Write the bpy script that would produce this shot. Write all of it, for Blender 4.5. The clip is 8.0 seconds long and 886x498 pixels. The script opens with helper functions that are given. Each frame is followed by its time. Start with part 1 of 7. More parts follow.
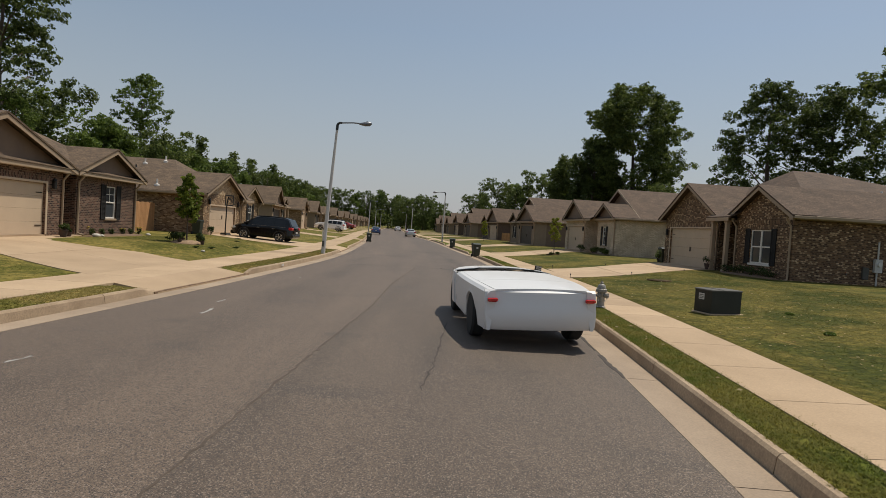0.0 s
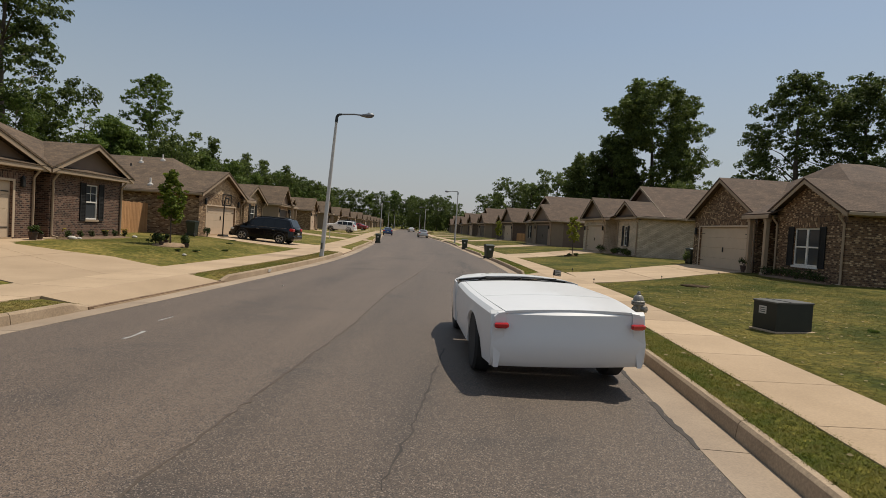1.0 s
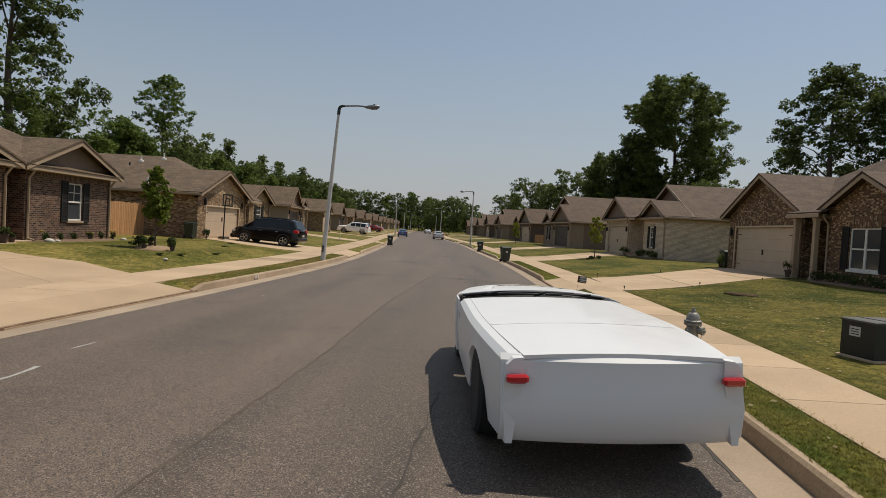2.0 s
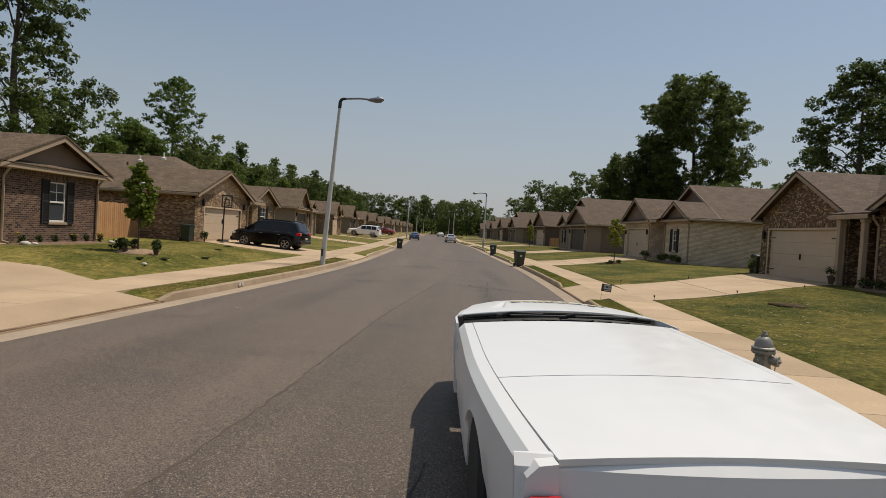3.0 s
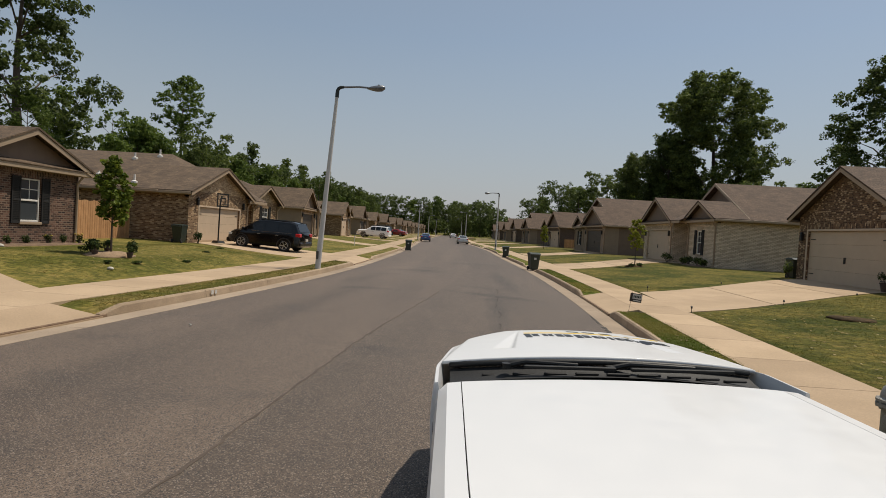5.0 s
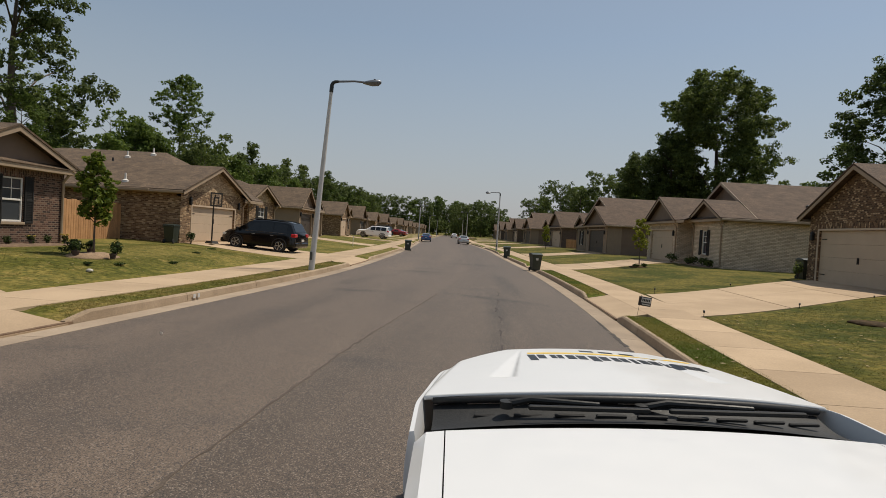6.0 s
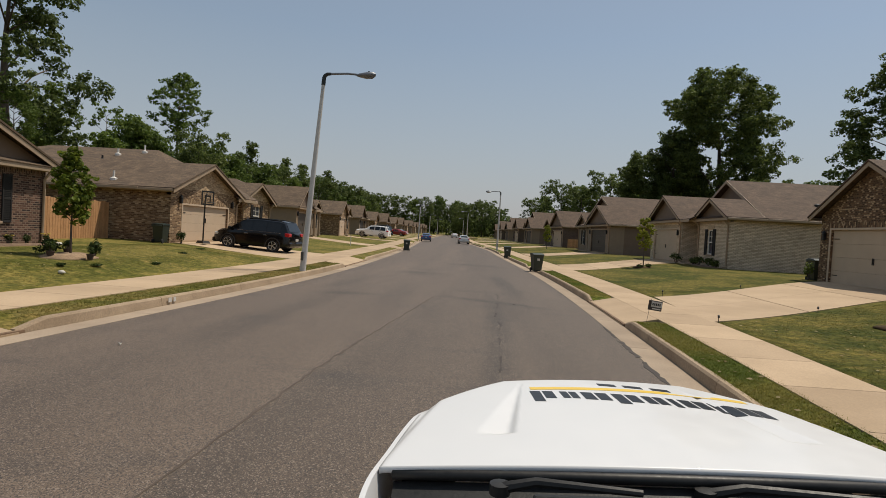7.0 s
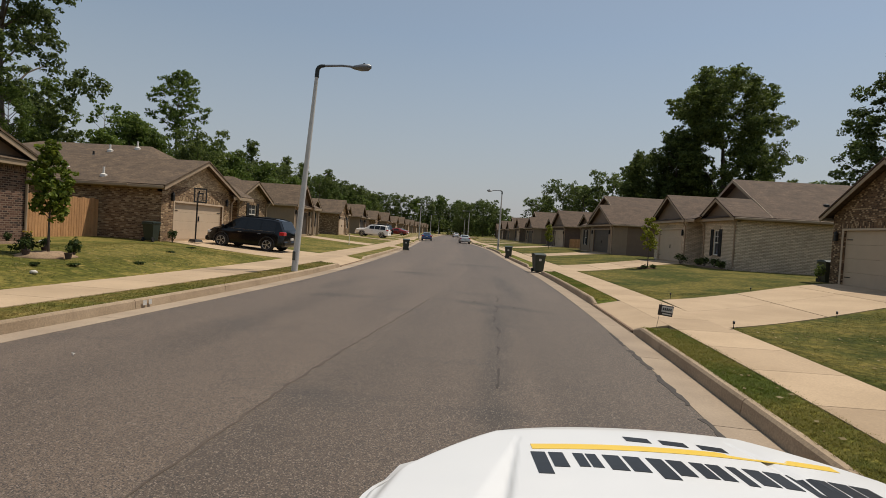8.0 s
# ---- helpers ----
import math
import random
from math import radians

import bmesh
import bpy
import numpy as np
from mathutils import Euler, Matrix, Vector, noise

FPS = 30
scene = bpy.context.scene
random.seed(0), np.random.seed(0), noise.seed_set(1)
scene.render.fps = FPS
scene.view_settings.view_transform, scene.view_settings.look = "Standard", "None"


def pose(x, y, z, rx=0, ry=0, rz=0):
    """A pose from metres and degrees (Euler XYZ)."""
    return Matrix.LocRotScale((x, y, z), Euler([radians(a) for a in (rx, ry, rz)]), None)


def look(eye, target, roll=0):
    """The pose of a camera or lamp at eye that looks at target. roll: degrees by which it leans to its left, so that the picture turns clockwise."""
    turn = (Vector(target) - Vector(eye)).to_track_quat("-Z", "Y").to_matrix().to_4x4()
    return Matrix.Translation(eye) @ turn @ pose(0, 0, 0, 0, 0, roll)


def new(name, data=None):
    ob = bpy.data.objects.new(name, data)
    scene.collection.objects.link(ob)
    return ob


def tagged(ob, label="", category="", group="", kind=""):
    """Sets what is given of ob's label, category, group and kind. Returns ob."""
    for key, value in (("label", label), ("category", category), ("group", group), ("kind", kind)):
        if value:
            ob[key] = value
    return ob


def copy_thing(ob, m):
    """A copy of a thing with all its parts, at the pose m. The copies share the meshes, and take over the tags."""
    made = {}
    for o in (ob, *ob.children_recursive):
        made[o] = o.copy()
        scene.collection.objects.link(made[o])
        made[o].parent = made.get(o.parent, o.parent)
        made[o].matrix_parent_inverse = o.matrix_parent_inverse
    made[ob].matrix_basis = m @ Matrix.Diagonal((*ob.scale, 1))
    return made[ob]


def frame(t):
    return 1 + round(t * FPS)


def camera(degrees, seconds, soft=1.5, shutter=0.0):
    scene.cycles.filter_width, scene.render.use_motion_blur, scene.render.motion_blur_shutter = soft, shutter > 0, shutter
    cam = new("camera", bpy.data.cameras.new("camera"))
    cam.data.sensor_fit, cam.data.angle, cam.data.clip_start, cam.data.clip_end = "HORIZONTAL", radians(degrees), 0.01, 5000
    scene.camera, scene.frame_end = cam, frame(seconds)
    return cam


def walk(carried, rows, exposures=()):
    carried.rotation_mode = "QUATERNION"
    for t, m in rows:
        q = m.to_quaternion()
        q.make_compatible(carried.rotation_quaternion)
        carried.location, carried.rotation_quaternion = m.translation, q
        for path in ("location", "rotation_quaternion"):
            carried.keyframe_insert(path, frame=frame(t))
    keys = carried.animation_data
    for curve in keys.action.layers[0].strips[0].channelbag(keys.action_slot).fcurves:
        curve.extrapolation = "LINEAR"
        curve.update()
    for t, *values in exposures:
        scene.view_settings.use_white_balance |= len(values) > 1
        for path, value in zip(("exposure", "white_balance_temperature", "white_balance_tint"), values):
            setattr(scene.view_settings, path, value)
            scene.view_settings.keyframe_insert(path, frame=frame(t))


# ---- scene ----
# the path: seconds, eye, target, lean
PATH = [
    (0, (-0.35, 2.098, 1.71), (-0.267, 4.095, 1.639), 3.7),
    (0.5, (-0.152, 3.232, 1.703), (-0.091, 5.23, 1.63), 3.5),
    (1, (0.011, 4.384, 1.703), (0.041, 6.383, 1.631), 3.4),
    (1.5, (0.159, 5.484, 1.702), (0.157, 7.482, 1.63), 3.3),
    (3, (0.425, 8.318, 1.667), (0.345, 10.316, 1.606), 3.3),
    (3.5, (0.477, 8.975, 1.664), (0.379, 10.972, 1.605), 3.3),
    (4, (0.515, 9.502, 1.661), (0.402, 11.498, 1.602), 3.3),
    (4.5, (0.547, 9.907, 1.664), (0.425, 11.903, 1.605), 3.35),
    (6, (0.614, 11.016, 1.662), (0.483, 13.011, 1.603), 3.3),
    (6.5, (0.646, 11.429, 1.659), (0.513, 13.424, 1.599), 3.3),
    (7, (0.674, 11.861, 1.654), (0.54, 13.856, 1.594), 3.3),
    (7.5, (0.699, 12.274, 1.649), (0.563, 14.269, 1.589), 3.4),
    (8, (0.736, 12.615, 1.647), (0.597, 14.609, 1.585), 3.5),
]
cam = camera(76.0, 8.0, soft=0.72)
walk(cam, [(t, look(eye, target, roll)) for t, eye, target, roll in PATH])

# ---- light ----
SUN_ELEV, SUN_AZ = 65.0, 56.0      # azimuth clockwise from +y
world = bpy.data.worlds.new("sky")
scene.world = world
world.use_nodes = True
wn = world.node_tree.nodes
sky = wn.new("ShaderNodeTexSky")
sky.sky_type = "NISHITA"
sky.sun_disc = False
sky.sun_elevation, sky.sun_rotation = radians(SUN_ELEV), radians(SUN_AZ)
sky.altitude, sky.air_density, sky.dust_density, sky.ozone_density = 0.0, 1.0, 0.9, 1.0
wn["Background"].inputs["Strength"].default_value = 0.103
haze = wn.new("ShaderNodeMix")          # thin haze over the clear sky, thicker towards the horizon
haze.data_type = "RGBA"
rise = wn.new("ShaderNodeSeparateXYZ")
depth = wn.new("ShaderNodeMapRange")
depth.inputs["From Min"].default_value, depth.inputs["From Max"].default_value = 0.0, 0.32
depth.inputs["To Min"].default_value, depth.inputs["To Max"].default_value = 0.9, 0.36
world.node_tree.links.new(wn.new("ShaderNodeTexCoord").outputs["Generated"], rise.inputs[0])
world.node_tree.links.new(rise.outputs[2], depth.inputs["Value"])
world.node_tree.links.new(depth.outputs[0], haze.inputs[0])
veil = wn.new("ShaderNodeMix")          # bluish aloft, paler and warmer low down
veil.data_type = "RGBA"
veil.inputs[6].default_value, veil.inputs[7].default_value = (3.6, 4.25, 3.75, 1), (3.85, 3.72, 4.05, 1)
world.node_tree.links.new(depth.outputs[0], veil.inputs[0])
world.node_tree.links.new(veil.outputs[2], haze.inputs[7])
world.node_tree.links.new(sky.outputs[0], haze.inputs[6])
world.node_tree.links.new(haze.outputs[2], wn["Background"].inputs[0])
sun = new("sun", bpy.data.lights.new("sun", "SUN"))
sun.data.energy, sun.data.angle, sun.data.color = 3.9, radians(0.6), (1.0, 0.915, 0.78)
sdir = Vector((math.sin(radians(SUN_AZ)) * math.cos(radians(SUN_ELEV)), math.cos(radians(SUN_AZ)) * math.cos(radians(SUN_ELEV)), math.sin(radians(SUN_ELEV))))
sun.matrix_world = look(sdir * 50, (0, 0, 0))
scene.view_settings.exposure = 0.0


# ---- materials ----
def nodes_of(name):
    m = bpy.data.materials.new(name)
    m.use_nodes = True
    nt = m.node_tree
    return m, nt, nt.nodes["Principled BSDF"]


def coords(nt):
    return nt.nodes.new("ShaderNodeTexCoord").outputs["Object"]


def tex_noise(nt, vec, scale, detail=4.0, rough=0.6, stretch=None):
    if stretch:
        mp = nt.nodes.new("ShaderNodeMapping")
        mp.inputs["Scale"].default_value = stretch
        nt.links.new(vec, mp.inputs["Vector"])
        vec = mp.outputs[0]
    n = nt.nodes.new("ShaderNodeTexNoise")
    n.inputs["Scale"].default_value = scale
    n.inputs["Detail"].default_value = detail
    n.inputs["Roughness"].default_value = rough
    nt.links.new(vec, n.inputs["Vector"])
    return n.outputs[0]


def ramp(nt, fac, lo, hi, c0=(0, 0, 0), c1=(1, 1, 1)):
    r = nt.nodes.new("ShaderNodeValToRGB")
    r.color_ramp.elements[0].position, r.color_ramp.elements[1].position = lo, hi
    r.color_ramp.elements[0].color, r.color_ramp.elements[1].color = (*c0, 1), (*c1, 1)
    nt.links.new(fac, r.inputs[0])
    return r.outputs[0]


def mix(nt, fac, a, b, mode="MIX"):
    m = nt.nodes.new("ShaderNodeMix")
    m.data_type, m.blend_type = "RGBA", mode
    for sock, v in ((m.inputs[0], fac), (m.inputs[6], a), (m.inputs[7], b)):
        if isinstance(v, (int, float)):
            sock.default_value = v
        elif isinstance(v, tuple):
            sock.default_value = (*v, 1)
        else:
            nt.links.new(v, sock)
    return m.outputs[2]


def relief(nt, bsdf, height, strength, distance=0.01):
    b = nt.nodes.new("ShaderNodeBump")
    b.inputs["Strength"].default_value, b.inputs["Distance"].default_value = strength, distance
    nt.links.new(height, b.inputs["Height"])
    nt.links.new(b.outputs[0], bsdf.inputs["Normal"])


def surface(name, c1, c2, grain=30.0, stain=1.2, rough=0.8, metal=0.0, bump=0.2, spread=0.25, coat=0.0, island=False):
    """Two tones mixed by fine grain and by broad stains, with fine relief."""
    m, nt, b = nodes_of(name)
    v = coords(nt)
    fine = tex_noise(nt, v, grain)
    wide = tex_noise(nt, v, stain, 5.0)
    base = mix(nt, ramp(nt, wide, 0.35, 0.68), c1, c2)
    dark = tuple(x * (1 - spread) for x in (1, 1, 1))
    col = mix(nt, 1.0, base, ramp(nt, fine, 0.3, 0.7, dark, (1 + spread * 0.4,) * 3), "MULTIPLY")
    if island:
        oi = nt.nodes.new("ShaderNodeObjectInfo")
        col = mix(nt, 1.0, col, ramp(nt, oi.outputs["Random"], 0.0, 1.0, (0.86, 0.85, 0.84), (1.08, 1.08, 1.08)), "MULTIPLY")
    nt.links.new(col, b.inputs["Base Color"])
    b.inputs["Metallic"].default_value = metal
    nt.links.new(ramp(nt, fine, 0.2, 0.8, (max(rough - 0.1, 0),) * 3, (min(rough + 0.1, 1),) * 3), b.inputs["Roughness"])
    if coat:
        b.inputs["Coat Weight"].default_value, b.inputs["Coat Roughness"].default_value = coat, 0.05
    if bump:
        relief(nt, b, fine, bump, 0.01)
    return m


def brickwork(name, c1, c2, c3, mortar, w=0.175, h=0.07, flip=False, rough=0.85):
    """Running-bond brick for upright walls along either axis; flip lays soldier courses."""
    m, nt, b = nodes_of(name)
    v = coords(nt)
    sep = nt.nodes.new("ShaderNodeSeparateXYZ")
    nt.links.new(v, sep.inputs[0])
    add = nt.nodes.new("ShaderNodeMath")
    nt.links.new(sep.outputs[0], add.inputs[0]), nt.links.new(sep.outputs[1], add.inputs[1])
    com = nt.nodes.new("ShaderNodeCombineXYZ")
    first, second = (sep.outputs[2], add.outputs[0]) if flip else (add.outputs[0], sep.outputs[2])
    nt.links.new(first, com.inputs[0]), nt.links.new(second, com.inputs[1])
    bt = nt.nodes.new("ShaderNodeTexBrick")
    bt.inputs["Scale"].default_value = 1.0
    bt.inputs["Brick Width"].default_value, bt.inputs["Row Height"].default_value = w, h
    bt.inputs["Mortar Size"].default_value = 0.011
    bt.inputs["Mortar Smooth"].default_value = 0.2
    bt.inputs["Color1"].default_value, bt.inputs["Color2"].default_value, bt.inputs["Mortar"].default_value = (0, 0, 0, 1), (1, 1, 1, 1), (0, 0, 0, 1)
    nt.links.new(com.outputs[0], bt.inputs["Vector"])
    each = mix(nt, ramp(nt, bt.outputs["Color"], 0.1, 0.7), c1, c2)
    patchy = mix(nt, 1.0, ramp(nt, bt.outputs["Color"], 0.68, 0.80), ramp(nt, tex_noise(nt, v, 0.9, 3.0), 0.34, 0.54, (0.35,) * 3, (1, 1, 1)), "MULTIPLY")
    third = mix(nt, patchy, each, c3)
    col = mix(nt, bt.outputs["Fac"], third, mortar)
    fine = tex_noise(nt, v, 60.0)
    wide = tex_noise(nt, v, 0.8, 4.0)
    col = mix(nt, 1.0, col, ramp(nt, fine, 0.3, 0.7, (0.72,) * 3, (1.12,) * 3), "MULTIPLY")
    col = mix(nt, 1.0, col, ramp(nt, wide, 0.3, 0.7, (0.82,) * 3, (1.1,) * 3), "MULTIPLY")
    nt.links.new(col, b.inputs["Base Color"])
    b.inputs["Roughness"].default_value = rough
    inv = nt.nodes.new("ShaderNodeMath")
    inv.operation = "SUBTRACT"
    inv.inputs[0].default_value = 1.0
    nt.links.new(bt.outputs["Fac"], inv.inputs[1])
    relief(nt, b, inv.outputs[0], 0.6, 0.01)
    return m


def shingles(name, c1, c2):
    m, nt, b = nodes_of(name)
    v = coords(nt)
    sep = nt.nodes.new("ShaderNodeSeparateXYZ")
    nt.links.new(v, sep.inputs[0])
    add = nt.nodes.new("ShaderNodeMath")
    nt.links.new(sep.outputs[0], add.inputs[0]), nt.links.new(sep.outputs[1], add.inputs[1])
    com = nt.nodes.new("ShaderNodeCombineXYZ")
    nt.links.new(add.outputs[0], com.inputs[0]), nt.links.new(sep.outputs[2], com.inputs[1])
    bt = nt.nodes.new("ShaderNodeTexBrick")
    bt.inputs["Scale"].default_value = 1.0
    bt.inputs["Brick Width"].default_value, bt.inputs["Row Height"].default_value = 0.3, 0.065
    bt.inputs["Mortar Size"].default_value = 0.006
    bt.inputs["Color1"].default_value, bt.inputs["Color2"].default_value = (*c1, 1), (*c2, 1)
    bt.inputs["Mortar"].default_value = (*tuple(x * 0.86 for x in c1), 1)
    nt.links.new(com.outputs[0], bt.inputs["Vector"])
    wide = tex_noise(nt, v, 1.4, 5.0)
    fine = tex_noise(nt, v, 90.0)
    col = mix(nt, 1.0, bt.outputs["Color"], ramp(nt, wide, 0.32, 0.68, (0.74,) * 3, (1.2,) * 3), "MULTIPLY")
    col = mix(nt, 1.0, col, ramp(nt, tex_noise(nt, v, 14.0, 3.0), 0.36, 0.64, (0.68,) * 3, (1.3,) * 3), "MULTIPLY")
    col = mix(nt, 1.0, col, ramp(nt, fine, 0.3, 0.7, (0.62,) * 3, (1.36,) * 3), "MULTIPLY")
    nt.links.new(col, b.inputs["Base Color"])
    b.inputs["Roughness"].default_value = 0.9
    relief(nt, b, fine, 0.4, 0.01)
    return m


# oil and rubber stains on the street: x, y, half width, half length, turn, depth
STAINS = [(1.0, 25.6, 2.0, 0.4, -24, 0.9), (1.05, 22.5, 0.3, 4.5, 0, 0.75), (0.95, 18.0, 0.25, 3.0, 0, 0.7), (-1.75, 33.8, 1.3, 0.7, 6, 0.9), (1.5, 31.0, 0.4, 6.0, 3, 0.7),
          (-2.75, 24.0, 0.5, 6.0, -3, 0.3), (-3.3, 16.5, 0.5, 4.0, -6, 0.25), (0.4, 41.0, 2.0, 1.4, 0, 0.7), (-0.95, 15.5, 0.35, 6.0, -4, 0.35), (2.0, 17.2, 0.35, 0.12, 5, 0.9), (0.0, 10.2, 0.18, 3.2, -6, 0.45), (-1.42, 9.8, 0.25, 6.5, -4.6, 0.2), (1.55, 13.5, 0.3, 0.12, 0, 0.9),
          (-2.6, 25.6, 0.9, 0.5, 12, 0.8), (-3.2, 28.5, 0.5, 2.5, -4, 0.6), (-1.2, 33.0, 1.0, 0.4, 0, 0.7)]


def asphalt(name, tone):
    """Worn coarse asphalt: wheel-track streaks, broad patches, fine stone."""
    m, nt, b = nodes_of(name)
    v = coords(nt)
    streak = tex_noise(nt, v, 0.5, 4.0, 0.55, (1.7, 0.10, 1))
    patch = tex_noise(nt, v, 0.22, 5.0, 0.6)
    smear = tex_noise(nt, v, 0.8, 4.0, 0.6, (0.55, 1.1, 1))
    wear = tex_noise(nt, v, 2.6, 6.0, 0.7, (1.0, 0.45, 1))
    cell = nt.nodes.new("ShaderNodeTexVoronoi")
    cell.inputs["Scale"].default_value = 125.0
    nt.links.new(v, cell.inputs["Vector"])
    speck = tex_noise(nt, v, 105.0, 6.0, 0.8)
    base = mix(nt, ramp(nt, streak, 0.36, 0.66), (0.072, 0.052, 0.037), (0.130, 0.095, 0.067))
    base = mix(nt, ramp(nt, patch, 0.44, 0.60), base, (0.104, 0.076, 0.054))
    base = mix(nt, ramp(nt, smear, 0.58, 0.72), base, (0.060, 0.046, 0.035))
    for (x, y, rx, ry, turn, depth) in STAINS:
        mp = nt.nodes.new("ShaderNodeMapping")
        mp.vector_type = "TEXTURE"
        mp.inputs["Location"].default_value, mp.inputs["Rotation"].default_value, mp.inputs["Scale"].default_value = (x, y, 0), (0, 0, radians(turn)), (rx, ry, 1)
        nt.links.new(v, mp.inputs["Vector"])
        ln = nt.nodes.new("ShaderNodeVectorMath")
        ln.operation = "LENGTH"
        nt.links.new(mp.outputs[0], ln.inputs[0])
        spot_mask = mix(nt, 1.0, ramp(nt, ln.outputs["Value"], 0.25, 1.2, (depth,) * 3, (0, 0, 0)), ramp(nt, wear, 0.30, 0.50), "MULTIPLY")
        base = mix(nt, spot_mask, base, (0.030, 0.022, 0.015))
    base = mix(nt, 1.0, base, (tone * 0.99, tone * 0.965, tone * 0.965), "MULTIPLY")
    base = mix(nt, 1.0, base, ramp(nt, speck, 0.36, 0.64, (0.34,) * 3, (1.66,) * 3), "MULTIPLY")
    grit = tex_noise(nt, v, 42.0, 4.0, 0.75)
    base = mix(nt, 1.0, base, ramp(nt, grit, 0.36, 0.64, (0.76,) * 3, (1.24,) * 3), "MULTIPLY")
    sp = nt.nodes.new("ShaderNodeSeparateColor")
    nt.links.new(cell.outputs["Color"], sp.inputs[0])
    base = mix(nt, ramp(nt, sp.outputs[0], 0.80, 0.93), base, (0.24, 0.19, 0.148))
    base = mix(nt, ramp(nt, sp.outputs[1], 0.72, 0.86), base, (0.026, 0.021, 0.018))
    nt.links.new(base, b.inputs["Base Color"])
    b.inputs["Roughness"].default_value = 0.7
    b.inputs["Specular IOR Level"].default_value = 0.55
    relief(nt, b, speck, 0.45, 0.006)
    return m


def turf_tone(nt, green, dry, bare, scale, east=None):
    """Patches of green, dry and nearly bare grass, the same for soil and blades; the east lots are greener."""
    v = coords(nt)
    if east:
        sep = nt.nodes.new("ShaderNodeSeparateXYZ")
        nt.links.new(v, sep.inputs[0])
        lot = ramp(nt, sep.outputs[0], 0.0, 1.0)
        green, dry, bare = (mix(nt, lot, w, e) for w, e in zip((green, dry, bare), east))
    wide = tex_noise(nt, v, 0.38 * scale, 6.0, 0.62)
    mid = tex_noise(nt, v, 1.7 * scale, 6.0, 0.72)
    base = mix(nt, ramp(nt, wide, 0.43, 0.57), green, dry)
    return mix(nt, ramp(nt, mid, 0.55, 0.76), base, bare), v


def turf(name, green, dry, bare, scale=1.0, east=None):
    m, nt, b = nodes_of(name)
    base, v = turf_tone(nt, green, dry, bare, scale, east)
    fine = tex_noise(nt, v, 55.0, 4.0, 0.7)
    tuft = tex_noise(nt, v, 9.0, 4.0, 0.7)
    base = mix(nt, 1.0, base, ramp(nt, fine, 0.3, 0.7, (0.74,) * 3, (1.2,) * 3), "MULTIPLY")
    base = mix(nt, 1.0, base, ramp(nt, tuft, 0.36, 0.62, (0.5, 0.55, 0.46), (1.3, 1.24, 1.2)), "MULTIPLY")
    tread = tex_noise(nt, v, 3.4, 5.0, 0.7)
    base = mix(nt, 1.0, base, ramp(nt, tread, 0.38, 0.62, (0.72, 0.78, 0.68), (1.22, 1.16, 1.1)), "MULTIPLY")
    nt.links.new(base, b.inputs["Base Color"])
    b.inputs["Roughness"].default_value = 0.95
    b.inputs["Specular IOR Level"].default_value = 0.15
    relief(nt, b, tuft, 0.5, 0.03)
    return m


def blade_stuff(name, green, dry, bare, scale=1.0, east=None):
    """Grass blades that share the patches of the turf below them."""
    m, nt, b = nodes_of(name)
    base, v = turf_tone(nt, green, dry, bare, scale, east)
    g = nt.nodes.new("ShaderNodeNewGeometry")
    base = mix(nt, 1.0, base, ramp(nt, g.outputs["Random Per Island"], 0, 1, (0.85, 0.88, 0.8), (1.4, 1.35, 1.3)), "MULTIPLY")
    nt.links.new(base, b.inputs["Base Color"])
    b.inputs["Roughness"].default_value = 0.7
    b.inputs["Specular IOR Level"].default_value = 0.2
    tr = nt.nodes.new("ShaderNodeBsdfTranslucent")
    nt.links.new(base, tr.inputs["Color"])
    ms = nt.nodes.new("ShaderNodeMixShader")
    ms.inputs[0].default_value = 0.4
    nt.links.new(b.outputs[0], ms.inputs[1]), nt.links.new(tr.outputs[0], ms.inputs[2])
    nt.links.new(ms.outputs[0], nt.nodes["Material Output"].inputs["Surface"])
    return m


def leafy(name, c1, c2):
    """Foliage, each leaf clump of its own tone, thin enough to let light through."""
    m, nt, b = nodes_of(name)
    g = nt.nodes.new("ShaderNodeNewGeometry")
    oi = nt.nodes.new("ShaderNodeObjectInfo")
    col = mix(nt, g.outputs["Random Per Island"], c1, c2)
    col = mix(nt, 1.0, col, ramp(nt, oi.outputs["Random"], 0, 1, (0.8, 0.82, 0.8), (1.15, 1.12, 1.0)), "MULTIPLY")
    nt.links.new(col, b.inputs["Base Color"])
    b.inputs["Roughness"].default_value = 0.6
    b.inputs["Specular IOR Level"].default_value = 0.25
    tr = nt.nodes.new("ShaderNodeBsdfTranslucent")
    nt.links.new(col, tr.inputs["Color"])
    ms = nt.nodes.new("ShaderNodeMixShader")
    ms.inputs[0].default_value = 0.46
    nt.links.new(b.outputs[0], ms.inputs[1]), nt.links.new(tr.outputs[0], ms.inputs[2])
    nt.links.new(ms.outputs[0], nt.nodes["Material Output"].inputs["Surface"])
    return m


def gloss(name, col, rough=0.25, metal=0.0, coat=0.0, trans=0.0):
    m, nt, b = nodes_of(name)
    b.inputs["Base Color"].default_value = (*col, 1)
    b.inputs["Roughness"].default_value, b.inputs["Metallic"].default_value = rough, metal
    b.inputs["Coat Weight"].default_value = coat
    b.inputs["Transmission Weight"].default_value = trans
    fine = tex_noise(nt, coords(nt), 25.0)
    nt.links.new(ramp(nt, fine, 0.2, 0.8, (max(rough - 0.03, 0.01),) * 3, (rough + 0.05,) * 3), b.inputs["Roughness"])
    return m


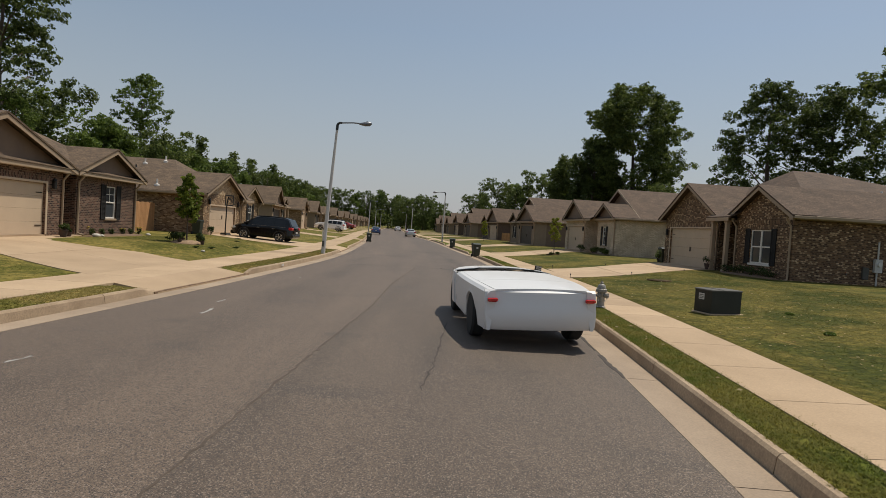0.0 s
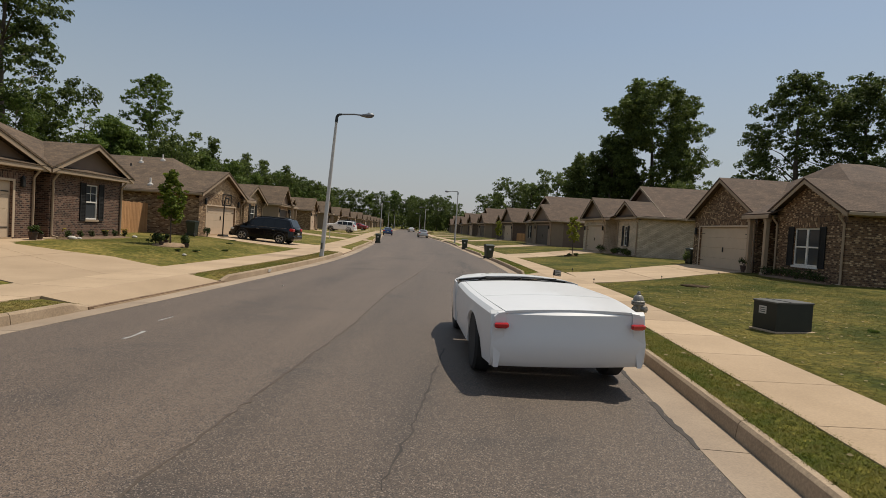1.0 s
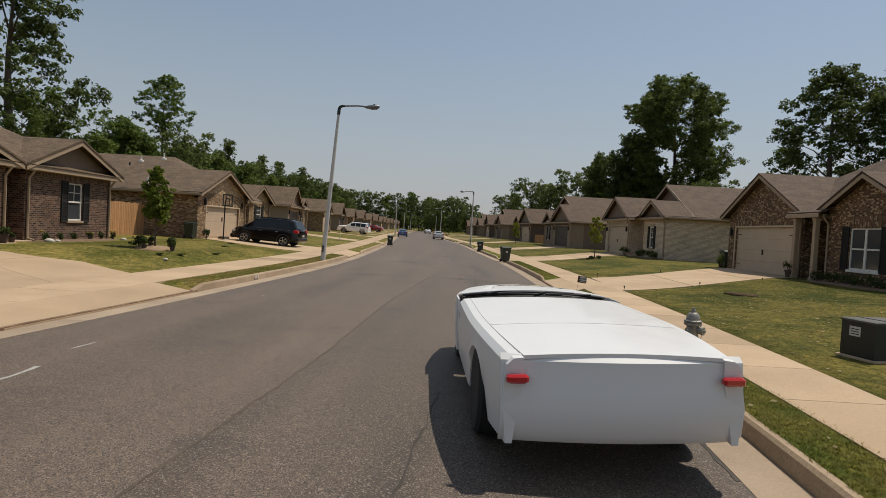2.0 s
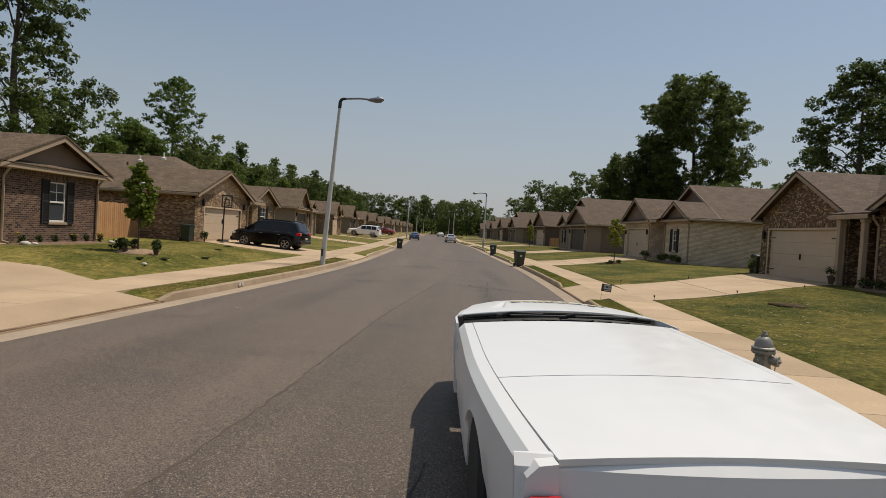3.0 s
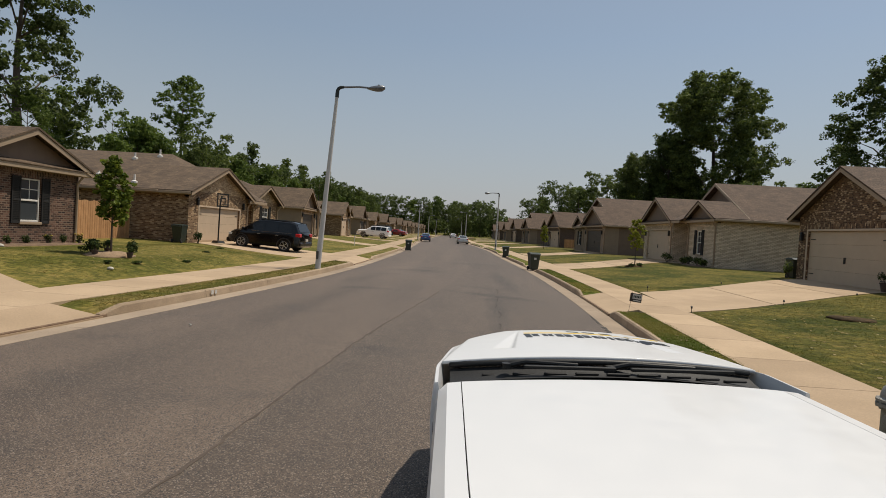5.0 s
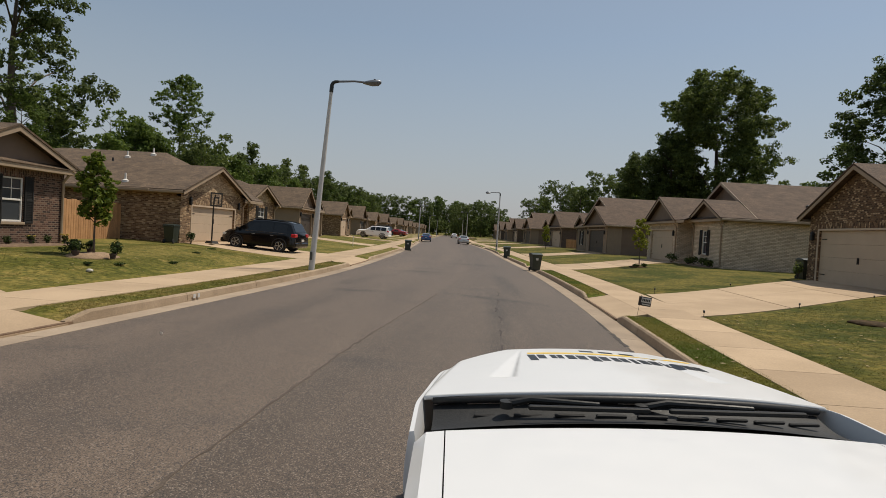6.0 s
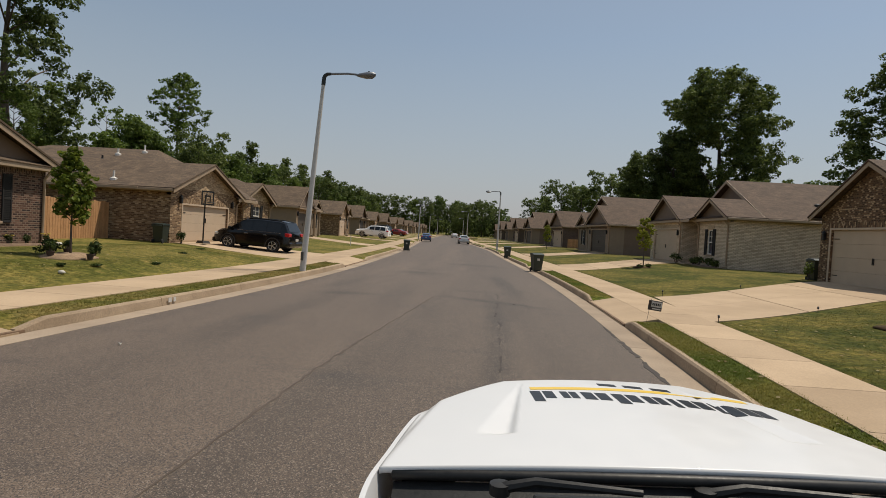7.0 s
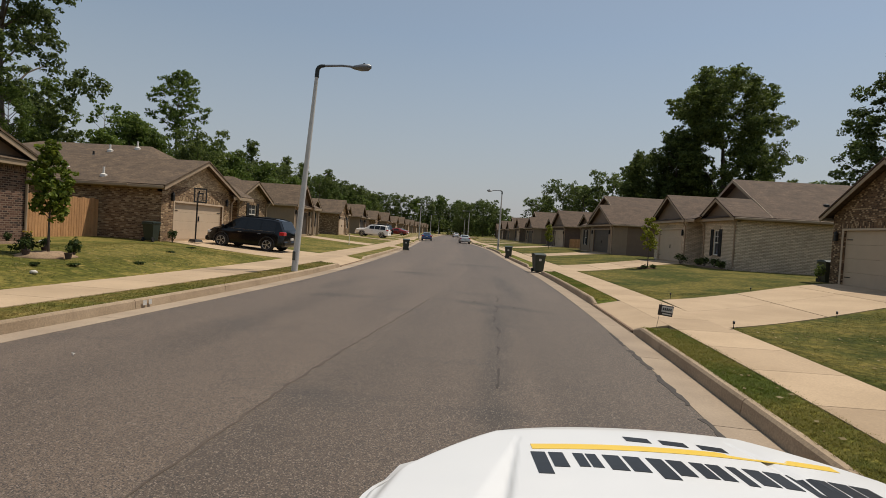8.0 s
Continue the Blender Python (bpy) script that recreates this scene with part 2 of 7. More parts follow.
ASPHALT = asphalt("asphalt_west_pass", 1.12)
ASPHALT_DARK = asphalt("asphalt_east_pass", 0.92)
CONCRETE = surface("pavement_concrete", (0.475, 0.346, 0.222), (0.394, 0.284, 0.178), 45, 0.7, 0.9, bump=0.25, spread=0.16, island=True)
GUTTER = surface("gutter_concrete", (0.38, 0.293, 0.208), (0.29, 0.22, 0.157), 45, 0.9, 0.9, bump=0.25, spread=0.2, island=True)
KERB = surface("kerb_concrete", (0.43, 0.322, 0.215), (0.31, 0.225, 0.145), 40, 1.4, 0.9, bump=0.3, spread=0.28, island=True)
LIP = surface("rust_stained_concrete", (0.13, 0.075, 0.045), (0.26, 0.17, 0.10), 40, 3, 0.9, bump=0.3, spread=0.3)
LAWN_TONES = ((0.100, 0.099, 0.020), (0.190, 0.158, 0.046), (0.25, 0.19, 0.07))
EAST_TONES = ((0.058, 0.066, 0.010), (0.132, 0.113, 0.027), (0.18, 0.135, 0.05))
VERGE_TONES = ((0.084, 0.108, 0.014), (0.155, 0.142, 0.029), (0.195, 0.15, 0.052))
DRY_TONES = ((0.115, 0.110, 0.023), (0.195, 0.155, 0.05), (0.24, 0.18, 0.075))
TURF = turf("lawn", *LAWN_TONES, 1.0, EAST_TONES)
VERGE = turf("verge_grass", *VERGE_TONES, 1.8)
VERGE_DRY = turf("dry_verge_grass", *DRY_TONES, 1.8)
BLADE_DRY = blade_stuff("dry_grass_blade", *DRY_TONES, 1.8)
BLADE = blade_stuff("grass_blade", *LAWN_TONES, 1.0, EAST_TONES)
BLADE_GREEN = blade_stuff("green_grass_blade", *VERGE_TONES, 1.8)
SEAL = surface("crack_sealant", (0.042, 0.034, 0.029), (0.07, 0.057, 0.048), 60, 3, 0.85)
JOINT = surface("paving_joint", (0.085, 0.065, 0.049), (0.115, 0.088, 0.066), 60, 3, 0.88, spread=0.4)
PAINT_MARK = surface("faded_mark", (0.42, 0.41, 0.39), (0.28, 0.27, 0.25), 60, 6, 0.8)
BRICK_RED = brickwork("red_brown_brick", (0.026, 0.0115, 0.008), (0.118, 0.050, 0.029), (0.19, 0.105, 0.07), (0.215, 0.15, 0.105))
BRICK_RED_SOLDIER = brickwork("red_brown_soldier_brick", (0.026, 0.0115, 0.008), (0.118, 0.050, 0.029), (0.19, 0.105, 0.07), (0.215, 0.15, 0.105), flip=True)
BRICK_MIX = brickwork("tumbled_brown_brick", (0.063, 0.031, 0.015), (0.236, 0.128, 0.062), (0.546, 0.379, 0.218), (0.168, 0.11, 0.064), 0.125, 0.068)
BRICK_MIX_SOLDIER = brickwork("tumbled_soldier_brick", (0.063, 0.031, 0.015), (0.236, 0.128, 0.062), (0.546, 0.379, 0.218), (0.168, 0.11, 0.064), flip=True)
BRICK_TAN = brickwork("tan_brown_brick", (0.105, 0.054, 0.025), (0.289, 0.175, 0.087), (0.493, 0.35, 0.205), (0.284, 0.192, 0.114))
BRICK_TAN_SOLDIER = brickwork("tan_soldier_brick", (0.105, 0.054, 0.025), (0.289, 0.175, 0.087), (0.493, 0.35, 0.205), (0.284, 0.192, 0.114), flip=True)
BRICK_PALE = brickwork("pale_grey_brick", (0.714, 0.571, 0.405), (0.809, 0.655, 0.473), (0.588, 0.458, 0.319), (0.326, 0.246, 0.168), 0.24, 0.078)
BRICK_PALE_SOLDIER = brickwork("pale_soldier_brick", (0.546, 0.428, 0.296), (0.693, 0.552, 0.391), (0.378, 0.281, 0.187), (0.284, 0.212, 0.141), flip=True)
BRICK_STONE = brickwork("light_stone_coloured_brick", (0.284, 0.182, 0.096), (0.504, 0.355, 0.205), (0.63, 0.473, 0.3), (0.42, 0.305, 0.191))
BRICK_DARK = brickwork("dark_brown_brick", (0.079, 0.054, 0.041), (0.126, 0.084, 0.059), (0.095, 0.064, 0.05), (0.168, 0.128, 0.096))
BRICK_DARK_SOLDIER = brickwork("dark_soldier_brick", (0.079, 0.054, 0.041), (0.126, 0.084, 0.059), (0.095, 0.064, 0.05), (0.168, 0.128, 0.096), flip=True)
SHINGLE = shingles("brown_grey_shingle", (0.078, 0.048, 0.03), (0.107, 0.068, 0.043))
SHINGLE_WARM = shingles("weathered_brown_shingle", (0.092, 0.06, 0.036), (0.139, 0.093, 0.056))
TRIM = surface("taupe_trim_paint", (0.367, 0.271, 0.182), (0.331, 0.241, 0.162), 60, 2, 0.6, bump=0.05, spread=0.08)
SIDING = surface("brown_siding", (0.189, 0.13, 0.089), (0.163, 0.111, 0.077), 50, 2, 0.7, bump=0.08, spread=0.12)
SIDING_TAN = surface("tan_siding", (0.273, 0.202, 0.137), (0.242, 0.177, 0.123), 50, 2, 0.7, bump=0.08, spread=0.12)
DOOR_CREAM = surface("cream_door_paint", (0.546, 0.419, 0.296), (0.504, 0.384, 0.273), 40, 1.5, 0.55, bump=0.05, spread=0.06)
DOOR_BROWN = surface("dark_brown_door_paint", (0.06, 0.045, 0.036), (0.05, 0.038, 0.03), 40, 1.5, 0.55, bump=0.05, spread=0.1)
DOOR_DARK = surface("dark_stained_door", (0.045, 0.03, 0.024), (0.035, 0.024, 0.02), 30, 2, 0.5, bump=0.1)
SHUTTER = surface("black_shutter_paint", (0.012, 0.011, 0.011), (0.018, 0.016, 0.015), 40, 3, 0.85, bump=0.05)
FRAME = surface("white_window_frame", (0.76, 0.72, 0.66), (0.68, 0.64, 0.58), 60, 3, 0.5, bump=0.03, spread=0.08)
GLASS = gloss("window_glass", (0.055, 0.06, 0.065), 0.06)
BLACK = surface("black_metal", (0.02, 0.019, 0.018), (0.03, 0.028, 0.026), 50, 4, 0.5, metal=0.3, bump=0.08)
STEEL = surface("galvanised_steel", (0.58, 0.56, 0.53), (0.48, 0.465, 0.44), 40, 1.5, 0.55, metal=0.0, bump=0.08, spread=0.15)
LUMINAIRE = surface("weathered_lamp_metal", (0.20, 0.215, 0.235), (0.15, 0.16, 0.18), 40, 3, 0.4, metal=0.4, bump=0.05)
HYDRANT = surface("silver_grey_paint", (0.33, 0.315, 0.285), (0.21, 0.2, 0.18), 50, 5, 0.5, metal=0.25, bump=0.15)
BOX_GREEN = surface("dark_green_box_paint", (0.013, 0.015, 0.012), (0.02, 0.022, 0.017), 60, 2, 0.5, bump=0.1, spread=0.2)
BOX_TOP = surface("faded_box_lid_paint", (0.085, 0.082, 0.072), (0.06, 0.058, 0.05), 60, 3, 0.6, bump=0.1)
STICKER = surface("white_sticker", (0.6, 0.58, 0.54), (0.5, 0.48, 0.45), 40, 6, 0.5)
BIN = surface("dark_green_plastic", (0.022, 0.032, 0.024), (0.03, 0.04, 0.03), 50, 3, 0.45, bump=0.1)
FENCE = surface("new_cedar_wood", (0.56, 0.30, 0.135), (0.47, 0.245, 0.105), 35, 3, 0.75, bump=0.2, spread=0.25, island=True)
BARK = surface("bark", (0.13, 0.10, 0.075), (0.085, 0.065, 0.05), 12, 1.5, 0.95, bump=0.6, spread=0.4)
LEAF_DARK = leafy("oak_leaf", (0.042, 0.067, 0.018), (0.17, 0.212, 0.058))
LEAF_MID = leafy("woodland_leaf", (0.062, 0.104, 0.02), (0.175, 0.235, 0.05))
LEAF_BRIGHT = leafy("maple_leaf", (0.06, 0.10, 0.012), (0.19, 0.23, 0.033))
LEAF_YELLOW = leafy("yellow_green_leaf", (0.16, 0.19, 0.02), (0.32, 0.32, 0.05))
LEAF_SHRUB = leafy("shrub_leaf", (0.03, 0.055, 0.014), (0.075, 0.10, 0.025))
DRY_LEAF = leafy("dry_leaf", (0.26, 0.19, 0.09), (0.42, 0.34, 0.19))
FLOWER = leafy("yellow_flower", (0.45, 0.32, 0.05), (0.5, 0.4, 0.12))
MULCH = surface("brown_mulch", (0.21, 0.135, 0.08), (0.12, 0.075, 0.048), 30, 6, 0.95, bump=0.8, spread=0.4)
MULCH_TAN = surface("pale_wood_mulch", (0.36, 0.245, 0.145), (0.25, 0.165, 0.10), 30, 6, 0.95, bump=0.8, spread=0.35)
SOIL = turf("bare_soil", (0.05, 0.034, 0.02), (0.085, 0.056, 0.031), (0.11, 0.072, 0.04), 5.0)
ROCK = surface("white_rock", (0.62, 0.58, 0.52), (0.5, 0.46, 0.4), 20, 5, 0.8, bump=0.3)
CAR_WHITE = surface("white_car_paint", (0.70, 0.695, 0.69), (0.68, 0.675, 0.67), 8, 0.5, 0.4, bump=0.0, spread=0.01, coat=0.25)
CAR_BLACK = gloss("black_car_paint", (0.004, 0.004, 0.0045), 0.12)
CAR_SILVER = gloss("silver_car_paint", (0.55, 0.54, 0.52), 0.3, 0.4, 0.8)
CAR_PALE = gloss("off_white_car_paint", (0.80, 0.79, 0.77), 0.35, coat=0.5)
CAR_RED = gloss("red_car_paint", (0.25, 0.02, 0.018), 0.25, coat=0.8)
CAR_BLUE = gloss("blue_car_paint", (0.02, 0.055, 0.16), 0.25, coat=0.8)
CAR_GLASS = gloss("tinted_car_glass", (0.012, 0.014, 0.016), 0.05)
CHROME = gloss("chrome", (0.6, 0.6, 0.6), 0.15, 1.0)
TYRE = surface("tyre_rubber", (0.018, 0.018, 0.018), (0.028, 0.027, 0.026), 40, 5, 0.85)
RIM = gloss("alloy_rim", (0.42, 0.42, 0.42), 0.3, 0.9)
LAMP_RED = gloss("red_lamp_lens", (0.45, 0.01, 0.012), 0.15, coat=0.5)
LAMP_CLEAR = gloss("clear_lamp_lens", (0.6, 0.6, 0.58), 0.12, coat=0.5)
COWL = surface("black_cowl_plastic", (0.013, 0.013, 0.013), (0.02, 0.0195, 0.019), 60, 4, 0.6, bump=0.2)
DECAL_BLACK = gloss("black_vinyl", (0.012, 0.012, 0.013), 0.35)
DECAL_YELLOW = gloss("yellow_vinyl", (0.78, 0.52, 0.06), 0.35)
ACRYLIC = gloss("clear_acrylic", (0.92, 0.92, 0.92), 0.03, trans=1.0)
POT = surface("dark_brown_pot", (0.085, 0.052, 0.038), (0.055, 0.036, 0.028), 30, 5, 0.8)
SIGN_WHITE = surface("sign_board", (0.66, 0.62, 0.56), (0.58, 0.54, 0.49), 40, 5, 0.6)


# ---- mesh helpers ----
class Shape:
    """Collects vertices and faces of one part."""

    def __init__(self):
        self.v, self.f = [], []

    def add(self, verts, faces):
        n = len(self.v)
        self.v += [tuple(p) for p in verts]
        self.f += [tuple(n + i for i in f) for f in faces]
        return self

    def hexa(self, p):
        """Eight corners: four below, four above, in the same turn."""
        return self.add(p, [(3, 2, 1, 0), (4, 5, 6, 7), (0, 1, 5, 4), (1, 2, 6, 5), (2, 3, 7, 6), (3, 0, 4, 7)])

    def box(self, x0, y0, z0, x1, y1, z1, b=0.0):
        x0, x1, y0, y1, z0, z1 = min(x0, x1), max(x0, x1), min(y0, y1), max(y0, y1), min(z0, z1), max(z0, z1)
        if not b:
            return self.hexa([(x0, y0, z0), (x1, y0, z0), (x1, y1, z0), (x0, y1, z0), (x0, y0, z1), (x1, y0, z1), (x1, y1, z1), (x0, y1, z1)])
        b = min(b, (x1 - x0) * 0.45, (y1 - y0) * 0.45, (z1 - z0) * 0.45)
        rings = []
        for z, i in ((z0, b), (z0 + b, 0), (z1 - b, 0), (z1, b)):
            k = b + i if i else b
            rings.append([(x0 + k, y0 + i, z), (x1 - k, y0 + i, z), (x1 - i, y0 + k, z), (x1 - i, y1 - k, z), (x1 - k, y1 - i, z), (x0 + k, y1 - i, z), (x0 + i, y1 - k, z), (x0 + i, y0 + k, z)])
        return self.loft(rings)

    def loft(self, rings, caps=True, closed=True):
        n = len(rings[0])
        verts = [p for r in rings for p in r]
        faces = []
        for i in range(len(rings) - 1):
            for j in range(n if closed else n - 1):
                k = (j + 1) % n
                faces.append((i * n + j, i * n + k, (i + 1) * n + k, (i + 1) * n + j))
        if caps:
            faces += [tuple(reversed(range(n))), tuple(range((len(rings) - 1) * n, len(rings) * n))]
        return self.add(verts, faces)

    def tube(self, points, radii, n=10):
        """A round tube through the points."""
        pts = [Vector(p) for p in points]
        rings = []
        for i, p in enumerate(pts):
            d = (pts[min(i + 1, len(pts) - 1)] - pts[max(i - 1, 0)]).normalized()
            a = d.cross(Vector((0.31, 0.95, 0.07))).normalized()
            c = d.cross(a)
            r = radii[i] if isinstance(radii, (list, tuple)) else radii
            rings.append([tuple(p + (a * math.cos(2 * math.pi * k / n) + c * math.sin(2 * math.pi * k / n)) * r) for k in range(n)])
        return self.loft(rings)

    def lathe(self, profile, n=20, at=(0, 0, 0)):
        """A turned form about the upright axis: (radius, height) pairs."""
        rings = [[(at[0] + r * math.cos(2 * math.pi * k / n), at[1] + r * math.sin(2 * math.pi * k / n), at[2] + z) for k in range(n)] for r, z in profile]
        return self.loft(rings)

    def moved(self, m, start=0):
        self.v[start:] = [tuple(m @ Vector(p)) for p in self.v[start:]]
        return self


def part(name, shape, material, parent=None, label="", smooth=False, kind=""):
    """Links a Shape as one mesh object, under a thing or a part."""
    me = bpy.data.meshes.new(name)
    me.from_pydata(shape.v, [], shape.f)
    bm = bmesh.new()
    bm.from_mesh(me)
    if len(bm.faces) < 20000:
        bmesh.ops.recalc_face_normals(bm, faces=bm.faces)
        bmesh.ops.remove_doubles(bm, verts=bm.verts, dist=0.0004)
    bm.to_mesh(me)
    bm.free()
    if smooth:
        me.polygons.foreach_set("use_smooth", [True] * len(me.polygons))
        if smooth != "all":
            me.set_sharp_from_angle(angle=radians(35))
    me.materials.append(material)
    ob = new(name, me)
    if parent:
        ob.parent = parent
    return tagged(ob, label=label, kind=kind)


def thing(name, label, category, m=None, group="", kind=""):
    ob = new(name)
    ob.empty_display_size = 0.2
    if m is not None:
        ob.matrix_world = m
    return tagged(ob, label=label, category=category, group=group, kind=kind)


# ---- the street's line ----
Y_R = [-60, -30, 0, 9.5, 13.4, 17.2, 21.6, 26, 30, 35, 42, 52, 60, 70, 86, 110, 135, 170, 220, 330]
X_R = [-4.6, -1.6, 1.35, 2.38, 2.69, 2.93, 3.13, 3.2, 3.18, 3.1, 2.78, 2.2, 1.85, 1.45, 0.1, -2.2, -3.5, -5.2, -7.6, -12.5]
Y_L = [-60, -30, 0, 10.7, 14.5, 18.5, 22.2, 27.9, 32, 36.1, 50.4, 62, 75, 91, 110, 135, 170, 220, 330]
X_L = [-12.8, -9.8, -6.8, -5.6, -5.2, -4.93, -4.66, -4.36, -4.35, -4.42, -5.05, -5.75, -6.7, -8.0, -9.4, -10.8, -12.5, -15.0, -19.8]


def smooth_line(ys, xs):
    grid = np.arange(-60, 331, 1.0)
    raw = np.interp(grid, ys, xs)
    ker = np.hanning(13)
    ker /= ker.sum()
    pad = np.pad(raw, 6, mode="reflect", reflect_type="odd")
    return grid, np.convolve(pad, ker, mode="valid")


GRID_R, LINE_R = smooth_line(Y_R, X_R)
GRID_L, LINE_L = smooth_line(Y_L, X_L)


def edge(side, y, o):
    """World x at distance o outside the asphalt's edge on that side."""
    return float(np.interp(y, GRID_R, LINE_R)) + o if side > 0 else float(np.interp(y, GRID_L, LINE_L)) - o


GUT, KB, WALK0, WALK1 = 0.44, 0.53, {1: 1.13, -1: 1.34}, {1: 2.3, -1: 2.85}


def lot_z(o):
    """Height of a lot's ground at distance o from the asphalt."""
    s = min(max((o - 2.5) / 8.5, 0), 1)
    return 0.15 + (3 * s * s - 2 * s * s * s) * 0.36


def ease(a, b, v):
    t = min(max((v - a) / (b - a), 0), 1)
    return t * t * (3 - 2 * t)


def ground_z(side, y, o):
    """Height of the ground; the red-brown house's lawn is mounded."""
    mound = 0.2 * ease(2.9, 4.6, o) * (1 - ease(6.5, 9.5, o)) * ease(21.5, 24, y) * (1 - ease(32, 36, y)) if side < 0 else 0.0
    return lot_z(o) + mound


def ground_at(x, y):
    side = 1 if x > -1 else -1
    return ground_z(side, y, abs(x - edge(side, y, 0)))


# y-ranges of the lowered kerb at each driveway
DROPS = {1: [(23.4, 27.3), (38.6, 43.0), (56.8, 61.8), (79.5, 84.5), (102, 106.5), (122, 126.5)],
         -1: [(14.05, 18.9), (35.0, 40.0), (58.0, 62.5), (79.5, 85.0), (95, 99.5), (113.3, 117.8)]}
YS = [float(y) for y in np.concatenate([np.arange(-60, 70, 1.0), np.arange(70, 331, 5.0)])]


def strip(side, o0, o1, z0, z1, ys, depth=0.12):
    """A slab along the street between two offsets."""
    s = Shape()
    rings = []
    for y in ys:
        a, b = edge(side, y, o0), edge(side, y, o1)
        rings.append([(a, y, z0 - depth), (b, y, z1 - depth), (b, y, z1), (a, y, z0)])
    return s.loft(rings)


def spans(side, y0, y1):
    """The stretches between lowered kerbs."""
    out, at = [], y0
    for a, b in DROPS[side]:
        if a > at and a < y1:
            out.append((at, a))
        at = max(at, b)
    if at < y1:
        out.append((at, y1))
    return out


def verge_z(side, y):
    """The verge dips towards the lowered kerbs."""
    d = min(min(abs(y - a), abs(y - b)) for a, b in DROPS[side])
    return 0.146 - 0.105 * max(0.0, 1 - d / 0.5)


# ground: one sheet to the horizon
s = Shape()
rows = []


def ground_row(side, y, yy):
    """One side of the ground from the kerb outwards: low under the paving, flush beyond it."""
    w = WALK1[side]
    out = [(edge(side, yy, o), y, z) for o, z in ((0.3, -0.05), (0.6, -0.05), (1.3, 0.05), (w - 0.08, 0.06), (w - 0.02, lot_z(w)))]
    return out + [(edge(side, yy, o), y, ground_z(side, y, o)) for o in (w + 0.6, 3.9, 4.7, 5.4, 6.2, 7, 7.7, 8.5, 9.2, 10, 10.7, 11.5, 14, 30, 80, 300, 1500)]


for y in [-1500, -400] + YS + [600, 1600, 4000]:
    yy = min(max(y, -60), 330)
    rows.append(ground_row(-1, y, yy)[::-1] + ground_row(1, y, yy))
s.loft(rows, caps=False, closed=False)
ground = tagged(part("ground", s, TURF), "patchy yellow-green mown lawn reaching back between the houses", "lawn", kind="structure")
ground.data.polygons.foreach_set("use_smooth", [True] * len(ground.data.polygons))

# road: one slab, laid in two passes that meet near the crown
def joint_x(y):
    """World x of the joint between the two passes."""
    if y < 40:
        return float(np.interp(y, [-60, 5, 7.4, 10.7, 13.5, 16, 18, 20, 24.5, 29.6, 38, 40], [-7, -1.92, -1.76, -1.5, -1.27, -1.17, -1.1, -0.96, -0.55, -0.17, 0.1, 0.12]))
    return (edge(-1, y, 0) + edge(1, y, 0)) / 2 + 0.9


s = Shape()
rings = []
for y in YS:
    a, b = edge(-1, y, 0), edge(1, y, 0)
    c = joint_x(y)
    rings.append([(a, y, -0.2), (b, y, -0.2), (b, y, 0.0), ((b + c) / 2, y, 0.025), (c, y, 0.035), ((a + c) / 2, y, 0.025), (a, y, 0.0)])
s.loft(rings)
road = part("road", s, ASPHALT)
road.data.materials.append(ASPHALT_DARK)
for q in road.data.polygons:
    if q.normal.z > 0.5 and q.center.x > joint_x(q.center.y):
        q.material_index = 1
tagged(road, "worn grey-brown asphalt street with coarse stone showing", "road", kind="structure")

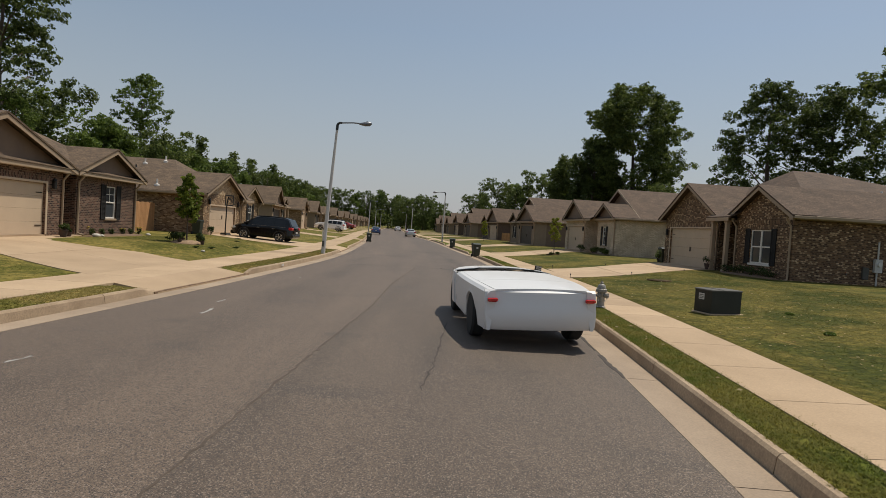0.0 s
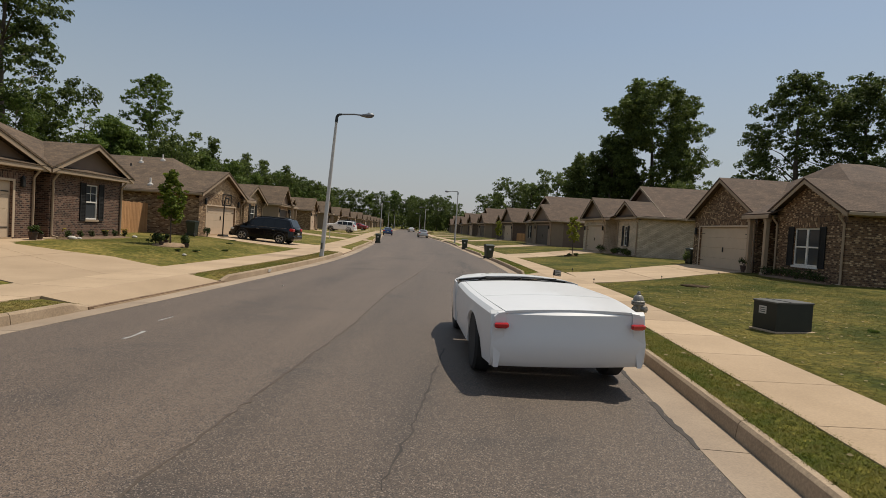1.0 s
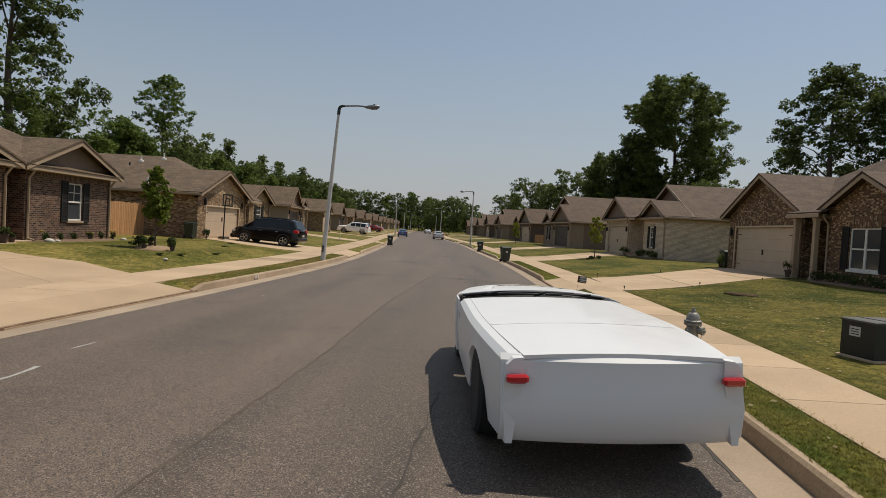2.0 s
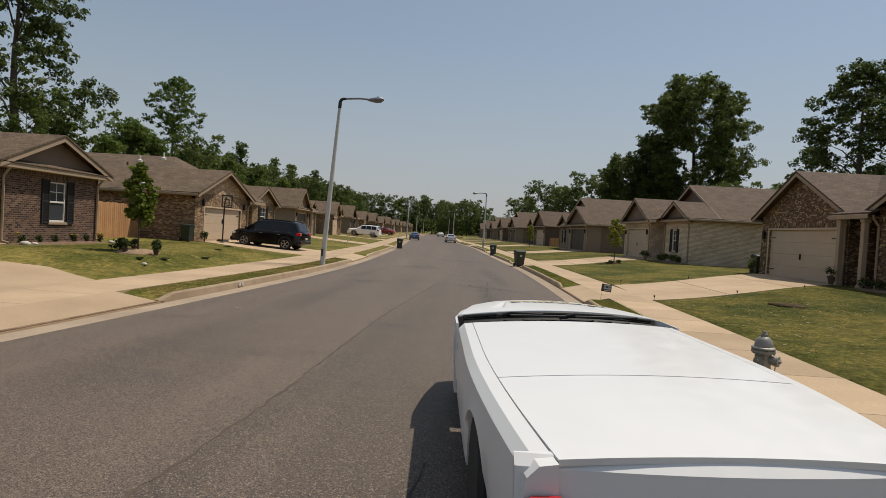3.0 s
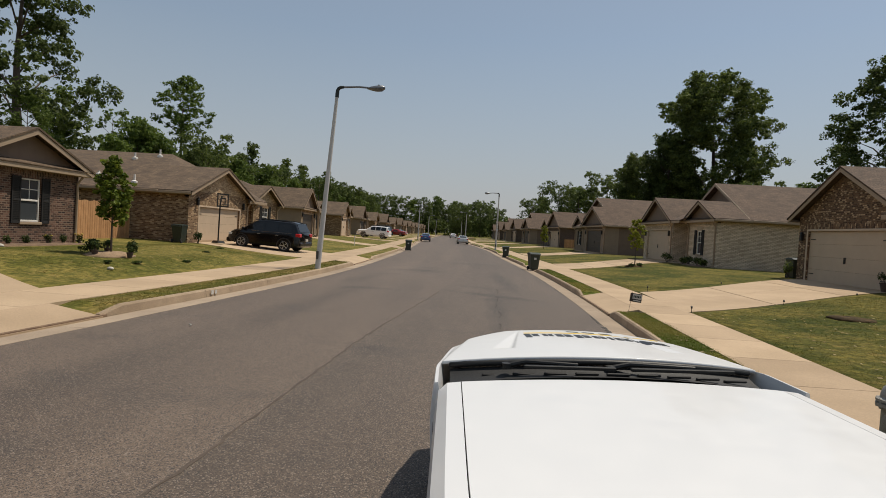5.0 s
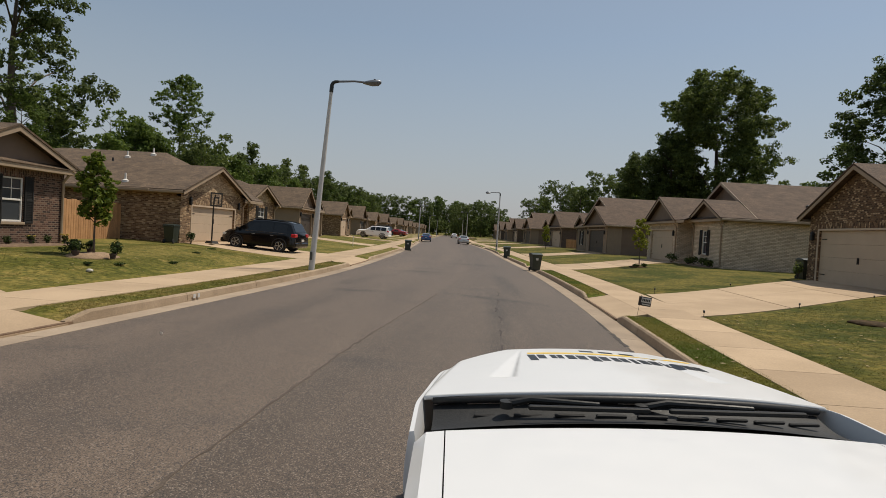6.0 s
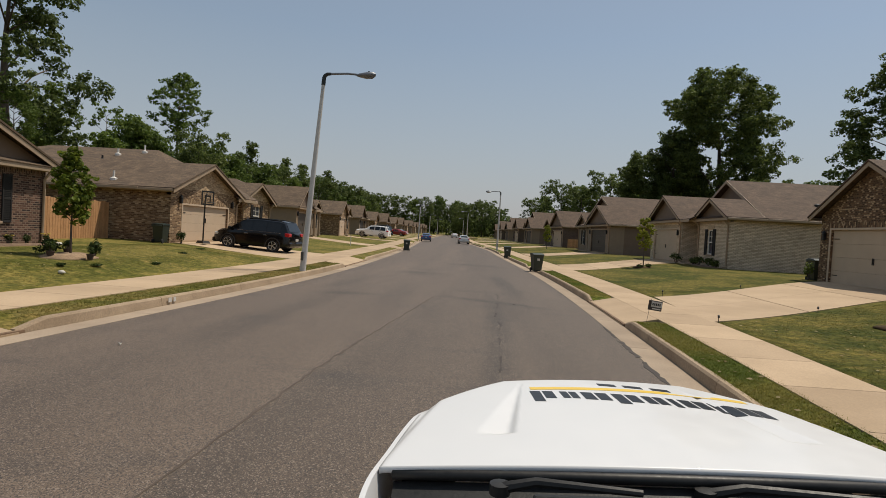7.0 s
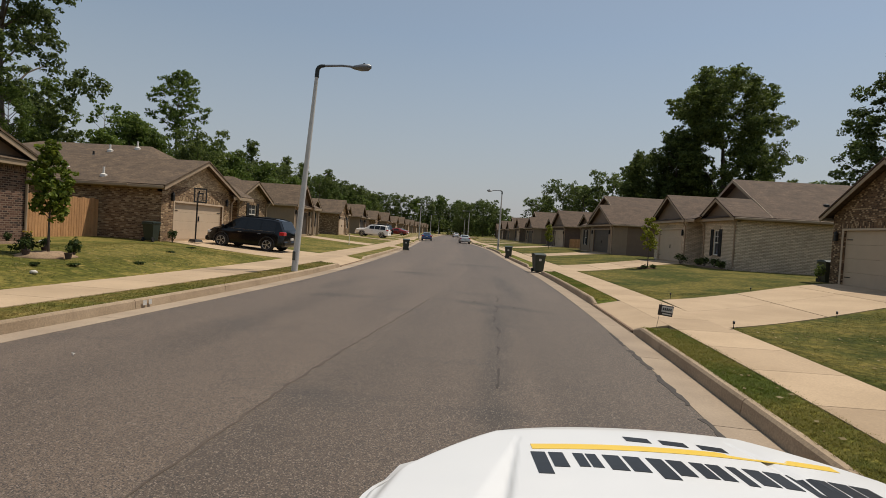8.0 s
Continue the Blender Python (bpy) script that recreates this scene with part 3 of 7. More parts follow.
# gutters, kerbs, verges and footpaths in pieces
for side, word in ((1, "east"), (-1, "west")):
    gutter = tagged(new("gutter_" + word), "tan concrete gutter pan along the asphalt", "gutter", kind="structure")
    kerb = tagged(new("kerb_" + word), "stained tan concrete kerb with lowered driveway crossings", "kerb", kind="structure")
    walkway = tagged(new("pavement_" + word), "pale tan concrete footpath in jointed slabs", "footpath", kind="structure")
    y = -12.0
    while y < 118:
        n = min(y + 3.0, 118)
        part("gutter_pan", strip(side, 0.0, GUT, 0.004, -0.012, [y + 0.006, (y + n) / 2, n - 0.006]), GUTTER, gutter)
        y = n
    far = strip(side, 0.0, GUT, 0.004, -0.012, [v for v in YS if v >= 118])
    part("far_gutter", far, GUTTER, gutter, kind="stuff")
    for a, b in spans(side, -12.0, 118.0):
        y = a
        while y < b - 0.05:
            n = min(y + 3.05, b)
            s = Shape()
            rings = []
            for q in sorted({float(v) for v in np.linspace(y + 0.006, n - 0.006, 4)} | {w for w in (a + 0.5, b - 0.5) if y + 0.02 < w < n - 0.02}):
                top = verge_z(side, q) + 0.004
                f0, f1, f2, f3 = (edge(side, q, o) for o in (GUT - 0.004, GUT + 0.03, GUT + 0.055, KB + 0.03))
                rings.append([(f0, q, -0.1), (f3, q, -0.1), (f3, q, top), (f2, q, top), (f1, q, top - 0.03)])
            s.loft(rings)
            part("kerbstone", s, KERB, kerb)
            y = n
        ys = sorted({float(v) for v in np.linspace(a, b, max(2, int((b - a) / 1.5) + 1))} | {min(a + 0.25, b), min(a + 0.5, b), max(b - 0.25, a), max(b - 0.5, a)})
        rings = [[(edge(side, y, KB + 0.03), y, 0.0), (edge(side, y, WALK0[side]), y, 0.0), (edge(side, y, WALK0[side]), y, max(verge_z(side, y), 0.11)), (edge(side, y, KB + 0.03), y, verge_z(side, y) - 0.003)] for y in ys]
        tagged(part("verge", Shape().loft(rings), VERGE if side > 0 else VERGE_DRY), "narrow mown grass verge between kerb and footpath", "verge", "verges", "structure")
    for a, b in DROPS[side]:
        s = strip(side, GUT - 0.01, WALK0[side] - 0.006, 0.012, 0.162, [a, (a + b) / 2, b], 0.1)
        part("apron", s, CONCRETE, walkway, "driveway crossing sloping to the gutter")
        s = strip(side, GUT - 0.002, GUT + 0.05, 0.03, 0.034, [a - 0.1, (a + b) / 2, b + 0.1], 0.1)
        part("lip", s, LIP, walkway, "dark-stained lowered kerb lip")
    y = -12.0
    while y < 118:
        n = y + 1.52
        part("slab", strip(side, WALK0[side], WALK1[side], 0.162, 0.168, [y + 0.006, n - 0.006], 0.1), CONCRETE, walkway)
        y = n
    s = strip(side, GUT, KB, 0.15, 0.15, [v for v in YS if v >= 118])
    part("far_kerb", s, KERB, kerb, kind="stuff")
    s = strip(side, WALK0[side], WALK1[side], 0.165, 0.168, [y] + [v for v in YS if v > y], 0.1)
    part("far_slabs", s, CONCRETE, walkway, kind="stuff")


def driveway(name_label, near, far, pieces=5):
    """Slabs between two edges, each edge given by its street end and its house end."""
    drive = tagged(new("driveway"), name_label, "driveway", "driveways", "structure")
    (na, nb), (fa, fb) = near, far
    for i in range(pieces):
        for j in range(2):
            rings = []
            for p in np.linspace(i / pieces + 0.002, (i + 1) / pieces - 0.002, 7):
                r = []
                for q in (j / 2 + 0.001, (j + 1) / 2 - 0.001):
                    x = float((na[0] + (nb[0] - na[0]) * p) * (1 - q) + (fa[0] + (fb[0] - fa[0]) * p) * q)
                    y = float((na[1] + (nb[1] - na[1]) * p) * (1 - q) + (fa[1] + (fb[1] - fa[1]) * p) * q)
                    sd = 1 if x > -1 else -1
                    r.append((x, y, max(lot_z(abs(x - edge(sd, y, 0))), 0.15) + 0.018))
                rings.append([(x, y, z - 0.12) for x, y, z in r] + [r[1], r[0]])
            part("slab", Shape().loft(rings), CONCRETE, drive)
    return drive


driveway("pale concrete driveway running skewed up to the tumbled-brick garage", ((5.32, 23.5), (14.9, 30.5)), ((5.6, 28.2), (14.9, 36.2)), 3)
driveway("pale concrete driveway of the pale brick house", ((5.1, 39.6), (14.1, 50.2)), ((5.0, 44.6), (14.1, 55.6)))
driveway("broad pale concrete driveway of the red-brown brick house", ((-7.75, 15.2), (-14.3, 19.2)), ((-7.6, 20.4), (-14.3, 24.9)), 2)
driveway("pale concrete driveway under the black minivan", ((-6.95, 35.0), (-13.3, 36.9)), ((-6.95, 40.6), (-13.3, 42.8)), 2)
driveway("pale concrete driveway of the brown-sided house", ((4.35, 57.0), (12.4, 65.0)), ((4.2, 61.8), (12.4, 70.4)))
driveway("pale concrete driveway of the dark brick house", ((3.2, 79.6), (11.5, 88.6)), ((2.8, 84.4), (11.3, 94.0)))
driveway("pale concrete driveway of the tan siding house", ((-8.6, 58.2), (-15.1, 60.4)), ((-8.8, 62.4), (-15.3, 64.9)))
driveway("pale concrete driveway under the white sport utility car", ((-10.1, 79.6), (-16.0, 78.8)), ((-10.4, 84.9), (-16.3, 84.2)))
for i in range(5):
    y = 109.0 + 20.0 * i
    far_x = edge(1, y, 11.3)
    driveway("pale concrete driveway farther along the street", ((edge(1, y - 7, 2.33), y - 7), (far_x, y + 0.8)), ((edge(1, y - 2.5, 2.33), y - 2.5), (far_x, y + 6.2)), 2)
for i in range(7):
    y = 96.0 + 18.3 * i
    far_x = edge(-1, y, 9.2)
    driveway("pale concrete driveway farther along the street", ((edge(-1, y - 1, 2.9), y - 1), (far_x, y + 0.6)), ((edge(-1, y + 3.5, 2.9), y + 3.5), (far_x, y + 5)), 2)


# ---- houses ----
def holed_wall(s, side, u0, u1, v, z0, z1, holes, t=0.2, along="u"):
    """An upright wall with rectangular holes (a0, a1, b0, b1) cut through it."""
    def put(a0, a1, b0, b1):
        if a1 - a0 > 0.001 and b1 - b0 > 0.001:
            if along == "u":
                s.box(side * v, a0, b0, side * (v + t), a1, b1)
            else:
                s.box(side * a0, v, b0, side * a1, v + t, b1)
    at = u0
    for a0, a1, b0, b1 in sorted(holes):
        put(at, a0, z0, z1)
        put(a0, a1, z0, b0)
        put(a0, a1, b1, z1)
        at = a1
    put(at, u1, z0, z1)


def slope(s, side, p):
    """A roof slab 0.07 thick from four (u, v, z) corners of its top."""
    top = [(side * v, u, z) for u, v, z in p]
    s.hexa([(x, y, z - 0.07) for x, y, z in top] + top)


def window_unit(root, side, u0, u1, v, z0, z1, cols=1, shutters=True):
    """A sash window in its hole: frame, rails, glass, blind, sill and shutters."""
    win = new("window")
    win.parent = root
    fr = Shape()
    w = (u1 - u0) / cols
    f0, f1 = v + 0.03, v + 0.10
    for c in range(cols):
        a, b = u0 + c * w, u0 + (c + 1) * w
        for q in ((a, a + 0.05, z0, z1), (b - 0.05, b, z0, z1), (a + 0.05, b - 0.05, z0, z0 + 0.06), (a + 0.05, b - 0.05, z1 - 0.05, z1)):
            fr.box(side * f0, q[0], q[2], side * f1, q[1], q[3], 0.006)
        zm = (z0 + z1) / 2
        fr.box(side * (f0 + 0.01), a + 0.05, zm - 0.03, side * (f1 - 0.01), b - 0.05, zm + 0.03, 0.006)
        if cols == 1:
            fr.box(side * (f0 + 0.025), (a + b) / 2 - 0.012, zm + 0.03, side * (f1 - 0.03), (a + b) / 2 + 0.012, z1 - 0.05)
            fr.box(side * (f0 + 0.025), a + 0.05, (zm + z1) / 2 - 0.012, side * (f1 - 0.03), b - 0.05, (zm + z1) / 2 + 0.012)
        for k, (p0, p1) in enumerate(((z0 + 0.06, zm - 0.03), (zm + 0.03, z1 - 0.05))):
            part("pane", Shape().box(side * (f0 + 0.045 - 0.012 * k), a + 0.052, p0, side * (f0 + 0.052 - 0.012 * k), b - 0.052, p1), GLASS, win)
    part("window_frame", fr, FRAME, win, "off-white sash frame")
    part("sill", Shape().box(side * (v - 0.05), u0 - 0.06, z0 - 0.09, side * (v + 0.05), u1 + 0.06, z0 - 0.002, 0.01), FRAME if cols == 2 else TRIM, win)
    if shutters:
        sw = 0.36
        for a in (u0 - sw - 0.03, u1 + 0.03):
            sh = Shape()
            sh.box(side * (v - 0.015), a, z0 - 0.05, side * (v - 0.002), a + sw, z1 + 0.05)
            for q in (a, a + sw - 0.05):
                sh.box(side * (v - 0.045), q, z0 - 0.05, side * (v - 0.0155), q + 0.05, z1 + 0.05, 0.005)
            for z in (z0 - 0.05, (z0 + z1) / 2 - 0.04, z1 - 0.03):
                sh.box(side * (v - 0.043), a + 0.0505, z, side * (v - 0.0155), a + sw - 0.0505, z + 0.08, 0.005)
            k = z0 + 0.06
            while k < z1 - 0.08:
                sh.box(side * (v - 0.035), a + 0.0505, k, side * (v - 0.0155), a + sw - 0.0505, k + 0.03)
                k += 0.055
            part("shutter", sh, SHUTTER, win, "black louvred shutter")
    return win


def garage_door(root, side, u0, u1, v, z0, z1, material, label):
    door = new("garage_door")
    door.parent = root
    tagged(door, label)
    n = 4
    for i in range(n):
        a, b = z0 + (z1 - z0) * i / n + 0.002, z0 + (z1 - z0) * (i + 1) / n - 0.002
        s = Shape().box(side * (v + 0.09), u0, a, side * (v + 0.13), u1, b, 0.004)
        part("door_section", s, material, door)
    um = (u0 + u1) / 2
    for u in (u0 + 0.06, u1 - 0.42):
        for z in (z0 + 0.32, z1 - 0.36):
            part("strap_hinge", Shape().box(side * (v + 0.07), u, z, side * (v + 0.0895), u + 0.34, z + 0.035, 0.006), BLACK, door)
    for u in (um - 0.05, um + 0.02):
        part("handle", Shape().box(side * (v + 0.055), u, z0 + 0.85, side * (v + 0.0895), u + 0.03, z0 + 1.10, 0.01), BLACK, door)
    return door


def gable_wing(root, side, u0, u1, v, v_back, eave, apex, gable_mat, roof_mat, band=False, oh=0.38, front_oh=0.32, trim=None):
    """The roof, gable infill and rake boards of a wing that faces the street."""
    trim = trim or TRIM
    um = (u0 + u1) / 2
    k = (apex - eave) / ((u1 - u0) / 2 + oh)
    ua, ub, vf = u0 - oh, u1 + oh, v - front_oh
    s = Shape()
    slope(s, side, [(ua - 0.03, vf - 0.055, eave - 0.012), (um, vf - 0.055, apex), (um, v_back, apex), (ua - 0.03, v_back, eave - 0.012)])
    slope(s, side, [(um, vf - 0.055, apex), (ub + 0.03, vf - 0.055, eave - 0.012), (ub + 0.03, v_back, eave - 0.012), (um, v_back, apex)])
    part("wing_roof", s, roof_mat, root, "brown-grey shingle gable roof")
    zt = eave + k * oh - 0.14
    tri = Shape()
    tri.add([(side * (v + 0.002), u0, zt - 0.3), (side * (v + 0.002), u1, zt - 0.3), (side * (v + 0.002), u1, zt), (side * (v + 0.002), um, apex - 0.15), (side * (v + 0.002), u0, zt),
             (side * (v + 0.2), u0, zt - 0.3), (side * (v + 0.2), u1, zt - 0.3), (side * (v + 0.2), u1, zt), (side * (v + 0.2), um, apex - 0.15), (side * (v + 0.2), u0, zt)],
            [(0, 1, 2, 3, 4), (9, 8, 7, 6, 5), (0, 5, 6, 1), (1, 6, 7, 2), (2, 7, 8, 3), (3, 8, 9, 4), (4, 9, 5, 0)])
    part("gable", tri, gable_mat, root)
    for a, b in (((ua, eave), (um, apex)), ((ub, eave), (um, apex))):
        t = Shape()
        p = [(side * (vf - 0.03), a[0], a[1] - 0.24), (side * (vf - 0.03), b[0], b[1] - 0.24), (side * (vf - 0.004), b[0], b[1] - 0.24), (side * (vf - 0.004), a[0], a[1] - 0.24)]
        t.hexa(p + [(x, y, z + 0.155) for x, y, z in p])
        part("rake_board", t, trim, root, "taupe painted rake board")
    if band:
        zb = eave - 0.06
        part("eave_band", Shape().box(side * vf, ua + 0.05, zb - 0.15, side * (v - 0.003), ub - 0.05, zb, 0.008), trim, root, "taupe eave box across the gable")
        s = Shape()
        s.hexa([(side * (vf - 0.03), ua + 0.1, zb + 0.004), (side * (vf - 0.03), ub - 0.1, zb + 0.004), (side * (v - 0.003), ub - 0.1, zb + 0.004), (side * (v - 0.003), ua + 0.1, zb + 0.004),
                (side * (vf - 0.03), ua + 0.1, zb + 0.03), (side * (vf - 0.03), ub - 0.1, zb + 0.03), (side * (v - 0.003), ub - 0.3, zb + 0.15), (side * (v - 0.003), ua + 0.3, zb + 0.15)])
        part("pent_roof", s, roof_mat, root, "narrow shingled strip below the gable")
    for u in (ua, ub):
        s = Shape().box(side * (vf + 0.02), u - 0.05, eave - 0.17, side * (v_back - 0.2), u + 0.05, eave - 0.05, 0.012)
        part("roof_gutter", s, trim, root)
    for q0, q1 in ((ua + 0.06, u0 - 0.002), (u1 + 0.002, ub - 0.06)):
        part("soffit", Shape().box(side * (vf + 0.03), q0, eave - 0.19, side * (v_back - 0.2), q1, eave - 0.16), trim, root)


def downspout(root, side, u, v, z0, z1, mat=None):
    s = Shape()
    p = [(side * (v - 0.28), u, z1), (side * (v - 0.26), u, z1 - 0.12), (side * (v - 0.06), u, z1 - 0.38), (side * (v - 0.05), u, z0 + 0.18), (side * (v - 0.07), u, z0 + 0.08), (side * (v - 0.3), u, z0 + 0.02)]
    s.tube(p, 0.042, 8)
    part("downspout", s, mat or TRIM, root, smooth=True)


def house(label, side, m, brick, soldier, roof_mat, garage, bay, entry, main, base=0.5, eave=3.2, door_mat=None, gable_mats=(None, None), band=False, window=None, vents=(), side_mat=None, column=False, door_label="cream panelled garage door", main_hip=True, bay_eave=None, door=(4.88, 2.13), ridge=None):
    """A one-storey house in its own frame: u along the street, v back from it, front wall of the garage at v of its own.
    garage, bay: (u0, u1, v, apex); entry: (u0, u1, depth); main: (u0, u1, v0, v1, apex, ridge_u)."""
    root = thing("house", label, "house", m, "houses along the street")
    g0, g1, gv, ga = garage
    b0, b1, bv, ba = bay
    e0, e1, ed = entry
    m0, m1, mv0, mv1, ma, mr = main
    zb = base - 0.3
    side_mat = side_mat or brick
    bay_eave = bay_eave or eave
    # garage wing
    d0, d1 = (g0 + g1) / 2 - door[0] / 2, (g0 + g1) / 2 + door[0] / 2
    dt = base + door[1]
    s = Shape()
    holed_wall(s, side, g0, g1, gv, zb, eave + 0.05, [(d0, d1, zb, dt)])
    inner = max(mv0 - 0.002, ed + 0.2)
    s.box(side * (gv + 0.2), g0, zb, side * (inner if abs(g0 - e1) < 0.01 else mv0 - 0.002), g0 + 0.2, eave - 0.02)
    s.box(side * (gv + 0.2), g1 - 0.2, zb, side * (inner if abs(g1 - e0) < 0.01 else mv0 - 0.002), g1, eave - 0.02)
    part("garage_wall", s, brick, root)
    part("garage_slab", Shape().box(side * (gv - 0.02), d0 + 0.003, zb, side * (gv + 0.6), d1 - 0.003, base - 0.004), CONCRETE, root)
    part("soldier_course", Shape().box(side * (gv - 0.012), d0 - 0.2, dt + 0.09, side * (gv - 0.001), d1 + 0.2, dt + 0.31), soldier, root, "upright soldier-course bricks")
    s = Shape()
    for q in ((d0 - 0.10, d0 - 0.002, base, dt + 0.088), (d1 + 0.002, d1 + 0.10, base, dt + 0.088), (d0 - 0.001, d1 + 0.001, dt + 0.004, dt + 0.088)):
        s.box(side * (gv - 0.022), q[0], q[2], side * (gv + 0.085), q[1], q[3], 0.006)
    part("door_casing", s, DOOR_CREAM if door_mat is not DOOR_BROWN else TRIM, root)
    garage_door(root, side, d0 + 0.003, d1 - 0.003, gv, base, dt, door_mat or DOOR_CREAM, door_label)
    gable_wing(root, side, g0, g1, gv, mv0 + (mv1 - mv0) * 0.45, eave, ga, gable_mats[0] or brick, roof_mat, band)
    # bay
    w = window or (0.8, 1.4, 1)
    wc = (b0 + b1) / 2 + (w[3] if len(w) > 3 else 0)
    wz1 = base + 2.08
    s = Shape()
    holed_wall(s, side, b0, b1, bv, zb, bay_eave + 0.05, [(wc - w[0] / 2, wc + w[0] / 2, wz1 - w[1], wz1)])
    s.box(side * (bv + 0.2), b0, zb, side * (inner if abs(b0 - e1) < 0.01 else mv0 - 0.002), b0 + 0.2, bay_eave - 0.02)
    s.box(side * (bv + 0.2), b1 - 0.2, zb, side * (inner if abs(b1 - e0) < 0.01 else mv0 - 0.002), b1, bay_eave - 0.02)
    part("bay_wall", s, brick, root)
    part("soldier_course", Shape().box(side * (bv - 0.012), wc - w[0] / 2 - 0.15, wz1 + 0.02, side * (bv - 0.001), wc + w[0] / 2 + 0.15, wz1 + 0.23), soldier, root, "upright soldier-course bricks")
    part("soldier_course", Shape().box(side * (bv - 0.011), b0 + 0.003, bay_eave - 0.36, side * (bv - 0.001), b1 - 0.003, bay_eave - 0.2), soldier, root, "upright soldier-course bricks")
    window_unit(root, side, wc - w[0] / 2, wc + w[0] / 2, bv, wz1 - w[1], wz1, w[2])
    gable_wing(root, side, b0, b1, bv, mv0 + (mv1 - mv0) * 0.40, bay_eave, ba, gable_mats[1] or brick, roof_mat, band)
    # entry recess
    s = Shape()
    ec, dw = (e0 + e1) / 2, min((e1 - e0) / 2 - 0.08, 0.66)
    holed_wall(s, side, e0, e1, ed, zb, eave, [(ec - dw, ec + dw, base, base + 2.2)])
    part("entry_wall", s, brick, root)
    part("front_door", Shape().box(side * (ed + 0.05), ec - dw + 0.003, base + 0.003, side * (ed + 0.1), ec + dw - 0.003, base + 2.197, 0.01), DOOR_DARK, root, "dark panelled front door")
    part("entry_slab", Shape().box(side * (min(gv, bv) - 0.3), e0 + 0.003, zb, side * (ed - 0.003), e1 - 0.003, base - 0.03, 0.01), CONCRETE, root)
    s = Shape().box(side * (min(gv, bv) + 0.1), e0 + 0.003, eave - 0.12, side * ed, e1 - 0.003, eave - 0.06)
    part("entry_ceiling", s, TRIM, root)
    s = Shape()
    vf = min(gv, bv) + (0.05 if not column else -0.28)
    slope(s, side, [(e0 - 0.35, vf - 0.3, eave - 0.02), (e1 + 0.35, vf - 0.3, eave - 0.02), (e1 + 0.35, 2.0, eave + 1.15), (e0 - 0.35, 2.0, eave + 1.15)])
    part("entry_roof", s, roof_mat, root)
    part("entry_fascia", Shape().box(side * (vf - 0.335), e0 - 0.3, eave - 0.24, side * (vf - 0.304), e1 + 0.3, eave - 0.08, 0.008), TRIM, root)
    if column:
        for u in (e0 + 0.1, e1 - 0.12):
            s = Shape().box(side * (vf - 0.2), u - 0.09, base - 0.03, side * (vf - 0.02), u + 0.09, eave - 0.24, 0.012)
            s.box(side * (vf - 0.23), u - 0.12, base - 0.03, side * (vf + 0.01), u + 0.12, base + 0.14, 0.012)
            s.box(side * (vf - 0.23), u - 0.12, eave - 0.36, side * (vf + 0.01), u + 0.12, eave - 0.24, 0.012)
            part("porch_post", s, TRIM, root, "taupe painted square post")
    # body
    s = Shape()
    s.box(side * mv0, m0, zb, side * mv1, m0 + 0.2, eave)
    s.box(side * mv0, m1 - 0.2, zb, side * mv1, m1, eave)
    s.box(side * (mv1 - 0.2), m0 + 0.2, zb, side * mv1, m1 - 0.2, eave)
    s.box(side * mv0, m0 + 0.2, zb, side * (mv0 + 0.2), min(b0, e0, g0) , eave) if m0 + 0.25 < min(b0, e0, g0) else None
    part("body_wall", s, side_mat, root)
    oh = 0.4
    a0, a1, c0, c1 = m0 - oh, m1 + oh, mv0 - oh, mv1 + oh
    s = Shape()
    if main_hip:
        run = min((a1 - a0), (c1 - c0)) / 2
        r0, r1, q0, q1 = a0 + run, a1 - run, c0 + run, c1 - run
        rid = [(side * q0, r0, ma), (side * q0, r1, ma), (side * q1, r1, ma), (side * q1, r0, ma)]
        if r0 == r1:
            rid = [(side * q0, r0, ma), (side * q1, r0, ma)]
        low = [(side * c0, a0, eave), (side * c0, a1, eave), (side * c1, a1, eave), (side * c1, a0, eave)]
        und = [(x, y, z - 0.15) for x, y, z in low]
        if ridge:
            r0, q0, q1 = ridge
        if ridge or c1 - c0 > a1 - a0:
            s.add(low + und + [(side * q0, r0, ma), (side * q1, r0, ma)], [(0, 1, 8), (2, 3, 9), (1, 2, 9, 8), (3, 0, 8, 9), (7, 6, 5, 4), (0, 4, 5, 1), (1, 5, 6, 2), (2, 6, 7, 3), (3, 7, 4, 0)])
        else:
            s.add(low + und + [(side * q0, r0, ma), (side * q0, r1, ma)], [(1, 2, 9), (3, 0, 8), (0, 1, 9, 8), (2, 3, 8, 9), (7, 6, 5, 4), (0, 4, 5, 1), (1, 5, 6, 2), (2, 6, 7, 3), (3, 7, 4, 0)])
        part("main_roof", s, roof_mat, root, "brown-grey shingle hip roof")
    else:
        back = c1 - (a1 - a0) * 0.42
        slope(s, side, [(a0, c0, eave), (mr, c0, ma), (mr, back, ma), (a0, c1, eave)])
        slope(s, side, [(mr, c0, ma), (a1, c0, eave), (a1, c1, eave), (mr, back, ma)])
        slope(s, side, [(a0, c1, eave), (mr - 0.02, back, ma), (mr + 0.02, back, ma), (a1, c1, eave)])
        part("main_roof", s, roof_mat, root, "brown-grey shingle gable roof")
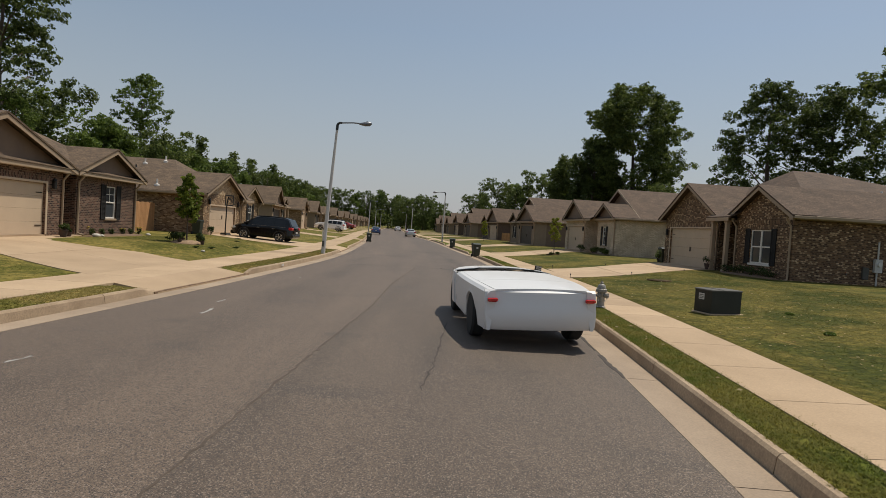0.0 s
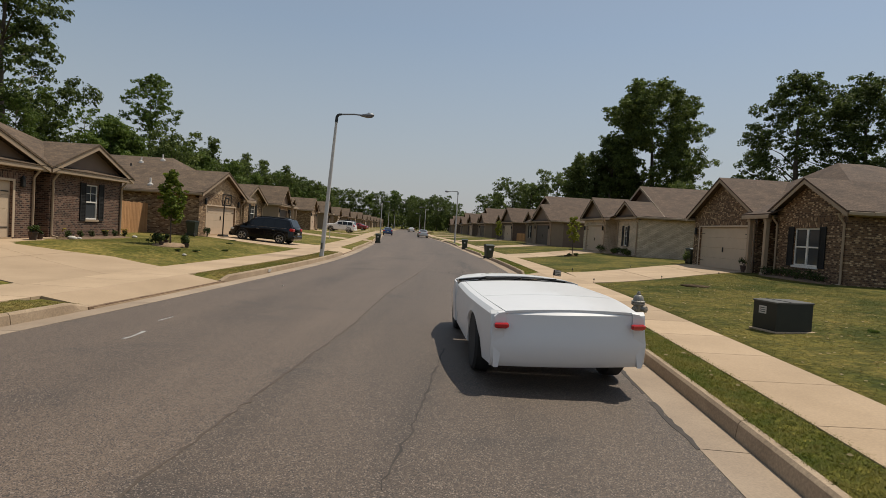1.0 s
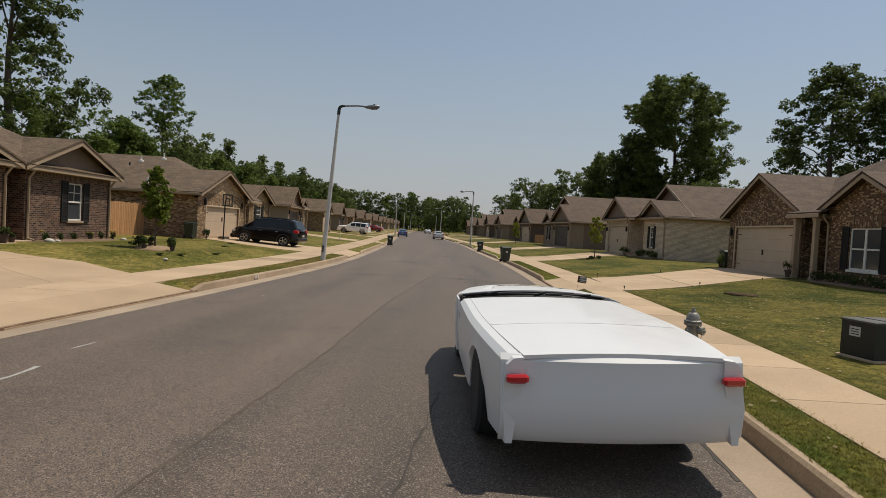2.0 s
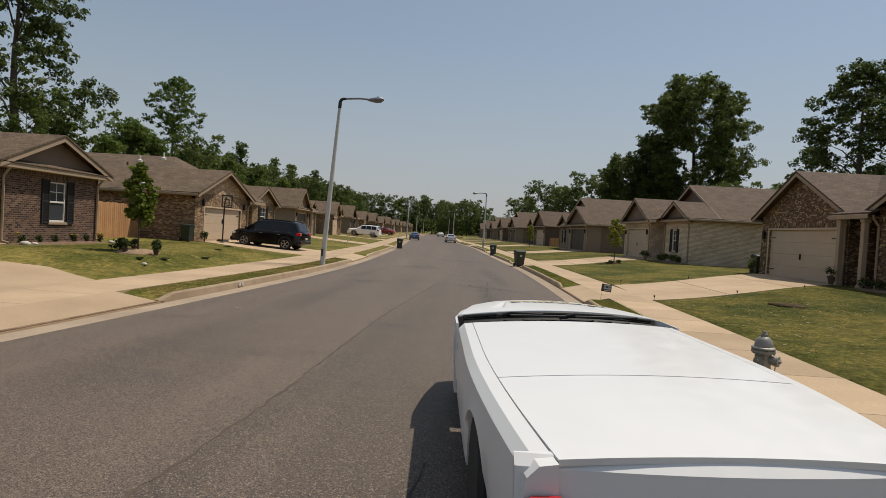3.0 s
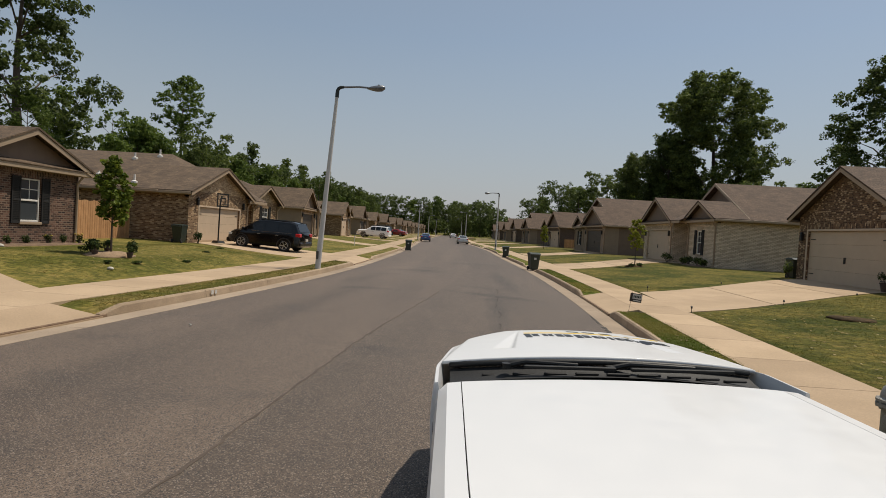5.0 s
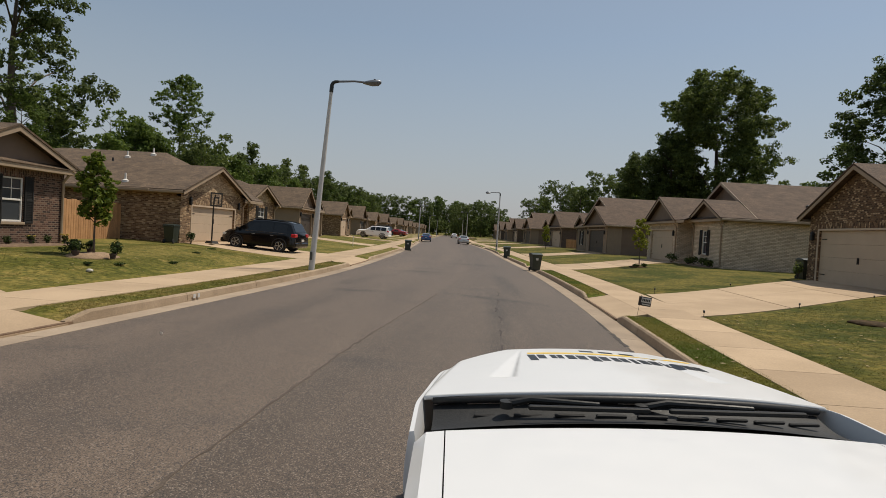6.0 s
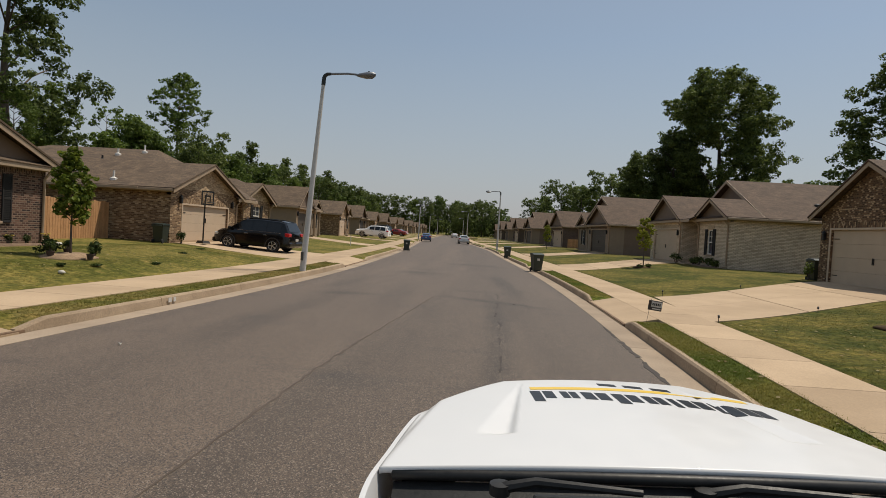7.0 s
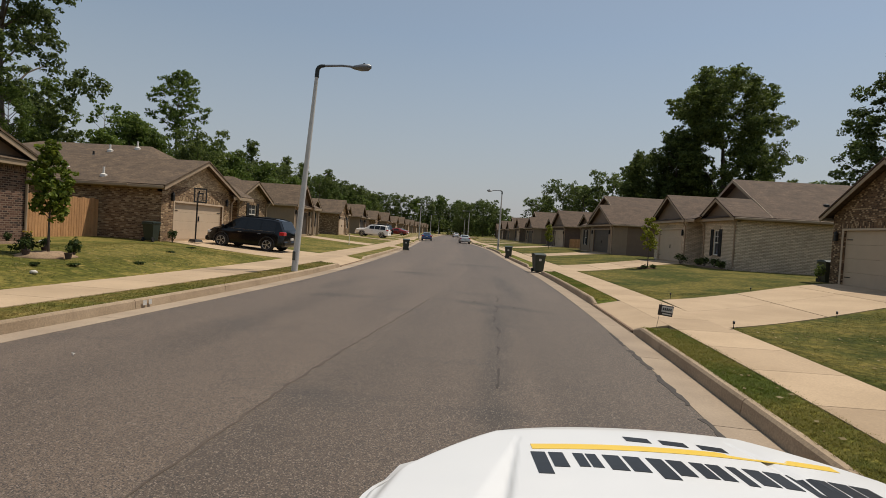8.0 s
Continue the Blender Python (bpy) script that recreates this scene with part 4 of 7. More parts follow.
        for v in (mv0,):
            t = Shape()
            t.add([(side * v, m0, eave - 0.1), (side * v, m1, eave - 0.1), (side * v, mr, ma - 0.15), (side * (v + 0.2), m0, eave - 0.1), (side * (v + 0.2), m1, eave - 0.1), (side * (v + 0.2), mr, ma - 0.15)],
                  [(0, 1, 2), (5, 4, 3), (0, 3, 4, 1), (1, 4, 5, 2), (2, 5, 3, 0)])
            part("main_gable", t, gable_mats[0] or SIDING, root)
        for a in (a0, a1):
            t = Shape()
            p = [(side * (c0 - 0.03), a, eave - 0.2), (side * (c0 - 0.03), mr, ma - 0.2), (side * (c0 - 0.004), mr, ma - 0.2), (side * (c0 - 0.004), a, eave - 0.2)]
            t.hexa(p + [(x, y, z + 0.19) for x, y, z in p])
            part("rake_board", t, TRIM, root, "taupe painted rake board")
    for u in (a0, a1):
        part("roof_gutter", Shape().box(side * (c0 + 0.1), u - 0.06, eave - 0.16, side * c1, u + 0.05, eave - 0.03, 0.012), TRIM, root)
    # small roof furniture
    for u, v, h, mat in vents:
        r0, q0, q1 = ridge or (mr, c0 + 0.1, c1 - 0.1)
        zr = eave + (ma - eave) * min((u - a0) / (r0 - a0), (a1 - u) / (a1 - r0), (v - c0) / (q0 - c0), (c1 - v) / (c1 - q1), 1)
        s = Shape().lathe([(0.15, -0.15), (0.15, 0.08), (0.05, 0.13), (0.045, h), (0.0, h)], 10, (side * v, u, zr))
        part("vent_pipe", s, mat, root, "small roof vent", smooth=True)
    downspout(root, side, g0 + 0.12 if side > 0 else g1 - 0.06, gv, base - 0.05, eave - 0.1)
    downspout(root, side, b0 + 0.1, bv, base - 0.05, bay_eave - 0.1)
    downspout(root, side, b1 - 0.1, bv, base - 0.05, bay_eave - 0.1)
    for u in (d0 - 0.36, d1 + 0.3):
        s = Shape().box(side * (gv - 0.14), u, base + 1.72, side * (gv - 0.02), u + 0.13, base + 2.0, 0.02)
        s.lathe([(0.02, 0.0), (0.085, 0.0), (0.03, 0.1), (0.0, 0.13)], 10, (side * (gv - 0.08), u + 0.065, base + 2.001))
        part("wall_lantern", s, BLACK, root, "black wall lantern")
    return root


VENT_W = FRAME
# tumbled brown brick house, east side
house("brown tumbled-brick house with twin street gables and black shutters", 1, pose(14.73, 0, 0), BRICK_MIX, BRICK_MIX_SOLDIER, SHINGLE,
      (30.2, 36.5, 0.0, 5.15), (24.5, 28.7, 0.0, 4.55), (28.7, 30.2, 2.6), (24.5, 36.5, 0.9, 14.5, 5.95, 30.5), base=0.49, eave=3.2,
      window=(1.5, 1.5, 2, 0.1), column=True, ridge=(31.4, 4.3, 5.8), vents=((27.5, 6.0, 0.25, VENT_W), (28.5, 9.0, 0.12, BLACK)))
# fittings on the tumbled-brick house's side wall
meter = thing("electric_meter", "grey electric meter and conduit on the brick side wall", "electric meter", pose(18.3, 24.5, 0.0))
part("conduit", Shape().tube([(0.0, -0.05, 0.25), (0.0, -0.05, 2.3)], 0.035, 10), STEEL, meter)
part("meter_box", Shape().box(-0.16, -0.14, 1.05, 0.16, -0.004, 1.6, 0.015), STEEL, meter, "grey steel meter box")
part("meter_dial", Shape().tube([(0.0, -0.145, 1.4), (0.0, -0.21, 1.4)], 0.09, 16), LAMP_CLEAR, meter)
part("switch_box", Shape().box(-0.62, -0.10, 0.75, -0.36, -0.004, 1.25, 0.012), BOX_TOP, meter)
tap = thing("garden_tap", "small brass garden tap on the brick side wall", "garden tap", pose(17.0, 24.5, 0.95))
part("spout", Shape().tube([(0, -0.003, 0), (0, -0.08, 0), (0, -0.11, -0.05)], 0.014, 8), CHROME, tap)
part("handle", Shape().lathe([(0.03, 0.0), (0.03, 0.012), (0.0, 0.014)], 10, (0, -0.06, 0.03)), LAMP_RED, tap)
part("stem", Shape().lathe([(0.006, 0.0), (0.006, 0.032)], 6, (0, -0.06, 0.0)), CHROME, tap)
# pale brick house, east side
house("pale grey brick house with brown siding gables", 1, pose(14.2, 0, 0), BRICK_PALE, BRICK_PALE_SOLDIER, SHINGLE,
      (50.0, 56.6, -0.5, 5.15), (44.0, 48.4, 0.0, 4.55), (48.4, 50.0, 1.7), (44.0, 54.4, 2.1, 15.5, 5.95, 49.0), base=0.6, eave=3.4,
      gable_mats=(SIDING, SIDING), band=True, window=(0.75, 1.45, 1, 0.35), main_hip=False, vents=((46.0, 6.5, 0.25, VENT_W), (45.6, 5.4, 0.1, BLACK)))
# brown house with a dark garage door, east side
e3 = house("brown-sided house with a dark brown garage door and siding gables", 1, pose(12.6, 64.1, 0, 0, 0, 5), SIDING_TAN, BRICK_DARK_SOLDIER, SHINGLE,
      (0.0, 7.2, -0.4, 5.1), (9.6, 13.6, 0.3, 4.5), (7.2, 9.6, 1.7), (0.0, 13.0, 0.9, 15.0, 6.2, 6.4), base=0.6, eave=3.25,
      gable_mats=(SIDING, SIDING), band=True, window=(0.85, 1.5, 1, 0), main_hip=False, door_mat=DOOR_BROWN, door_label="dark brown panelled garage door", side_mat=SIDING)
# dark brick house, east side
e4 = house("dark brown brick house with a tall siding gable", 1, pose(11.7, 88.0, 0, 0, 0, 6), BRICK_DARK, BRICK_DARK_SOLDIER, SHINGLE,
      (0.0, 7.0, -0.3, 5.5), (9.5, 13.5, 0.3, 4.6), (7.0, 9.5, 1.7), (0.0, 13.5, 0.9, 15.0, 5.9, 6.0), base=0.55, eave=3.35,
      gable_mats=(SIDING, SIDING), band=True, window=(0.85, 1.5, 1, 0))
# red-brown brick house, west side
house("red-brown brick house with brown siding gables and black shutters", -1, pose(-14.25, 0, 0), BRICK_RED, BRICK_RED_SOLDIER, SHINGLE_WARM,
      (17.6, 24.65, 0.0, 4.62), (25.5, 30.25, 0.0, 4.3), (24.65, 25.5, 2.0), (17.6, 30.25, 0.35, 14.5, 7.2, 24.0), base=0.55, eave=3.12,
      gable_mats=(SIDING, SIDING), band=True, window=(0.82, 1.42, 1, 0.2), door=(5.1, 1.88), ridge=(20.8, 6.8, 8.2))
# tan brick house, west side
house("tan-brown brick house with light stone-coloured gables and low hip roof", -1, pose(-13.3, 0, 0), BRICK_TAN, BRICK_TAN_SOLDIER, SHINGLE_WARM,
      (36.4, 43.2, 0.0, 4.4), (45.3, 49.8, 0.6, 4.1), (43.2, 45.3, 2.0), (36.4, 49.8, 1.6, 15.5, 5.35, 42.0), base=0.55, eave=2.93,
      window=(1.1, 1.3, 1, 0), door=(4.7, 1.66), ridge=(43.0, 4.6, 11.0), gable_mats=(BRICK_STONE, BRICK_STONE), vents=((42.2, 4.9, 0.42, VENT_W), (36.7, 2.9, 0.42, VENT_W), (41.4, 5.9, 0.36, VENT_W), (37.7, 5.4, 0.22, VENT_W), (40.0, 5.8, 0.3, BLACK)))
h3 = house("tan siding house with brown garage door and porch posts", -1, pose(-15.3, 59.6, 0, 0, 0, 4.4), SIDING_TAN, BRICK_TAN_SOLDIER, SHINGLE_WARM,
      (0.0, 5.4, 0.0, 5.0), (7.6, 11.6, 0.5, 4.2), (5.4, 7.6, 1.8), (0.0, 11.6, 1.6, 15.5, 5.6, 6.0), base=0.6, eave=3.15,
      gable_mats=(SIDING, SIDING_TAN), band=True, window=(0.95, 1.35, 1, 0), column=True, door_mat=DOOR_BROWN, door_label="dark brown panelled garage door", door=(4.2, 2.0))
h4 = house("tan brick house with light stone-coloured street gables", -1, pose(-16.2, 77.8, 0, 0, 0, 5), BRICK_TAN, BRICK_TAN_SOLDIER, SHINGLE_WARM,
      (0.0, 5.4, 0.0, 4.7), (7.6, 11.6, 0.5, 4.4), (5.4, 7.6, 1.8), (0.0, 11.6, 1.6, 15.5, 5.4, 6.0), base=0.6, eave=3.1,
      window=(0.95, 1.35, 1, 0), door=(4.2, 2.0), gable_mats=(BRICK_STONE, BRICK_STONE))
# farther houses along the bend
for i in range(12):
    y = 96.0 + 18.3 * i
    turn = 4.5 - 0.3 * i
    copy_thing(h4 if i % 2 else h3, pose(edge(-1, y, 9.4), y, 0, 0, 0, turn))
for i in range(5):
    y = 109.0 + 20.0 * i
    copy_thing(e4 if i % 2 else e3, pose(edge(1, y, 11.6), y, 0, 0, 0, 4.0 - 0.2 * i))


# ---- street furniture ----
def street_lamp(label, base, top, tip):
    root = thing("street_lamp", label, "street lamp", pose(*base), "street lamps")
    b, t, h = Vector((0, 0, 0)), Vector(top) - Vector(base), Vector(tip) - Vector(base)
    s = Shape().tube([b - Vector((0, 0, 0.1)), b + t * 0.15, b + t * 0.5, b + t * 0.96], [0.10, 0.095, 0.078, 0.055], 14)
    part("pole", s, STEEL, root, "tapered grey steel pole", smooth=True)
    d = (h - t)
    s = Shape().tube([t * 0.955, t * 0.978, t * 0.993, t + d * 0.02 + Vector((0, 0, 0.03)), t + d * 0.06 + Vector((0, 0, 0.065)), t + d * 0.13 + Vector((0, 0, 0.07))], [0.066, 0.066, 0.064, 0.06, 0.055, 0.045], 12)
    part("elbow", s, BOX_GREEN, root, "dark elbow fitting", smooth=True)
    s = Shape().tube([t + d * 0.1 + Vector((0, 0, 0.07)), t + d * 0.45 + Vector((0, 0, 0.06)), t + d * 0.72], [0.038, 0.034, 0.034], 10)
    part("arm", s, LUMINAIRE, root, smooth=True)
    u = d.normalized()
    w = Vector((-u.y, u.x, 0)).normalized()
    rings = []
    for k, r, dz in ((0.62, 0.035, 0.0), (0.68, 0.085, -0.005), (0.82, 0.15, -0.02), (0.94, 0.15, -0.02), (1.0, 0.06, -0.01)):
        c = t + d * k
        rings.append([tuple(c + w * (r * math.cos(a)) + Vector((0, 0, dz + 0.72 * r * math.sin(a)))) for a in [2 * math.pi * i / 12 for i in range(12)]])
    part("luminaire", Shape().loft(rings), LUMINAIRE, root, "grey cobra-head luminaire", smooth=True)
    part("photocell", Shape().lathe([(0.035, 0.0), (0.035, 0.06), (0.0, 0.065)], 10, tuple(t + d * 0.86 + Vector((0, 0, 0.05)))), BLACK, root, smooth=True)
    part("lens", Shape().lathe([(0.0, -0.05), (0.07, -0.04), (0.09, 0.0)], 12, tuple(t + d * 0.88 + Vector((0, 0, -0.07)))), LAMP_CLEAR, root, smooth=True)
    part("hand_hole_cover", Shape().box(-0.045, -0.113, 0.35, 0.045, -0.09, 0.62, 0.01), BOX_TOP, root, "dark cover plate near the foot")
    return root


street_lamp("leaning grey steel street lamp with a single arm over the road", (-4.99, 29.65, 0.14), (-4.67, 29.9, 6.42), (-3.06, 30.2, 6.62))
for side, y, h in ((1, 68.0, 5.85), (-1, 104.0, 5.8), (1, 128.0, 6.0), (-1, 150.0, 5.6), (1, 186.0, 6.0), (-1, 215.0, 6.0)):
    x = edge(side, y, 0.7)
    street_lamp("grey steel street lamp with a single arm over the road", (x, y, 0.14), (x + 0.06, y + 0.1, h), (x - side * 1.4, y, h + 0.04))


def hydrant(m):
    root = thing("fire_hydrant", "silver-grey cast fire hydrant with chained side caps on the verge", "fire hydrant", m)
    s = Shape().lathe([(0.15, -0.05), (0.15, 0.03), (0.115, 0.05), (0.105, 0.10), (0.105, 0.42), (0.115, 0.45), (0.155, 0.455), (0.155, 0.49), (0.12, 0.50), (0.12, 0.505)], 24)
    part("barrel", s, HYDRANT, root, smooth=True)
    s = Shape().lathe([(0.155, 0.506), (0.155, 0.53), (0.12, 0.545), (0.118, 0.58), (0.10, 0.64), (0.065, 0.675), (0.055, 0.68)], 24)
    part("bonnet", s, HYDRANT, root, smooth=True)
    s = Shape().lathe([(0.048, 0.681), (0.048, 0.72), (0.035, 0.728), (0.03, 0.76), (0.0, 0.762)], 6)
    part("operating_nut", s, HYDRANT, root)
    for k in range(8):
        a = 2 * math.pi * (k + 0.5) / 8
        part("bolt", Shape().lathe([(0.014, 0.0), (0.014, 0.1), (0.0, 0.105)], 6, (0.137 * math.cos(a), 0.137 * math.sin(a), 0.438)), HYDRANT, root)
    for a, r in ((200, 0.058), (20, 0.058), (290, 0.075)):
        c, sn = math.cos(radians(a)), math.sin(radians(a))
        s = Shape().tube([(0.09 * c, 0.09 * sn, 0.36), (0.16 * c, 0.16 * sn, 0.36)], r * 0.85, 14)
        s.tube([(0.155 * c, 0.155 * sn, 0.36), (0.205 * c, 0.205 * sn, 0.36)], r, 14)
        s.tube([(0.2 * c, 0.2 * sn, 0.36), (0.235 * c, 0.235 * sn, 0.36)], 0.025, 6)
        cap = part("outlet_cap", s, HYDRANT, root, smooth=True)
        part("chain", Shape().tube([(0.17 * c, 0.17 * sn, 0.31), (0.16 * c, 0.16 * sn, 0.22), (0.13 * c, 0.13 * sn, 0.19), (0.105 * c, 0.105 * sn, 0.26)], 0.008, 6), STEEL, cap)
    return root


hydrant(pose(3.86, 14.86, 0.145, 0, 0, 25) @ Matrix.Scale(0.80, 4))


def utility_box(m):
    root = thing("utility_box", "dark green pad-mounted transformer box on a concrete pad", "transformer box", m)
    part("pad", Shape().box(-0.05, -0.09, -0.06, 1.10, 0.80, 0.03, 0.012), CONCRETE, root, "pale concrete pad")
    s = Shape()
    rings = [[(0, 0, 0.032), (1.0, 0, 0.032), (1.0, 0.74, 0.032), (0, 0.74, 0.032)], [(0, 0, 0.60), (1.0, 0, 0.60), (1.0, 0.74, 0.60), (0, 0.74, 0.60)]]
    part("cabinet", s.loft(rings), BOX_GREEN, root)
    s = Shape().loft([[(-0.02, -0.02, 0.602), (1.02, -0.02, 0.602), (1.02, 0.76, 0.602), (-0.02, 0.76, 0.602)], [(-0.02, -0.02, 0.63), (1.02, -0.02, 0.63), (1.02, 0.76, 0.63), (-0.02, 0.76, 0.63)], [(0.02, 0.0, 0.645), (0.98, 0.0, 0.645), (0.98, 0.74, 0.645), (0.02, 0.74, 0.645)]])
    part("lid", s, BOX_TOP, root, "sun-faded lid")
    part("lid_seam", Shape().box(0.33, -0.018, 0.6455, 0.36, 0.757, 0.653), BOX_GREEN, root)
    part("warning_sticker", Shape().box(-0.004, 0.32, 0.36, -0.0005, 0.56, 0.52), STICKER, root, "weathered white sticker")
    for k in range(3):
        part("print_bar", Shape().box(-0.0065, 0.35, 0.39 + 0.04 * k, -0.0045, 0.53, 0.405 + 0.04 * k), BOX_GREEN, root)
    return root


utility_box(pose(6.25, 14.5, 0.17, 0, 0, 14) @ Matrix.Diagonal((0.82, 0.72, 0.88, 1)))


def wheelie_bin(label, m, h=0.88):
    root = thing("wheelie_bin", label, "rubbish bin", m, "rubbish bins")
    k = h / 1.0
    rings = []
    for z, w, d in ((0.05, 0.21, 0.22), (0.10, 0.22, 0.235), (0.86, 0.28, 0.31), (0.90, 0.30, 0.33), (0.93, 0.30, 0.33)):
        rings.append([(-w * k, -d * k, z * k), (w * k, -d * k, z * k), (w * k, d * k, z * k), (-w * k, d * k, z * k)])
    part("body", Shape().loft(rings), BIN, root)
    rings = []
    for y, z in ((-0.37, 0.94), (-0.2, 1.0), (0.1, 1.02), (0.36, 0.97)):
        rings.append([(-0.31 * k, y * k, 0.932 * k), (0.31 * k, y * k, 0.932 * k), (0.30 * k, y * k, z * k), (-0.30 * k, y * k, z * k)])
    part("lid", Shape().loft(rings), BIN, root, "domed dark lid")
    part("handle", Shape().tube([(-0.26 * k, 0.36 * k, 0.86 * k), (-0.26 * k, 0.42 * k, 0.90 * k), (0.26 * k, 0.42 * k, 0.90 * k), (0.26 * k, 0.36 * k, 0.86 * k)], 0.016, 8), BIN, root)
    for x in (-0.25, 0.25):
        part("wheel", Shape().tube([((x - 0.03) * k, 0.25 * k, 0.11 * k), ((x + 0.03) * k, 0.25 * k, 0.11 * k)], 0.11 * k, 14), TYRE, root)
    part("emblem", Shape().box(-0.07 * k, -0.315 * k, 0.62 * k, 0.07 * k, -0.29 * k, 0.74 * k), STICKER, root)
    return root


wheelie_bin("dark green wheeled rubbish bin standing in the gutter", pose(3.38, 39.4, 0.0, 0, 0, 12))
wheelie_bin("dark green wheeled rubbish bin standing in the gutter", pose(2.62, 53.4, 0.0, 0, -2, -6))
wheelie_bin("dark green wheeled rubbish bin standing in the gutter", pose(-5.22, 56.4, 0.0, 0, 1.5, 5))
wheelie_bin("green wheeled rubbish bin against the tan brick side wall", pose(-13.4, 35.9, 0.45, 0, 0, 180), 0.86)
wheelie_bin("dark wheeled rubbish bin beside the garage wall", pose(14.95, 37.0, 0.47, 0, 0, 0), 0.95)


def yard_sign(m):
    root = thing("yard_sign", "small dark brown and white yard sign on wire legs", "yard sign", m)
    part("wire_leg", Shape().tube([(-0.2, 0, -0.05), (-0.17, 0, 0.62)], 0.006, 6), BLACK, root)
    part("wire_leg", Shape().tube([(0.2, 0, 0.34), (0.2, 0, 0.62)], 0.006, 6), BLACK, root)
    part("board", Shape().box(-0.24, -0.008, 0.3, 0.24, 0.008, 0.58, 0.004), DOOR_DARK, root, "dark brown board")
    part("white_band", Shape().box(-0.14, -0.0125, 0.40, 0.225, -0.0085, 0.55), SIGN_WHITE, root)
    part("print_bar", Shape().box(-0.10, -0.0125, 0.335, 0.2, -0.0085, 0.365), SIGN_WHITE, root)
    part("print_bar", Shape().box(-0.225, -0.0125, 0.42, -0.19, -0.0085, 0.56), POT, root)
    for k in range(5):
        part("print_bar", Shape().box(-0.11 + 0.062 * k, -0.0165, 0.44, -0.07 + 0.062 * k, -0.0130, 0.51), BLACK, root)
    return root


yard_sign(pose(4.12, 23.25, 0.14, 0, 6, -4) @ Matrix.Diagonal((0.54, 1, 0.70, 1)))


def path_light(m):
    root = thing("path_light", "small black path light at the driveway's edge", "path light", m, "path lights")
    part("stake", Shape().lathe([(0.008, -0.05), (0.01, 0.16)], 8), BLACK, root)
    part("lamp_head", Shape().lathe([(0.02, 0.161), (0.03, 0.17), (0.028, 0.22), (0.04, 0.225), (0.0, 0.255)], 12), BLACK, root, smooth=True)
    return root


for x, y, z in ((5.45, 23.42, 0.15), (8.75, 25.9, 0.22), (12.2, 28.4, 0.36), (6.0, 28.7, 0.16), (9.6, 31.9, 0.25)):
    path_light(pose(x, y, z) @ Matrix.Scale(0.72, 4))

# basketball hoop
root = thing("basketball_hoop", "portable basketball hoop with a black-framed backboard beside the driveway", "basketball hoop", pose(-12.35, 37.75, 0.47, 0, 0, 62) @ Matrix.Diagonal((0.8, 1, 1, 1)))
part("base_tank", Shape().loft([[(-0.25, -0.2, 0), (0.25, -0.2, 0), (0.25, 0.35, 0), (-0.25, 0.35, 0)], [(-0.2, -0.14, 0.12), (0.2, -0.14, 0.12), (0.2, 0.28, 0.12), (-0.2, 0.28, 0.12)]]), BLACK, root)
part("pole", Shape().tube([(0, 0.1, 0.08), (0, 0.06, 2.0), (0, -0.05, 2.35)], 0.04, 10), BLACK, root)
part("board", Shape().box(-0.36, -0.13, 1.85, 0.36, -0.115, 2.42), ACRYLIC, root, "clear acrylic backboard").visible_shadow = False
s = Shape()
for q in ((-0.42, -0.34, 1.80, 2.47), (0.34, 0.42, 1.80, 2.47), (-0.339, 0.339, 1.80, 1.87), (-0.339, 0.339, 2.40, 2.47), (-0.19, -0.13, 1.94, 2.26), (0.13, 0.19, 1.94, 2.26), (-0.129, 0.129, 2.19, 2.26)):
    s.box(q[0], -0.145, q[2], q[1], -0.131, q[3])
part("board_frame", s, BLACK, root)
ring = [(0.23 * math.cos(a), -0.4 + 0.23 * math.sin(a), 1.92) for a in [2 * math.pi * k / 16 for k in range(17)]]
part("rim", Shape().tube(ring, 0.012, 6), BOX_TOP, root)

# cedar fence between the two west houses
root = thing("wooden_fence", "new orange-brown cedar board fence between two houses", "fence", pose(-16.1, 30.35, 0.42))
n = int(6.0 / 0.145)
for k in range(n):
    h = 1.72 + 0.02 * math.sin(k * 1.7)
    part("board", Shape().box(-0.01, k * 0.145 + 0.004, 0.03, 0.012, k * 0.145 + 0.139, h, 0.004), FENCE, root)
for z in (0.3, 0.95, 1.5):
    part("rail", Shape().box(-0.06, 0.0, z, -0.0105, n * 0.145, z + 0.09), FENCE, root)
for y in (0.05, 1.9, 3.8, 5.7):
    part("post", Shape().box(-0.16, y, -0.1, -0.061, y + 0.1, 1.75), FENCE, root)
# low fence by the dark brick house
root = thing("wooden_fence", "low orange-brown wooden fence beside the dark brick house", "fence", pose(11.8, 86.4, 0.42))
for k in range(24):
    part("board", Shape().box(k * 0.15 + 0.004, -0.01, 0.03, k * 0.15 + 0.144, 0.012, 1.25, 0.004), FENCE, root)
for z in (0.3, 1.0):
    part("rail", Shape().box(0.0, 0.0125, z, 3.6, 0.06, z + 0.09), FENCE, root)


